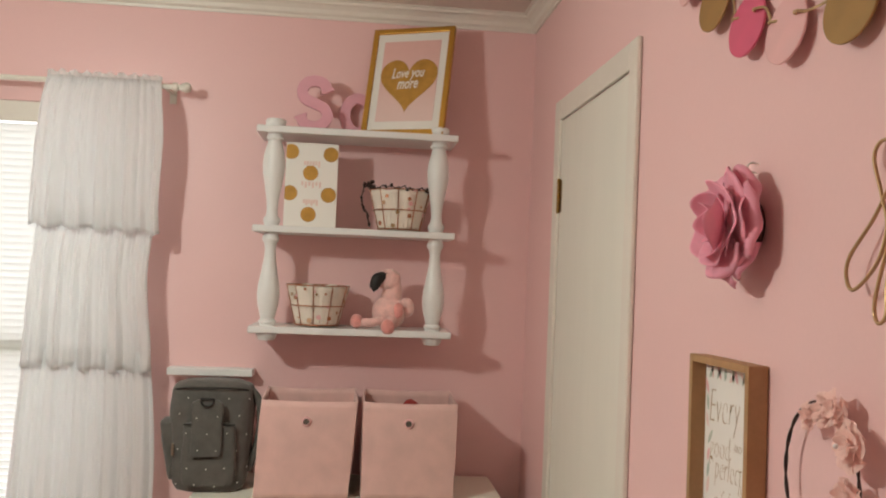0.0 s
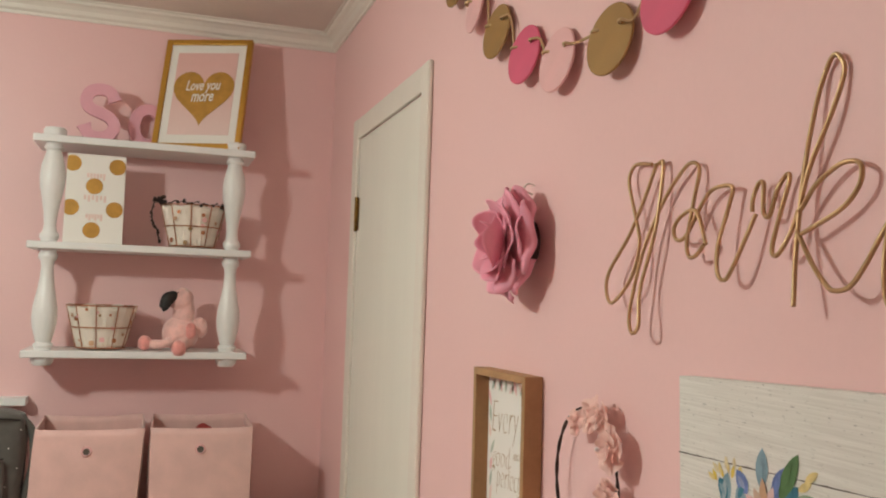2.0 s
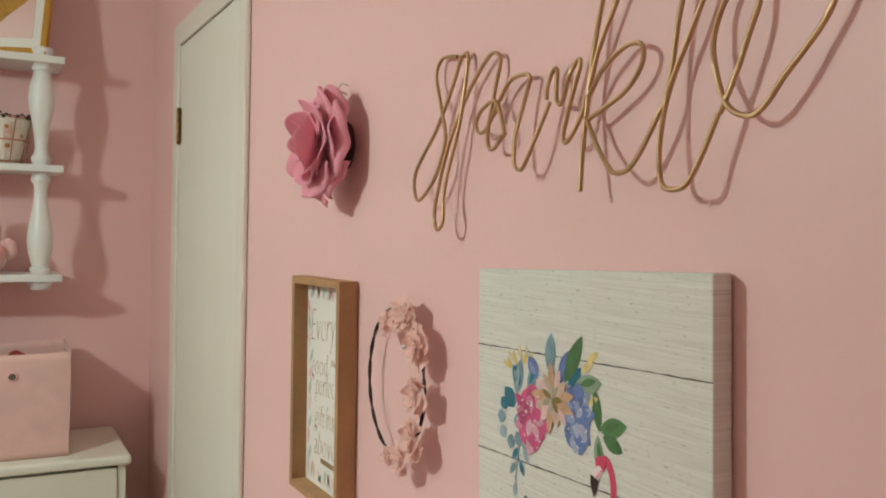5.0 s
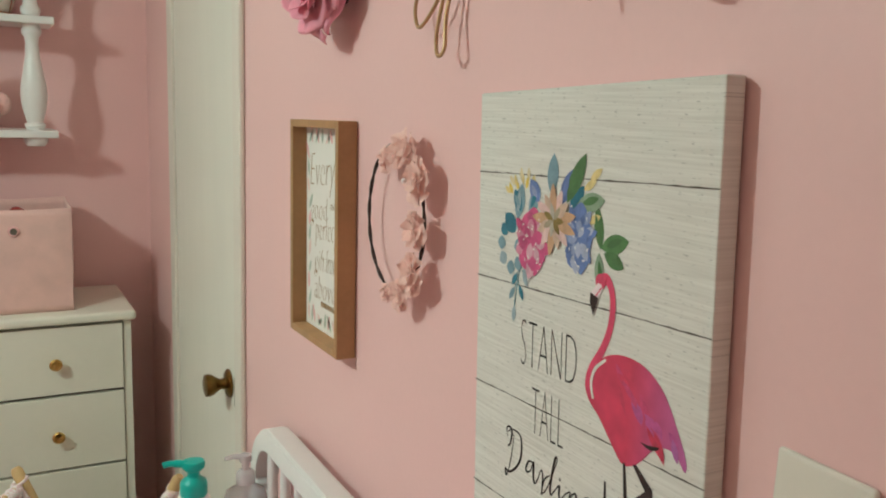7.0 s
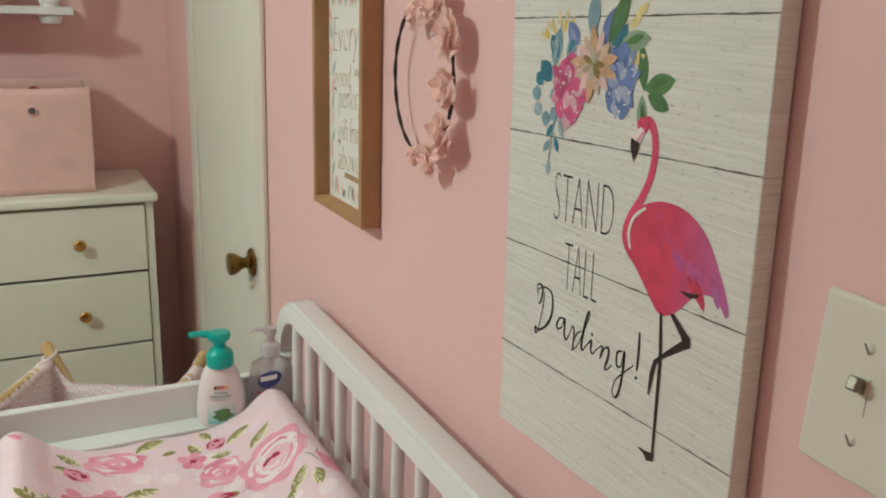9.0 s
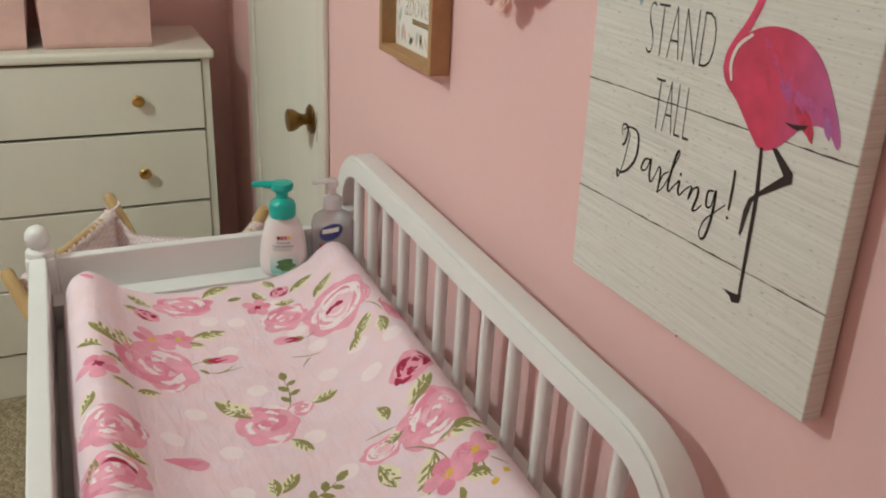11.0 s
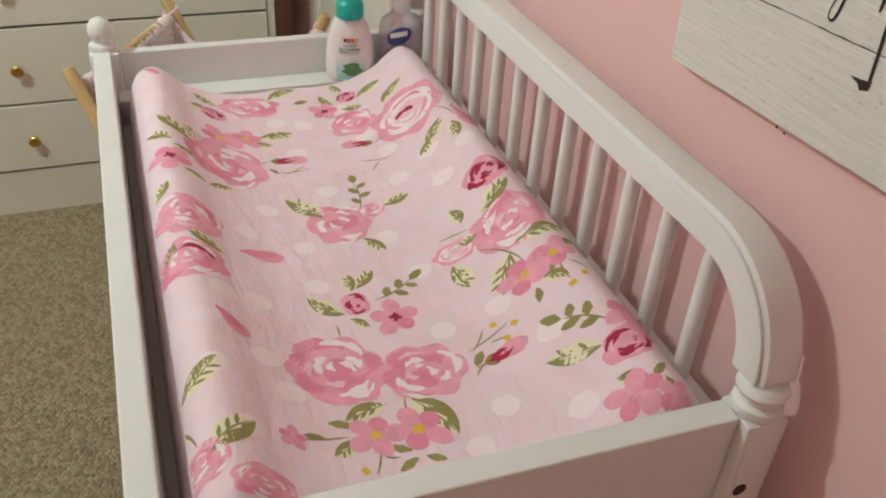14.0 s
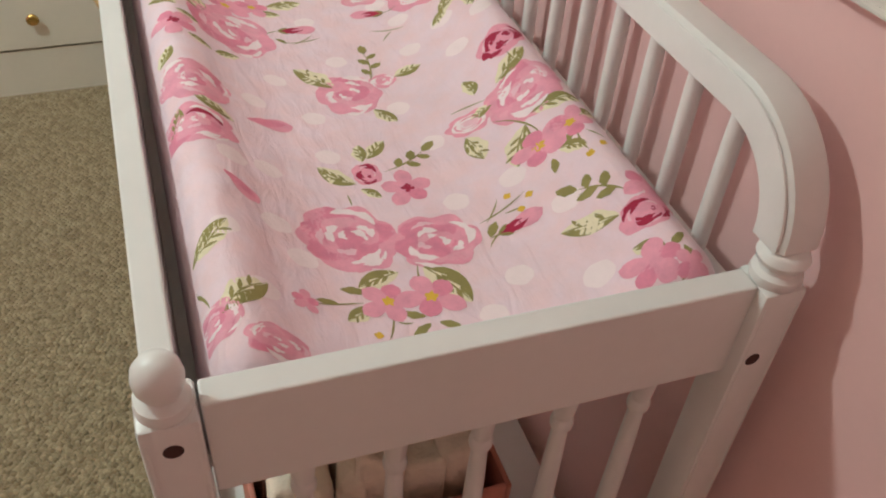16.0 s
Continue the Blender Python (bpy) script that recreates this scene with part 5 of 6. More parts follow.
for k in range(13):
    a = 2 * math.pi * k / 13 + 0.2
    print_on("printed_petal", leaf_shape(-0.029, 0.124, 0.032 * (1.0, 0.8, 0.9)[k % 3], 0.010, a), 22, tint((TANP, TANP, PEACHP)[k % 3], k % 3))
for k in range(7):
    print_on("printed_petal", leaf_shape(-0.029, 0.124, 0.015, 0.006, 0.9 * k), 28, tint(MOSSP, k % 3))
# drooping sprig
ribbon("printed_stem", [(-0.074, 0.088), (-0.082, 0.068), (-0.087, 0.040)], 0.0005, 3, TEALP, 0.0)
for u, v, a in ((-0.080, 0.076, -2.2), (-0.084, 0.062, -2.2), (-0.087, 0.046, -1.65), (-0.083, 0.066, -1.1), (-0.078, 0.078, -1.0), (-0.074, 0.084, -1.4)):
    ribbon("printed_stem", [(u, v), (u + 0.007 * math.cos(a), v + 0.007 * math.sin(a))], 0.0004, 3, TEALP, 0.0)
    print_on("printed_sprig", leaf_shape(u + 0.006 * math.cos(a), v + 0.006 * math.sin(a), 0.015, 0.0065, a), 4, tint(TEALP, rnd.randrange(3)))

switch = thing("light_switch", (0, -2.385, 1.249), "ivory toggle light switch with two screws", "light switch", rot=(1.5, 0, 0))
soften(part("plate", boxed(-0.006, -0.0003, -0.035, 0.035, -0.0575, 0.0575), PLATE, switch), 0.003, 3)
part("toggle_slot", boxed(-0.0068, -0.0061, -0.0055, 0.0055, -0.0125, 0.0125, bevel=0.0003), PLATE, switch)
lever = part("toggle", boxed(-0.019, -0.004, -0.0035, 0.0035, -0.004, 0.005, bevel=0.0012), STEEL, switch, "worn toggle lever, up")
lever.matrix_basis = pose(0.002, 0, 0.002, 0, 22, 0)
for z in (0.0302, -0.0302):
    bm = lathe(bmesh.new(), [(0.001, -0.0078), (0.003, -0.0075), (0.0042, -0.0062), (0.0042, -0.005)], 16, (0, 0, z), 'x')
    scr = part("screw", bm, PLATE, switch, smooth=True)
    sl = part("screw_slot", boxed(-0.0081, -0.0076, -0.0036, 0.0036, -0.0005, 0.0005), STEEL, scr)
    sl.matrix_basis = pose(0, 0, z, 55, 0, 0)

for y, z in ((-2.142, 1.051), (-2.152, 1.050)):
    solid("trim_paint_chip", lathe(bmesh.new(), [(0.0006, -0.0008), (0.0009, -0.0006), (0.0012, -0.0001), (0.0012, 0.0004)], 9, (0, y, z), 'x'), INKBROWN, "tiny dark chip in the pink wall paint", "paint chip", "structure")


# ---- changing table ----
table = thing("changing_table", (0, 0, 0), "white wooden changing table with spindle back rail", "changing table")
LX, RX, NY, FY, PW = -0.538, -0.048, -2.262, -1.352, 0.021
ASKEW = Matrix.Translation((RX, NY, 0)) @ Matrix.Rotation(radians(-0.9), 4, 'Z') @ Matrix.Translation((-RX, -NY, 0))   # the near end frame
for px, py, ball in ((LX, NY, 1), (LX, FY, 1), (RX, NY, 0), (RX, FY, 0)):
    p = part("post", boxed(px - PW, px + PW, py - PW, py + PW, 0, 0.852, bevel=0.004), WHITE, table, smooth=True)
    if (px, py) == (LX, NY):
        p.matrix_basis = Matrix.Translation((-0.002, 0.0075, 0))
    for dx, dy in ((-1, -1), (1, -1)):
        part("edge_groove", boxed(px + dx * 0.0165 - 0.0008, px + dx * 0.0165 + 0.0008, py - PW - 0.0006, py - PW + 0.002, 0.05, 0.838), WHITE, p)
    if ball:
        part("ball_finial", lathe(bmesh.new(), [(0.001, 0), (0.0200, 0), (0.0205, 0.004), (0.0190, 0.009), (0.0150, 0.0115), (0.0125, 0.0135), (0.0138, 0.0160), (0.0168, 0.0220), (0.0178, 0.0295), (0.0165, 0.0375), (0.0122, 0.0442), (0.0058, 0.0480), (0.001, 0.0487)], 32, (px, py, 0.852)), WHITE, p, smooth=True)
    else:
        part("turned_collar", lathe(bmesh.new(), [(0.001, 0), (0.0205, 0), (0.0225, 0.005), (0.0215, 0.010), (0.017, 0.013), (0.0165, 0.017), (0.021, 0.021), (0.0225, 0.026), (0.020, 0.031), (0.017, 0.034), (0.001, 0.036)], 32, (px, py, 0.852)), WHITE, p, smooth=True)
    if py == NY:
        # nothing is bored: a dark disc on the post gives the hole's shade
        hole = part("bolt_hole_disc", lathe(bmesh.new(), [(0.001, -0.0004), (0.0062, -0.0004), (0.0072, 0.0), (0.0062, 0.003), (0.001, 0.003)], 18, (px + (0.0 if ball else -0.007), py - PW - 0.0002, 0.826 if ball else 0.772), 'y'), BROWNF, p, "flat dark disc for a bolt hole, its shade painted in")
soften(part("end_rail", boxed(LX + PW, RX - PW, NY - 0.009, NY + 0.016, 0.748, 0.853), WHITE, table), 0.002).matrix_basis = ASKEW
soften(part("end_rail", boxed(LX + PW, RX - PW, FY - 0.014, FY + 0.004, 0.735, 0.850), WHITE, table), 0.002)
soften(part("side_rail", boxed(-0.553, -0.529, NY + PW + 0.0076, FY - PW, 0.745, 0.856), WHITE, table), 0.002)
part("platform", boxed(-0.5288, -0.027, NY + 0.031, FY - 0.015, 0.735, 0.752), WHITE, table)
part("end_ledge", boxed(-0.5285, -0.06, -1.410, FY - 0.0145, 0.7525, 0.792, bevel=0.002), WHITE, table)
part("back_lower_rail", boxed(-0.058, -0.028, NY + PW, FY - PW, 0.753, 0.79, bevel=0.002), WHITE, table)

# bent back rail: straight top with a quarter turn down onto each back post
arc = []
R = 0.088
for i in range(13):
    a = math.pi * i / 24
    arc.append((NY + 0.006 + R - R * math.cos(a), 0.888 + R * math.sin(a), a))
mid = [(y, 0.888 + R, math.pi / 2) for y in np.linspace(NY + 0.006 + R, FY - R, 9)[1:-1]]
end = [(FY - R + R * math.sin(b), 0.888 + R * math.cos(b), math.pi / 2 + b) for b in [math.pi * i / 24 for i in range(13)]]
sect = [(s * 0.84 + 0.003, t * 0.88) for s, t in ((-0.0245, -0.0195), (-0.026, -0.018), (-0.026, 0.0115), (-0.0245, 0.0145), (-0.0225, 0.0150), (-0.0218, 0.0132), (-0.0205, 0.0165), (-0.0180, 0.0200), (0.017, 0.0205), (0.0215, 0.0190), (0.0245, 0.0150), (0.025, -0.015), (0.0225, -0.0185), (0.018, -0.0195))]
bm, rings = bmesh.new(), []
for y, z, a in arc + mid + end:
    nrm = Vector((0, -math.cos(a), math.sin(a)))
    rings.append([bm.verts.new(Vector((RX, y, z)) + Vector((s, 0, 0)) + nrm * t) for s, t in sect])
for A, B in zip(rings, rings[1:]):
    for i in range(len(sect)):
        j = (i + 1) % len(sect)
        bm.faces.new((A[i], A[j], B[j], B[i]))
bm.faces.new(rings[0])
bm.faces.new(rings[-1][::-1])
part("back_rail", bm, WHITE, table, "bent white back rail with rounded ends", True)
for i in range(12):
    y = -2.173 + i * 0.0672
    top = 0.964 if 0 < i < 11 else 0.957
    part("spindle", lathe(bmesh.new(), [(0.0080, 0.785), (0.0086, 0.82), (0.0086, top - 0.03), (0.0080, top)], 14, (RX - 0.008, y, 0)), WHITE, table, smooth=True)
turned = [(0.0108, 0.165), (0.0108, 0.176), (0.0080, 0.186), (0.0098, 0.25), (0.0114, 0.38), (0.0108, 0.52), (0.0088, 0.65), (0.0076, 0.693), (0.0076, 0.695), (0.0104, 0.698), (0.0110, 0.703), (0.0104, 0.708), (0.0086, 0.711), (0.0100, 0.719), (0.0112, 0.733), (0.0112, 0.752)]
for ey in (NY + 0.009, FY - 0.005):
    for i in range(5):
        part("turned_spindle", lathe(bmesh.new(), turned, 18, (-0.450 + 0.0787 * i, ey, 0)), WHITE, table, smooth=True).matrix_basis = ASKEW if ey < -2 else Matrix()
    soften(part("low_end_rail", boxed(LX + PW, RX - PW, ey - 0.009, ey + 0.009, 0.11, 0.166), WHITE, table), 0.002).matrix_basis = ASKEW if ey < -2 else Matrix()
soften(part("low_side_rail", boxed(-0.548, -0.528, NY + PW + 0.0076, FY - PW, 0.11, 0.19), WHITE, table), 0.002)
part("low_shelf", boxed(-0.5275, -0.024, NY + 0.03, FY - 0.016, 0.124, 0.14), WHITE, table)

# contoured pad in its printed cover
PADX, PADHW, PY0, PY1 = -0.289, 0.229, -2.238, -1.414


PROFILE = smooth_path([(0, 0.782, 0), (0.05, 0.783, 0), (0.1, 0.795, 0), (0.14, 0.819, 0), (0.165, 0.842, 0), (0.182, 0.853, 0), (0.196, 0.852, 0), (0.211, 0.840, 0), (0.222, 0.812, 0), (0.229, 0.762, 0)], 10)
PROF_D, PROF_Z = [p.x for p in PROFILE], [p.y for p in PROFILE]


def pad_z(x, y):
    z = float(np.interp(abs(x - PADX), PROF_D, PROF_Z))
    e, d = min(y - PY0, PY1 - y), abs(x - PADX)
    far = max(0, 1 - (PY1 - y) / 0.13)
    z += 0.017 * far ** 1.3 * max(0, 1 - (d / 0.15) ** 2)
    if e < 0.03:
        q = min(1, 1 - max(0, e) / 0.03)
        z -= min(0.012 + 0.012 * min(1, d / 0.16), z - 0.757) * (1 - math.sqrt(max(0, 1 - q * q)))
    n3 = Vector((x * 14, y * 9, 0.3))
    return z + 0.0016 * noise.noise(n3) + 0.0009 * noise.noise(n3 * 3.1)


pad = thing("changing_pad", (0, 0, 0), "contoured changing pad in a pink rose-print cotton cover", "changing pad")
us = [PADX - PADHW * math.copysign(abs(t) ** 0.75, t) * -1 for t in np.linspace(-1, 1, 161)]
bm = bmesh.new()
sheet(bm, lambda u, v: (lambda x, y: Vector((x, y, pad_z(x, y))))(us[round(u * 160)], PY0 + (PY1 - PY0) * v), 160, 200)
edge = [v for v in bm.verts if v.is_boundary]
ext = bmesh.ops.extrude_edge_only(bm, edges=[e for e in bm.edges if e.is_boundary])
low = [g for g in ext["geom"] if isinstance(g, bmesh.types.BMVert)]
for v in low:
    v.co = Vector((PADX + (v.co.x - PADX) * 0.985, v.co.y, 0.7525))
part("cover", bm, COVER, pad, smooth=True)


def on_pad(x, y, lay):
    x = min(max(x, PADX - 0.217), PADX + 0.217)
    y = min(max(y, PY0 + 0.003), PY1 - 0.003)
    return Vector((x, y, pad_z(x, y) + 0.00026 + 0.00003 * lay))


def blob(bm, x, y, r, lay, m, seed=0.0, lobes=7, rough=0.10, squash=1.0, turn=0.0):
    c, s = math.cos(turn), math.sin(turn)
    def f(u, v):
        a = 2 * math.pi * u
        k = r * v * (1 + rough * math.sin(lobes * a + seed) + 0.5 * rough * math.sin((2 * lobes - 3) * a + 2.3 * seed))
        p, q = k * math.cos(a), k * math.sin(a) * squash
        return on_pad(x + p * c - q * s, y + p * s + q * c, lay)
    return sheet(bm, f, 28, 8 if r > 0.025 else 4, m, True)


def blade(bm, x, y, ln, wd, ang, lay, m, bend=0.0, half=0):
    """A leaf or petal that starts at x, y."""
    def f(u, v):
        s = (v - 0.5) * 2 if not half else (v if half > 0 else v - 1)
        a = ang + bend * u
        w = wd / 2 * math.sin(math.pi * min(max(u, 0.01), 0.99)) ** 0.75 * (1 + 0.12 * math.sin(16 * u + 40 * x))
        return on_pad(x + ln * u * math.cos(a) - s * w * math.sin(a), y + ln * u * math.sin(a) + s * w * math.cos(a), lay)
    return sheet(bm, f, 9, 3, m)


def petal(bm, x, y, ln, wd, ang, lay, m):
    """A petal that widens to a round, slightly notched tip."""
    def f(u, v):
        s = (v - 0.5) * 2
        w = wd / 2 * (0.28 + 0.72 * math.sin(math.pi * min(1, 0.74 * u))) * math.sqrt(max(0, 1 - max(0, (u - 0.6) / 0.4) ** 2))
        k = ln * u * (1 - 0.06 * math.cos(9 * s) * u)
        return on_pad(x + k * math.cos(ang) - s * w * math.sin(ang), y + k * math.sin(ang) + s * w * math.cos(ang), lay)
    return sheet(bm, f, 9, 4, m)


def half_leaf(bm, x, y, ln, wd, ang, lay, m, bend, side):
    """The dark half of a leaf, torn in teeth towards the midrib."""
    def f(u, v):
        a = ang + bend * u
        w = wd / 2 * math.sin(math.pi * min(max(u, 0.01), 0.99)) ** 0.75
        tooth = 0.34 * abs(((u * 2.6 + 0.2) % 1.0) - 0.15) + 0.08 * u
        s = side * w * (1 - v + v * min(0.96, tooth))
        return on_pad(x + ln * u * math.cos(a) - s * math.sin(a), y + ln * u * math.sin(a) + s * math.cos(a), lay)
    return sheet(bm, f, 24, 2, m)


MATS = (ROSE, ROSED, ROSEL, CRIMSON, LEAFG, LEAFL, YELLOW)
rnd = random.Random(17)


def brush(bm, x, y, ru, rv, q, a0, span, w, lay, m=0, wob=0.0):
    """A crescent of paint round a bloom: fat in the middle, ragged and pointed at its ends."""
    def f(u, v):
        a = a0 + span * u
        fat = w * math.sin(math.pi * min(max(u, 0.01), 0.99)) ** 0.7 * (1 + 0.3 * math.sin(9 * u + wob) + 0.16 * math.sin(23 * u + 2 * wob))
        k = q * (1 + 0.05 * math.sin(4 * u + wob)) + (v - 0.35) * fat
        return on_pad(x + ru * k * math.cos(a), y + rv * k * math.sin(a), lay)
    return sheet(bm, f, 18, 2, m)


def mass(bm, x, y, ru, rv, lay, seed, lobes=5, rough=0.08, m=0):
    """A filled patch of paint with scalloped petal edges."""
    def f(u, v):
        a = 2 * math.pi * u
        k = v * (1 + rough * (abs(math.sin(lobes * a / 2 + seed)) * 2 - 1.2) + 0.35 * rough * math.sin(9 * a + 3 * seed))
        return on_pad(x + ru * k * math.cos(a), y + rv * k * math.sin(a), lay)
    return sheet(bm, f, 44, 8, m, True)


def printed_rose(x, y, ru, rv, seed, style):
    """Cabbage rose in two pinks, its petals parted by pale crescents winding to the middle."""
    q = random.Random(seed)
    ru, rv = 0.93 * ru, 0.93 * rv
    rose = part("printed_rose", mass(bmesh.new(), x, y, ru, rv, 1, seed, 6, 0.09), ROSE, pad)
    if style == "open":
        part("pale_ring", mass(bmesh.new(), x, y, ru * 0.76, rv * 0.74, 2, seed + 1, 5, 0.06), ROSEL, rose)
        for k in range(3):
            part("brush_stroke", brush(bmesh.new(), x, y, ru, rv, 0.56, 0.4 + 2.1 * k, 1.7, 0.12, 3 + 0.2 * k, 0, k), ROSE if k else ROSED, rose)
        part("inner_bloom", mass(bmesh.new(), x + 0.05 * ru, y - 0.04 * rv, ru * 0.42, rv * 0.40, 4, seed + 2, 4, 0.1), LBLUSH, rose)
        part("pale_ring", brush(bmesh.new(), x, y, ru, rv, 0.26, 2.2, 3.4, 0.10, 5, 0, 1), ROSEL, rose)
        return rose
    lay, a = 2.0, q.uniform(0, 6.28)
    for off, size, count in ((0.60, 0.40, 6), (0.36, 0.36, 4), (0.14, 0.28, 3)):
        for k in range(count):
            a += 6.28 / count + q.uniform(-0.25, 0.25)
            w, h = size * q.uniform(0.9, 1.15), size * q.uniform(0.8, 1.05)
            cx, cy = x + ru * off * math.cos(a), y + rv * off * math.sin(a)
            part("painted_petal", mass(bmesh.new(), cx, cy, ru * w, rv * h, lay, q.uniform(0, 6), 3, 0.10), (ROSE, ROSED, ROSEM)[q.randrange(3)], rose)
            lay += 0.12
    # pale gaps between the petals: broad broken crescents that wind inwards, none of them quite round the middle
    a = q.uniform(0, 6.28)
    for k, (rad, span, w) in enumerate(((0.92, 0.9, 0.13), (0.84, 1.3, 0.22), (0.74, 0.8, 0.16), (0.70, 1.2, 0.24), (0.58, 0.9, 0.20), (0.50, 1.3, 0.22), (0.36, 1.1, 0.20), (0.26, 1.6, 0.18), (0.14, 2.2, 0.14))):
        a += 2.1 + q.uniform(-0.4, 0.4)
        ox, oy = x + ru * q.uniform(-0.12, 0.12), y + rv * q.uniform(-0.12, 0.12)
        part("pale_stroke", brush(bmesh.new(), ox, oy, ru * 0.94, rv * 0.94, rad, a, span * q.uniform(0.8, 1.2), w, lay + 0.15 * k, 0, q.uniform(0, 6)), ROSEL if k % 4 != 2 else LBLUSH, rose)
        if k % 2 == 0:
            part("deep_stroke", brush(bmesh.new(), ox, oy, ru * 0.94, rv * 0.94, rad - 0.12, a + 0.2, span * 0.7, w * 0.5, lay + 0.15 * k + 0.07, 0, q.uniform(0, 6)), ROSED, rose)
    return rose


ROSEM = mat("rose_print_mid", srgb(238, 172, 190), 0.85, 0.12, 60, 0.3, 300)
LBLUSH = mat("blush_print", srgb(242, 198, 210), 0.85, 0.08, 60, 0.3, 300)
ROSES = [(-0.348, -1.472, 0.046, 0.030, 4, ""), (-0.212, -1.551, 0.036, 0.037, 9, ""), (-0.145, -1.599, 0.050, 0.058, 3, "open"), (-0.405, -1.651, 0.052, 0.062, 12, ""), (-0.470, -1.831, 0.038, 0.041, 23, ""), (-0.477, -1.915, 0.040, 0.035, 31, ""), (-0.293, -1.794, 0.040, 0.046, 5, ""), (-0.125, -1.917, 0.042, 0.046, 41, ""), (-0.359, -2.049, 0.050, 0.052, 14, ""), (-0.277, -2.069, 0.047, 0.041, 27, ""), (-0.499, -2.183, 0.026, 0.022, 33, ""), (-0.454, -2.210, 0.026, 0.018, 6, ""), (-0.185, -1.909, 0.027, 0.019, 8, "open")]
for i, (x, y, ru, rv, seed, style) in enumerate(ROSES):
    rose = printed_rose(x, y, ru, rv, seed, style)
    if i == 2:
        part("crimson_stroke", brush(bmesh.new(), x - 0.004, y - 0.012, ru, rv, 0.28, 0.5, 2.0, 0.16, 7, 0, 0), CRIMSON, rose)
    if i == 5:
        part("crimson_stroke", brush(bmesh.new(), x + 0.004, y, ru, rv, 0.50, 0.1, 2.1, 0.18, 7, 0, 2), CRIMSON, rose)
for i, (x, y, ru, rv, red) in enumerate(((-0.403, -1.504, 0.018, 0.015, 1), (-0.202, -1.476, 0.015, 0.014, 1), (-0.115, -1.821, 0.026, 0.027, 2), (-0.314, -1.951, 0.0155, 0.0185, 1), (-0.109, -2.155, 0.023, 0.020, 1), (-0.246, -1.775, 0.016, 0.015, 0))):
    bud = part("printed_rosebud", mass(bmesh.new(), x, y, ru, rv, 5.1, i, 4, 0.08), ROSE, pad)
    for k in range(6 if red < 2 else 8):
        a = 1.1 + 2.2 * k + i
        part("brush_stroke", brush(bmesh.new(), x, y, ru, rv, (0.78, 0.6, 0.42, 0.25)[k % 4], a, 1.3 + 0.3 * (k % 3), 0.25 if red < 2 else 0.30, 6 + 0.15 * k, 0, k), CRIMSON if red else ROSEL, bud)
    for k in range(3):
        part("pale_stroke", brush(bmesh.new(), x, y, ru, rv, 0.5 + 0.14 * k, 2.5 + 2.0 * k + i, 1.0, 0.10, 7.3 + 0.2 * k, 0, k), LBLUSH, bud)
for i, (x, y, r, eye) in enumerate(((-0.241, -1.500, 0.021, CRIMSON), (-0.403, -1.575, 0.026, YELLOW), (-0.368, -1.563, 0.023, YELLOW), (-0.475, -1.703, 0.026, CRIMSON), (-0.279, -1.983, 0.025, CRIMSON), (-0.114, -2.005, 0.022, YELLOW), (-0.144, -2.003, 0.025, YELLOW), (-0.346, -2.139, 0.024, YELLOW), (-0.306, -2.141, 0.027, YELLOW), (-0.127, -2.207, 0.022, ROSE), (-0.104, -2.227, 0.014, ROSE), (-0.421, -2.146, 0.012, ROSE), (-0.089, -2.119, 0.024, ROSE), (-0.091, -2.145, 0.018, ROSE))):
    bloom = part("printed_flower", blob(bmesh.new(), x, y, r * (0.22 if eye is not CRIMSON else 0.20), 7.6, 0, i, 5, 0.2), eye, pad)
    for k in range(5):
        part("printed_petal", petal(bmesh.new(), x, y, r * (0.92 + 0.14 * ((k * 7 + i) % 3)), r * 0.78, 2 * math.pi * k / 5 + 0.7 * i, 6 + 0.25 * k, 0), ROSE if (k + i) % 3 else ROSED, bloom)
    if eye is CRIMSON:
        for k in range(4):
            part("brush_stroke", brush(bmesh.new(), x, y, r, r, 0.22, 1.6 * k + i, 0.9, 0.12, 7.8 + 0.1 * k, 0, k), CRIMSON, bloom)
# half-open buds: a dark throat and pink petals
for i, (x, y, deg, ln, dark) in enumerate(((-0.343, -1.626, -3, 0.044, 1), (-0.202, -1.620, 155, 0.040, 1), (-0.215, -2.082, 8, 0.042, 1), (-0.422, -1.864, 8, 0.046, 0), (-0.462, -1.994, -50, 0.036, 0), (-0.486, -1.441, -47, 0.024, 0), (-0.099, -1.653, -74, 0.060, 0))):
    a, bm = radians(deg), bmesh.new()
    c, sn = math.cos(a), math.sin(a)
    petal(bm, x + 0.25 * ln * c, y + 0.25 * ln * sn, ln * 0.8, ln * 0.52, a, 5, 0)
    if dark:
        blade(bm, x, y, ln * 0.72, ln * 0.34, a, 6, 3)
        blade(bm, x + 0.35 * ln * c, y + 0.35 * ln * sn, ln * 0.5, ln * 0.10, a + 0.12, 6.5, 0)
        blade(bm, x - 0.05 * ln * c, y - 0.05 * ln * sn, ln * 0.36, ln * 0.11, a + 0.55, 6.6, 4)
        blade(bm, x - 0.05 * ln * c, y - 0.05 * ln * sn, ln * 0.36, ln * 0.11, a - 0.55, 6.6, 4)
        blade(bm, x, y, ln * 0.5, 0.0016, a + math.pi + 0.2, 4, 4, 0.4)
    else:
        blade(bm, x, y, ln * 0.95, ln * 0.30, a + 0.08, 6, 1)
    part("printed_bud", bm, MATS, pad)
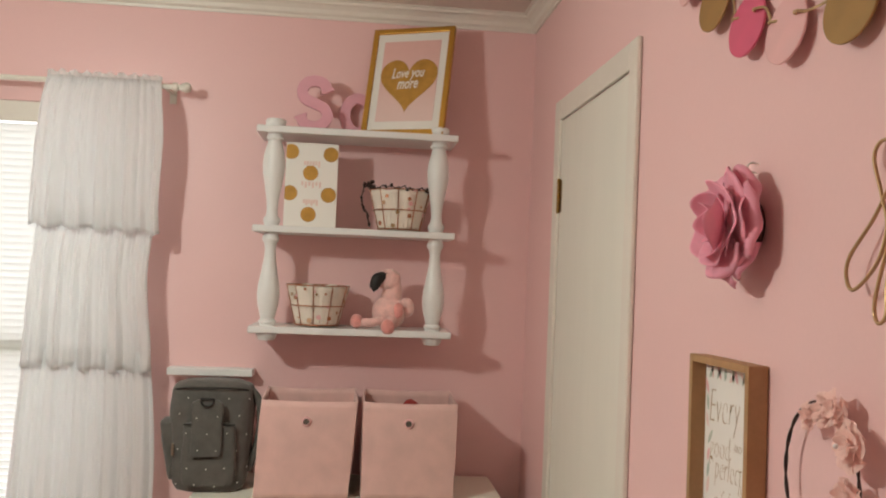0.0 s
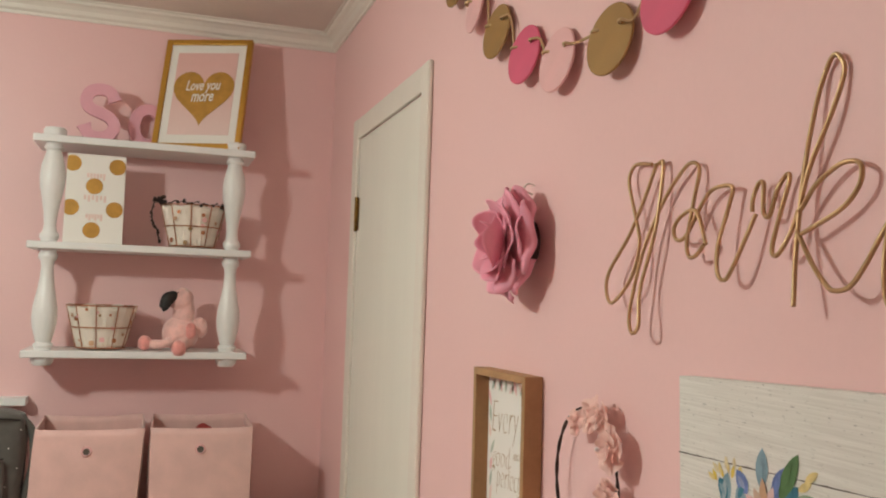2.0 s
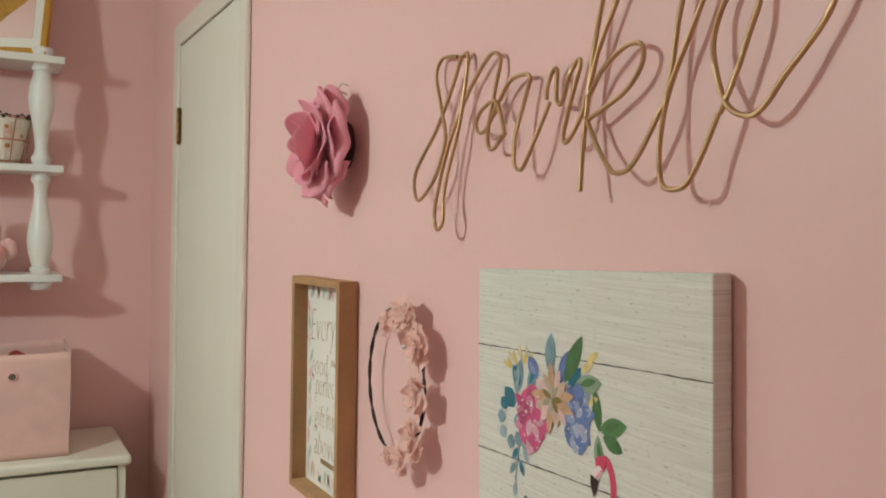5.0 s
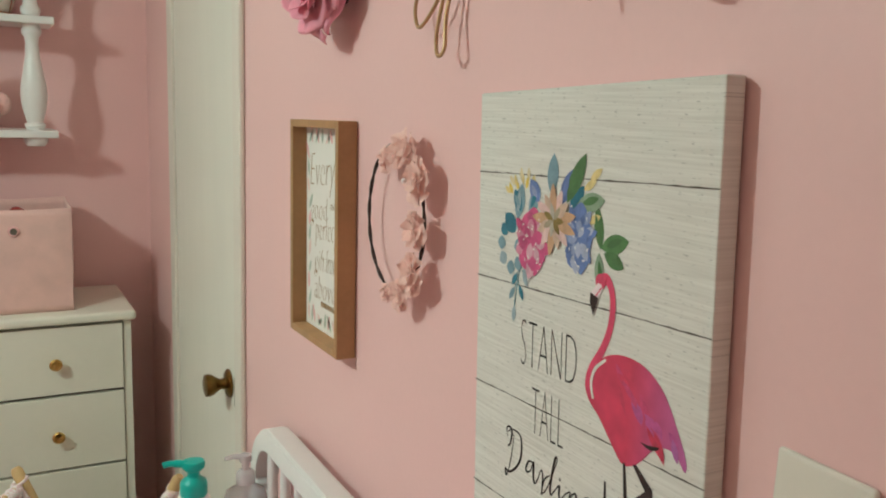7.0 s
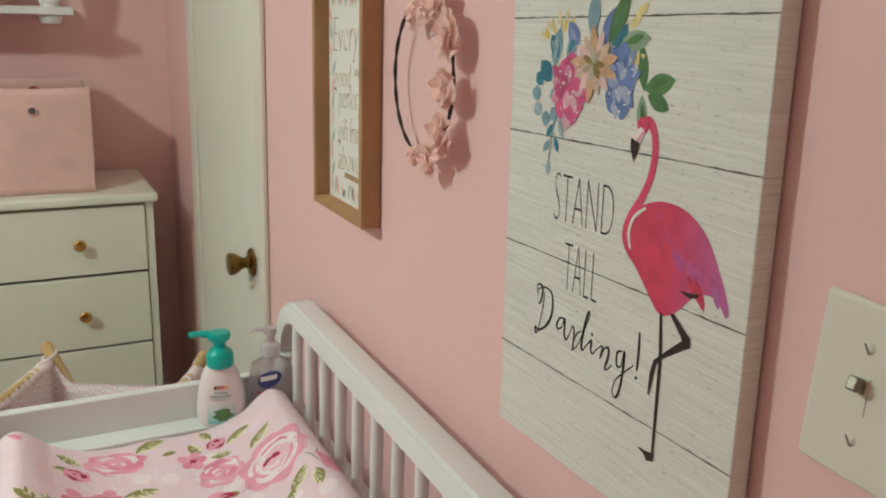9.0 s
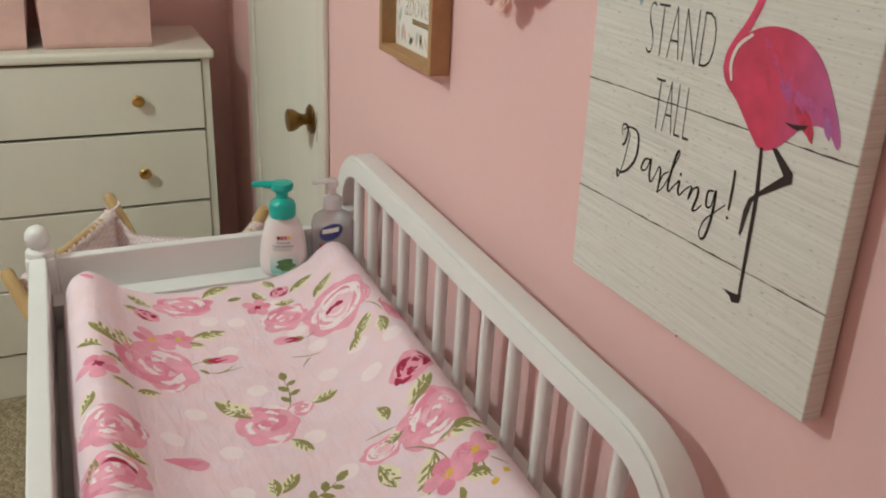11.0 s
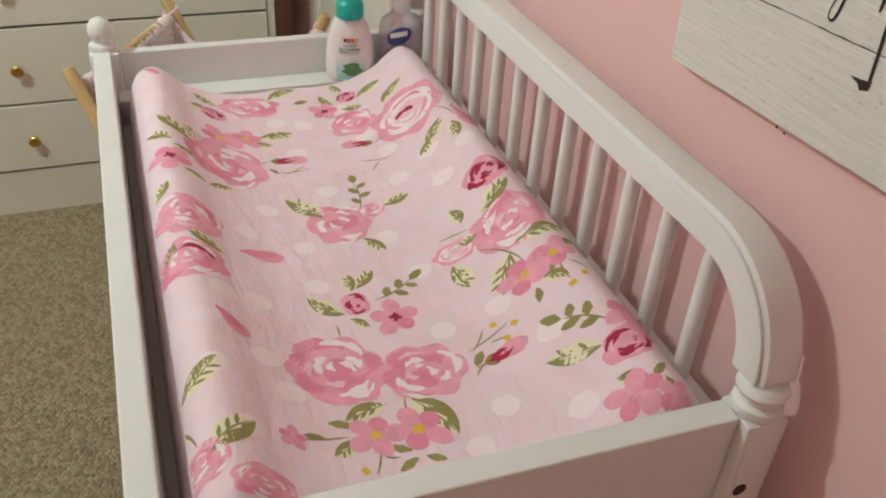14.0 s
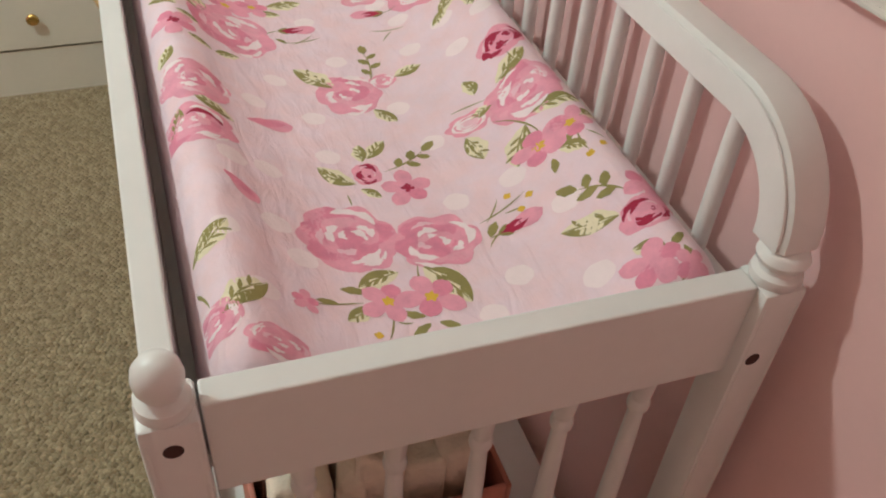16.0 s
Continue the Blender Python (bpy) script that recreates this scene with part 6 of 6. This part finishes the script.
# leaves as (start x, start y, heading, length): pale, with one dark torn half
LEAVES_A = [(-0.308, -1.775, 117, 0.065), (-0.230, -1.772, 18, 0.034), (-0.273, -1.833, -63, 0.034), (-0.330, -1.965, 150, 0.043), (-0.307, -1.925, 51, 0.037), (-0.313, -1.929, 93, 0.029), (-0.327, -1.975, -37, 0.023), (-0.156, -1.902, 172, 0.024), (-0.165, -1.871, 78, 0.030), (-0.133, -1.956, -20, 0.050), (-0.105, -2.002, 31, 0.030), (-0.142, -1.878, 30, 0.044), (-0.195, -1.929, -73, 0.041), (-0.143, -1.963, -132, 0.050), (-0.133, -2.025, -40, 0.026), (-0.146, -2.048, 60, 0.018), (-0.117, -2.016, -140, 0.016), (-0.127, -2.141, 140, 0.046)]
LEAVES_B = [(-0.116, -2.202, 115, 0.026), (-0.112, -2.205, 40, 0.021), (-0.103, -2.208, -86, 0.019), (-0.115, -2.233, 28, 0.015), (-0.326, -2.103, -168, 0.043), (-0.301, -2.103, -53, 0.059), (-0.363, -2.127, 151, 0.022), (-0.362, -2.143, -139, 0.031), (-0.338, -2.153, -39, 0.021), (-0.317, -2.173, -154, 0.021), (-0.309, -2.173, -32, 0.018), (-0.392, -2.140, 175, 0.018), (-0.225, -2.082, 62, 0.020), (-0.505, -2.103, 30, 0.046)]
LEAVES_C = [(-0.490, -2.178, 49, 0.050), (-0.502, -1.919, 62, 0.034), (-0.438, -1.887, 150, 0.038), (-0.443, -1.634, 127, 0.054), (-0.437, -1.629, 106, 0.040), (-0.468, -1.658, 126, 0.036), (-0.469, -1.672, -12, 0.024), (-0.439, -1.736, 152, 0.024), (-0.408, -1.721, -158, 0.030), (-0.348, -1.558, 4, 0.046), (-0.369, -1.580, 7, 0.034), (-0.352, -1.648, -32, 0.016), (-0.317, -1.453, 34, 0.048), (-0.394, -1.475, 150, 0.034), (-0.403, -1.500, 166, 0.030), (-0.415, -1.473, 5, 0.016)]
LEAVES_D = [(-0.224, -1.484, 134, 0.030), (-0.260, -1.468, 179, 0.021), (-0.206, -1.460, 122, 0.028), (-0.188, -1.488, 30, 0.040), (-0.162, -1.537, 44, 0.040), (-0.216, -1.504, -9, 0.030), (-0.138, -1.688, -130, 0.028), (-0.146, -1.698, 49, 0.038), (-0.113, -1.692, -95, 0.034), (-0.500, -1.791, 62, 0.032)]
for i, (x0, y0, deg, ln) in enumerate(LEAVES_A + LEAVES_B + LEAVES_C + LEAVES_D):
    ln = min(ln, 0.058) * 1.05
    ang, w = radians(deg), ln * rnd.uniform(0.44, 0.56)
    bm, bend = bmesh.new(), rnd.uniform(-0.3, 0.3)
    if ln < 0.024:
        blade(bm, x0, y0, ln, w * 0.85, ang, 2, 4, bend)
    else:
        blade(bm, x0, y0, ln, w, ang, 2, 5, bend)
        side = 1 if (i * 5) % 7 < 4 else -1
        half_leaf(bm, x0, y0, ln, w * 1.02, ang, 3, 4, bend, side)
        blade(bm, x0, y0, ln, ln * 0.04, ang, 4, 4, bend)
        for k in range(3):
            u = 0.25 + 0.2 * k
            blade(bm, x0 + ln * u * math.cos(ang + bend * u), y0 + ln * u * math.sin(ang + bend * u), ln * 0.27, ln * 0.075, ang - side * 0.6, 4, 4)
    part("printed_leaf", bm, MATS, pad)
# sprigs of round leaves
for x, y, deg, ln in ((-0.262, -1.777, 67, 0.075), (-0.296, -1.952, 14, 0.060), (-0.109, -2.127, 112, 0.055)):
    bm, a = bmesh.new(), radians(deg)
    blade(bm, x, y, ln, 0.0020, a, 3, 4, 0.25)
    for u, side, k in ((0.30, 1, 1.0), (0.50, -1, 1.0), (0.62, 1, 1.1), (0.80, -1, 0.9), (0.97, 0.15, 1.2)):
        h = a + 0.25 * u
        blade(bm, x + ln * u * math.cos(h), y + ln * u * math.sin(h), 0.017 * k, 0.0095 * k, h + 0.85 * side, 4, 4)
    part("printed_sprig", bm, MATS, pad)
# thin curved stems, some ending in yellow berries
for x, y, deg, ln, bend in ((-0.368, -2.139, -177, 0.050, 0.1), (-0.305, -2.097, -112, 0.036, 0.3), (-0.228, -2.060, 12, 0.056, 0.1), (-0.222, -2.062, 40, 0.034, 0.2), (-0.202, -2.059, -10, 0.016, 0.1), (-0.227, -2.084, 9, 0.016, 0.0), (-0.347, -2.157, -100, 0.030, -0.2), (-0.345, -2.165, -30, 0.014, 0.3), (-0.498, -2.164, 98, 0.046, 0.2), (-0.165, -1.927, -40, 0.075, -0.5), (-0.107, -2.025, -60, 0.024, 0.2), (-0.113, -2.019, -110, 0.034, 0.3), (-0.159, -1.890, 149, 0.039, 0.3), (-0.346, -1.656, -14, 0.053, 0.3), (-0.333, -1.662, 14, 0.034, 0.3), (-0.117, -1.641, -50, 0.044, -0.4), (-0.104, -1.659, 40, 0.02, 0.3), (-0.119, -1.848, -95, 0.020, 0.2), (-0.186, -1.671, 175, 0.046, -0.3), (-0.203, -1.670, 215, 0.024, 0.2), (-0.343, -2.000, 85, 0.019, 0.1)):
    part("printed_stem", blade(bmesh.new(), x, y, ln, 0.0019, radians(deg), 4, 0, bend), LEAFG, pad)
for i, (x, y) in enumerate(((-0.191, -2.038), (-0.173, -2.050), (-0.186, -2.063), (-0.366, -2.179), (-0.116, -2.057), (-0.100, -2.051))):
    part("printed_berry", blob(bmesh.new(), x, y, 0.0038, 5, 0, i, 4, 0.12), YELLOW, pad)
DOTS = [(-0.217, -1.505), (-0.280, -1.531), (-0.318, -1.517), (-0.205, -1.596), (-0.289, -1.716), (-0.373, -1.757), (-0.345, -1.838), (-0.196, -1.727), (-0.245, -1.838), (-0.111, -1.741), (-0.152, -1.775), (-0.407, -1.817), (-0.229, -1.916), (-0.347, -1.915), (-0.450, -1.960), (-0.417, -1.955), (-0.474, -2.077), (-0.425, -2.044), (-0.410, -2.086), (-0.238, -2.019), (-0.177, -2.017), (-0.151, -2.086), (-0.220, -2.141), (-0.162, -2.181), (-0.259, -2.178), (-0.455, -2.151), (-0.306, -1.608), (-0.189, -1.652), (-0.149, -1.707), (-0.084, -1.942)]
for i, (x, y) in enumerate(DOTS):
    part("printed_dot", blob(bmesh.new(), x, y, 0.0135, 0, 0, i, 5, 0.03, 0.95), DOTW, pad)

# ---- bottles between the far rail and the pad ----
foam = thing("pump_bottle", (-0.174, -1.3975, 0.7922), "white foaming sanitizer bottle with a teal pump", "bottle", rot=(0, 0, -12))
def oval(prof, a, b, seg=32):
    bm = lathe(bmesh.new(), prof, seg)
    for v in bm.verts:
        v.co.x *= a
        v.co.y *= b
    return bm
part("bottle", oval([(0.001, 0), (0.032, 0), (0.0365, 0.004), (0.0390, 0.02), (0.0385, 0.045), (0.0355, 0.075), (0.0300, 0.103), (0.0245, 0.119), (0.0205, 0.124), (0.0165, 0.13), (0.001, 0.13)], 1.0, 0.66), BOTTLE, foam, smooth=True)
def lab(u, v, lift=0.0, z0=0.012, z1=0.092, s0=-0.85, s1=0.85):
    z = z0 + (z1 - z0) * v
    r = np.interp(z, [0, 0.004, 0.02, 0.045, 0.075, 0.103], [0.032, 0.0365, 0.0390, 0.0385, 0.0355, 0.0300]) + 0.0006 + lift
    a = -math.pi / 2 + s0 + (s1 - s0) * u
    return Vector((r * math.cos(a), (r * 0.66 + lift) * math.sin(a) - 0.0003, z))
part("label_fade", sheet(bmesh.new(), lambda u, v: lab(u, v, 0.0, 0.008, 0.062, -0.62, 0.62), 14, 6), gradient("aqua_label_print", srgb(132, 206, 196), srgb(238, 230, 227), 2, 0.006, 0.056, 0.4), foam, "label fading from aqua to white")
for k, m in enumerate((REDC, GOLDCARD, HOT, YELLOW)):
    part("logo_shape", sheet(bmesh.new(), lambda u, v: lab(u, v, 0.0004, 0.083, 0.090, -0.32 + 0.17 * k, -0.18 + 0.17 * k), 3, 2), m, foam)
part("logo_shape", sheet(bmesh.new(), lambda u, v: lab(u, v, 0.0006, 0.016, 0.043, 0.02 - 0.34 * math.sin(0.5 + 2.3 * v) + 0.08 * math.sin(14 * v), 0.06 + 0.36 * math.sin(0.4 + 2.4 * v) - 0.07 * math.sin(12 * v)), 8, 14), GREENP, foam)
for words, z, w, h in (("foaming", 0.0765, 0.020, 0.0048), ("hand sanitizer", 0.0700, 0.034, 0.0046)):
    lettering("lettering", words, w, h, lambda p, q, t, z=z: lab(0, 0, 0.0006 + t, z + q, z + q + 0.001, (p - 0.001) / 0.036, 0.9), 0.0003, TEALP, foam)
for z in (0.0635, 0.0600):
    part("small_line", sheet(bmesh.new(), lambda u, v: lab(u, v, 0.0005, z, z + 0.0013, -0.5, 0.35), 8, 1), GREYINK, foam)
part("collar", oval([(0.001, 0.124), (0.0205, 0.124), (0.0215, 0.128), (0.0215, 0.147), (0.0195, 0.154), (0.013, 0.160), (0.010, 0.163), (0.0095, 0.172), (0.0125, 0.176), (0.001, 0.177)], 1, 1), TEAL, foam, smooth=True)
bm = oval([(0.001, 0.176), (0.0135, 0.176), (0.0175, 0.181), (0.0185, 0.190), (0.0165, 0.1945), (0.001, 0.196)], 1, 0.9)
tube(bm, smooth_path([(-0.004, 0, 0.188), (-0.02, 0, 0.190), (-0.036, 0, 0.1915), (-0.046, 0, 0.189)], 5), [0.0075] * 8 + [0.006] * 7 + [0.0045], 12)
part("pump_head", bm, TEAL, foam, smooth=True)

foam.scale = (1, 1, 0.81)
gelb = thing("pump_bottle", (-0.090, -1.396, 0.7922), "clear plastic gel pump bottle with a navy oval label", "bottle", rot=(0, 0, -10))
part("bottle", oval([(0.001, 0), (0.030, 0), (0.033, 0.004), (0.034, 0.03), (0.034, 0.088), (0.030, 0.104), (0.016, 0.114), (0.012, 0.117), (0.012, 0.124), (0.001, 0.124)], 1.05, 0.66), GEL, gelb, smooth=True)
def lab2(u, v):
    a = 2 * math.pi * u
    ang = -math.pi / 2 - 0.15 + 0.55 * v * math.cos(a)
    z = 0.078 + 0.016 * v * math.sin(a) + 0.006 * math.cos(a) * v
    return Vector((0.0352 * 1.05 * math.cos(ang), 0.0354 * 0.66 * math.sin(ang) - 0.0004, z))
part("oval_label", sheet(bmesh.new(), lab2, 24, 3, 0, True), NAVY, gelb, "navy oval label with pale letters")
part("label_bars", sheet(bmesh.new(), lambda u, v: Vector((0.0354 * 1.05 * math.cos(-math.pi / 2 - 0.55 + 0.75 * u), 0.0358 * 0.66 * math.sin(-math.pi / 2 - 0.55 + 0.75 * u) - 0.0008, 0.074 + 0.009 * v + 0.006 * u)), 8, 1), PAPER, gelb)
part("red_mark", sheet(bmesh.new(), lambda u, v: Vector((0.0354 * 1.05 * math.cos(-math.pi / 2 - 0.7 + 0.3 * u), 0.0358 * 0.66 * math.sin(-math.pi / 2 - 0.7 + 0.3 * u) - 0.0008, 0.046 + 0.007 * v)), 4, 1), CRIMSON, gelb)
part("collar", oval([(0.001, 0.118), (0.0155, 0.118), (0.0155, 0.136), (0.012, 0.141), (0.0065, 0.143), (0.0062, 0.158), (0.001, 0.159)], 1, 1), CLEAR, gelb, smooth=True)
bm = oval([(0.001, 0.158), (0.009, 0.158), (0.0105, 0.163), (0.0095, 0.172), (0.001, 0.174)], 1, 1)
tube(bm, [(0, 0, 0.168), (-0.02, 0, 0.17), (-0.033, 0, 0.166)], [0.006, 0.005, 0.0035], 10)
part("pump_head", bm, CLEAR, gelb, smooth=True)
part("dip_tube", tube(bmesh.new(), [(0, 0, 0.118), (0.004, 0, 0.008)], 0.002, 8), BOTTLE, gelb)
gelb.scale = (1, 1, 0.89)

# ---- folding hamper between table and dresser ----
A, B, C, D = Vector((-0.409, -0.776, 0.692)), Vector((-0.594, -1.10, 0.692)), Vector((-0.124, -0.973, 0.715)), Vector((-0.335, -1.297, 0.715))
hamper = thing("laundry_hamper", (0, 0, 0), "folding wooden hamper with a pink gingham cloth bag", "hamper")
ground = lambda p: Vector((p.x, p.y, 0.012))
for t0, b0 in ((B, D), (D, B), (A, C), (C, A)):
    d = (t0 - ground(b0)).normalized()
    off = (B - A).normalized() * (0.012 if t0 in (B, C) else -0.012)
    a, e = ground(b0) + off, t0 + off + d * 0.035
    bm = tube(bmesh.new(), [a, a.lerp(e, 0.5), e - d * 0.008, e], [0.0125, 0.0125, 0.0125, 0.008], 10)
    part("leg", bm, PALEWOOD, hamper, smooth=True)
for p, q in ((A, B), (C, D)):
    part("top_bar", tube(bmesh.new(), [p + Vector((0, 0, -0.006)), q + Vector((0, 0, -0.006))], 0.009, 10), PALEWOOD, hamper, smooth=True)
    sleeve = [p.lerp(q, 0.03 + 0.94 * i / 48) + Vector((0, 0, -0.008 - 0.006 * math.sin(math.pi * i / 48))) for i in range(49)]
    part("bar_sleeve", tube(bmesh.new(), sleeve, [0.0135 + 0.0022 * math.sin(2.4 * i) + 0.001 * math.sin(5.1 * i) for i in range(49)], 12), GINGHAM, hamper, "gathered cloth sleeve round the bar", True)
    part("tie_loop", tube(bmesh.new(), [p + Vector((0.015 * math.cos(a), 0.015 * math.sin(a), 0.006 + 0.008 * math.cos(a))) for a in [2 * math.pi * i / 20 for i in range(20)]], 0.0032, 8, True), GINGHAM, hamper, smooth=True)
def bag_wall(u, v):
    k = u * 4
    s, f = int(k) % 4, k - int(k)
    cs = (A, B, D, C)
    p = cs[s].lerp(cs[(s + 1) % 4], f)
    mid = (A + B + C + D) / 4
    sag = 0.058 * min(1, 2.4 * math.sin(math.pi * f)) ** 0.7 if s in (1, 3) else 0.010 * math.sin(math.pi * f)
    q = p.lerp(mid, 0.04 + 0.12 * v + 0.5 * sag)
    z = p.z + 0.002 - sag * (1 - v) - 0.44 * v
    return Vector((q.x, q.y, z)) + noise.noise_vector(Vector((q.x * 12, q.y * 12, z * 8))) * 0.006 * v
thicken(part("cloth_bag", sheet(bmesh.new(), bag_wall, 64, 16, closed_u=True), GINGHAM, hamper, "pale pink gingham bag", True), 0.002)
def band(u, v):
    p = bag_wall(u, 0.0)
    mid = (A + B + C + D) / 4
    o = Vector((p.x - mid.x, p.y - mid.y, 0)).normalized()
    return p + o * 0.004 + Vector((0, 0, 0.004 - 0.035 * v))
part("hem", sheet(bmesh.new(), band, 64, 3, closed_u=True), GINGHAM, hamper, smooth=True)

# ---- on the lower shelf of the changing table ----
tray = thing("diaper_bin", (-0.362, -2.07, 0.1405), "tall pink open bin on the lower shelf of the table", "bin")
bm = bmesh.new()
box(bm, -0.13, 0.13, -0.15, 0.15, 0, 0.006)
for a in ((-0.13, -0.124, -0.15, 0.15), (0.124, 0.13, -0.15, 0.15), (-0.124, 0.124, -0.15, -0.144), (-0.124, 0.124, 0.144, 0.15)):
    box(bm, *a, 0.006, 0.42)
soften(part("bin_body", bm, TRAYP, tray), 0.002)
rnd = random.Random(9)
for i, (x, y, w, d, h) in enumerate(((-0.062, -0.06, 0.05, 0.12, 0.20), (0.045, -0.065, 0.07, 0.11, 0.215), (-0.06, 0.075, 0.05, 0.1, 0.2), (0.045, 0.07, 0.07, 0.1, 0.205))):
    ob = thing("diaper_stack", (-0.362 + x, -2.07 + y, 0.147), "stack of folded white diapers standing in a pink bin", "diapers", "diapers in the bin")
    for k in range(3):
        bm = boxed(-w + 2 * w * k / 3 - 0.001, -w + 2 * w * (k + 1) / 3 + 0.001, -d / 2, d / 2, 0, (h + 0.25) * rnd.uniform(0.95, 1.0), bevel=0.0145, seg=4)
        bmesh.ops.subdivide_edges(bm, edges=bm.edges, cuts=3, use_grid_fill=True)
        for v in bm.verts:
            v.co += noise.noise_vector(v.co * 24 + Vector((i, k, 0))) * 0.012
            v.co.z = max(v.co.z, 0)
        part("diaper", bm, DIAPER, ob, smooth=True)

# ---- carpet pile where the floor is seen ----
rng = np.random.default_rng(4)
sx, sy = 0.0105, 0.0078
gx, gy = np.meshgrid(np.arange(-1.32, -0.47, sx), np.arange(-2.42, -0.372, sy), indexing='ij')
cx = (gx + sx * 0.5 * (np.arange(gx.shape[1]) % 2)[None, :]).ravel()
cy = gy.ravel()
n = len(cx)
cx, cy = cx + rng.normal(0, 0.0014, n), cy + rng.normal(0, 0.0011, n)
rad, hgt, ang = rng.uniform(0.0042, 0.0062, n), rng.uniform(0.003, 0.0052, n), rng.uniform(0, 6.28, n)
long_axis = rng.uniform(1.0, 1.5, n)
th = np.arange(6) * math.pi / 3
def ring_pts(k, hz):
    px, py = rad[:, None] * k * long_axis[:, None] * np.cos(th), rad[:, None] * k * np.sin(th)
    c, s = np.cos(ang)[:, None], np.sin(ang)[:, None]
    return np.stack([cx[:, None] + px * c - py * s, cy[:, None] + px * s + py * c, np.repeat((hgt * hz)[:, None], 6, 1)], -1)
tip = np.stack([cx, cy, hgt], -1)[:, None, :]
co = np.concatenate([ring_pts(1.0, 0.0), ring_pts(0.82, 0.72), tip], 1).reshape(-1, 3)
base = (np.arange(n) * 13)[:, None, None]
k6 = np.arange(6)
quads = np.stack([k6, (k6 + 1) % 6, (k6 + 1) % 6 + 6, k6 + 6], -1)[None] + base
tris = np.stack([k6 + 6, (k6 + 1) % 6 + 6, np.full(6, 12)], -1)[None] + base
me = bpy.data.meshes.new("carpet_loops")
me.vertices.add(len(co))
me.vertices.foreach_set("co", co.ravel())
ql, tl = quads.reshape(-1), tris.reshape(-1)
me.loops.add(len(ql) + len(tl))
me.loops.foreach_set("vertex_index", np.concatenate([ql, tl]).astype(np.int32))
me.polygons.add(n * 12)
starts = np.concatenate([np.arange(n * 6) * 4, len(ql) + np.arange(n * 6) * 3]).astype(np.int32)
me.polygons.foreach_set("loop_start", starts)
me.polygons.foreach_set("use_smooth", np.ones(n * 12, dtype=bool))
me.update(calc_edges=True)
me.validate()


def loop_material():
    m = mat("beige_carpet_loop", srgb(160, 140, 106), 0.95, 0.12, 12, 0.5, 900, sheen=0.2)
    nd, l = m.node_tree.nodes, m.node_tree.links
    geo, rp = nd.new("ShaderNodeNewGeometry"), nd.new("ShaderNodeValToRGB")
    rp.color_ramp.elements[0].color, rp.color_ramp.elements[1].color = srgb(144, 128, 98), srgb(182, 166, 134)
    l.new(geo.outputs["Random Per Island"], rp.inputs[0])
    l.new(rp.outputs[0], nd["Principled BSDF"].inputs["Base Color"])
    return m


me.materials.append(loop_material())
tagged(new("carpet_loops", me), "beige berber carpet loops covering the floor", "carpet", kind="stuff")
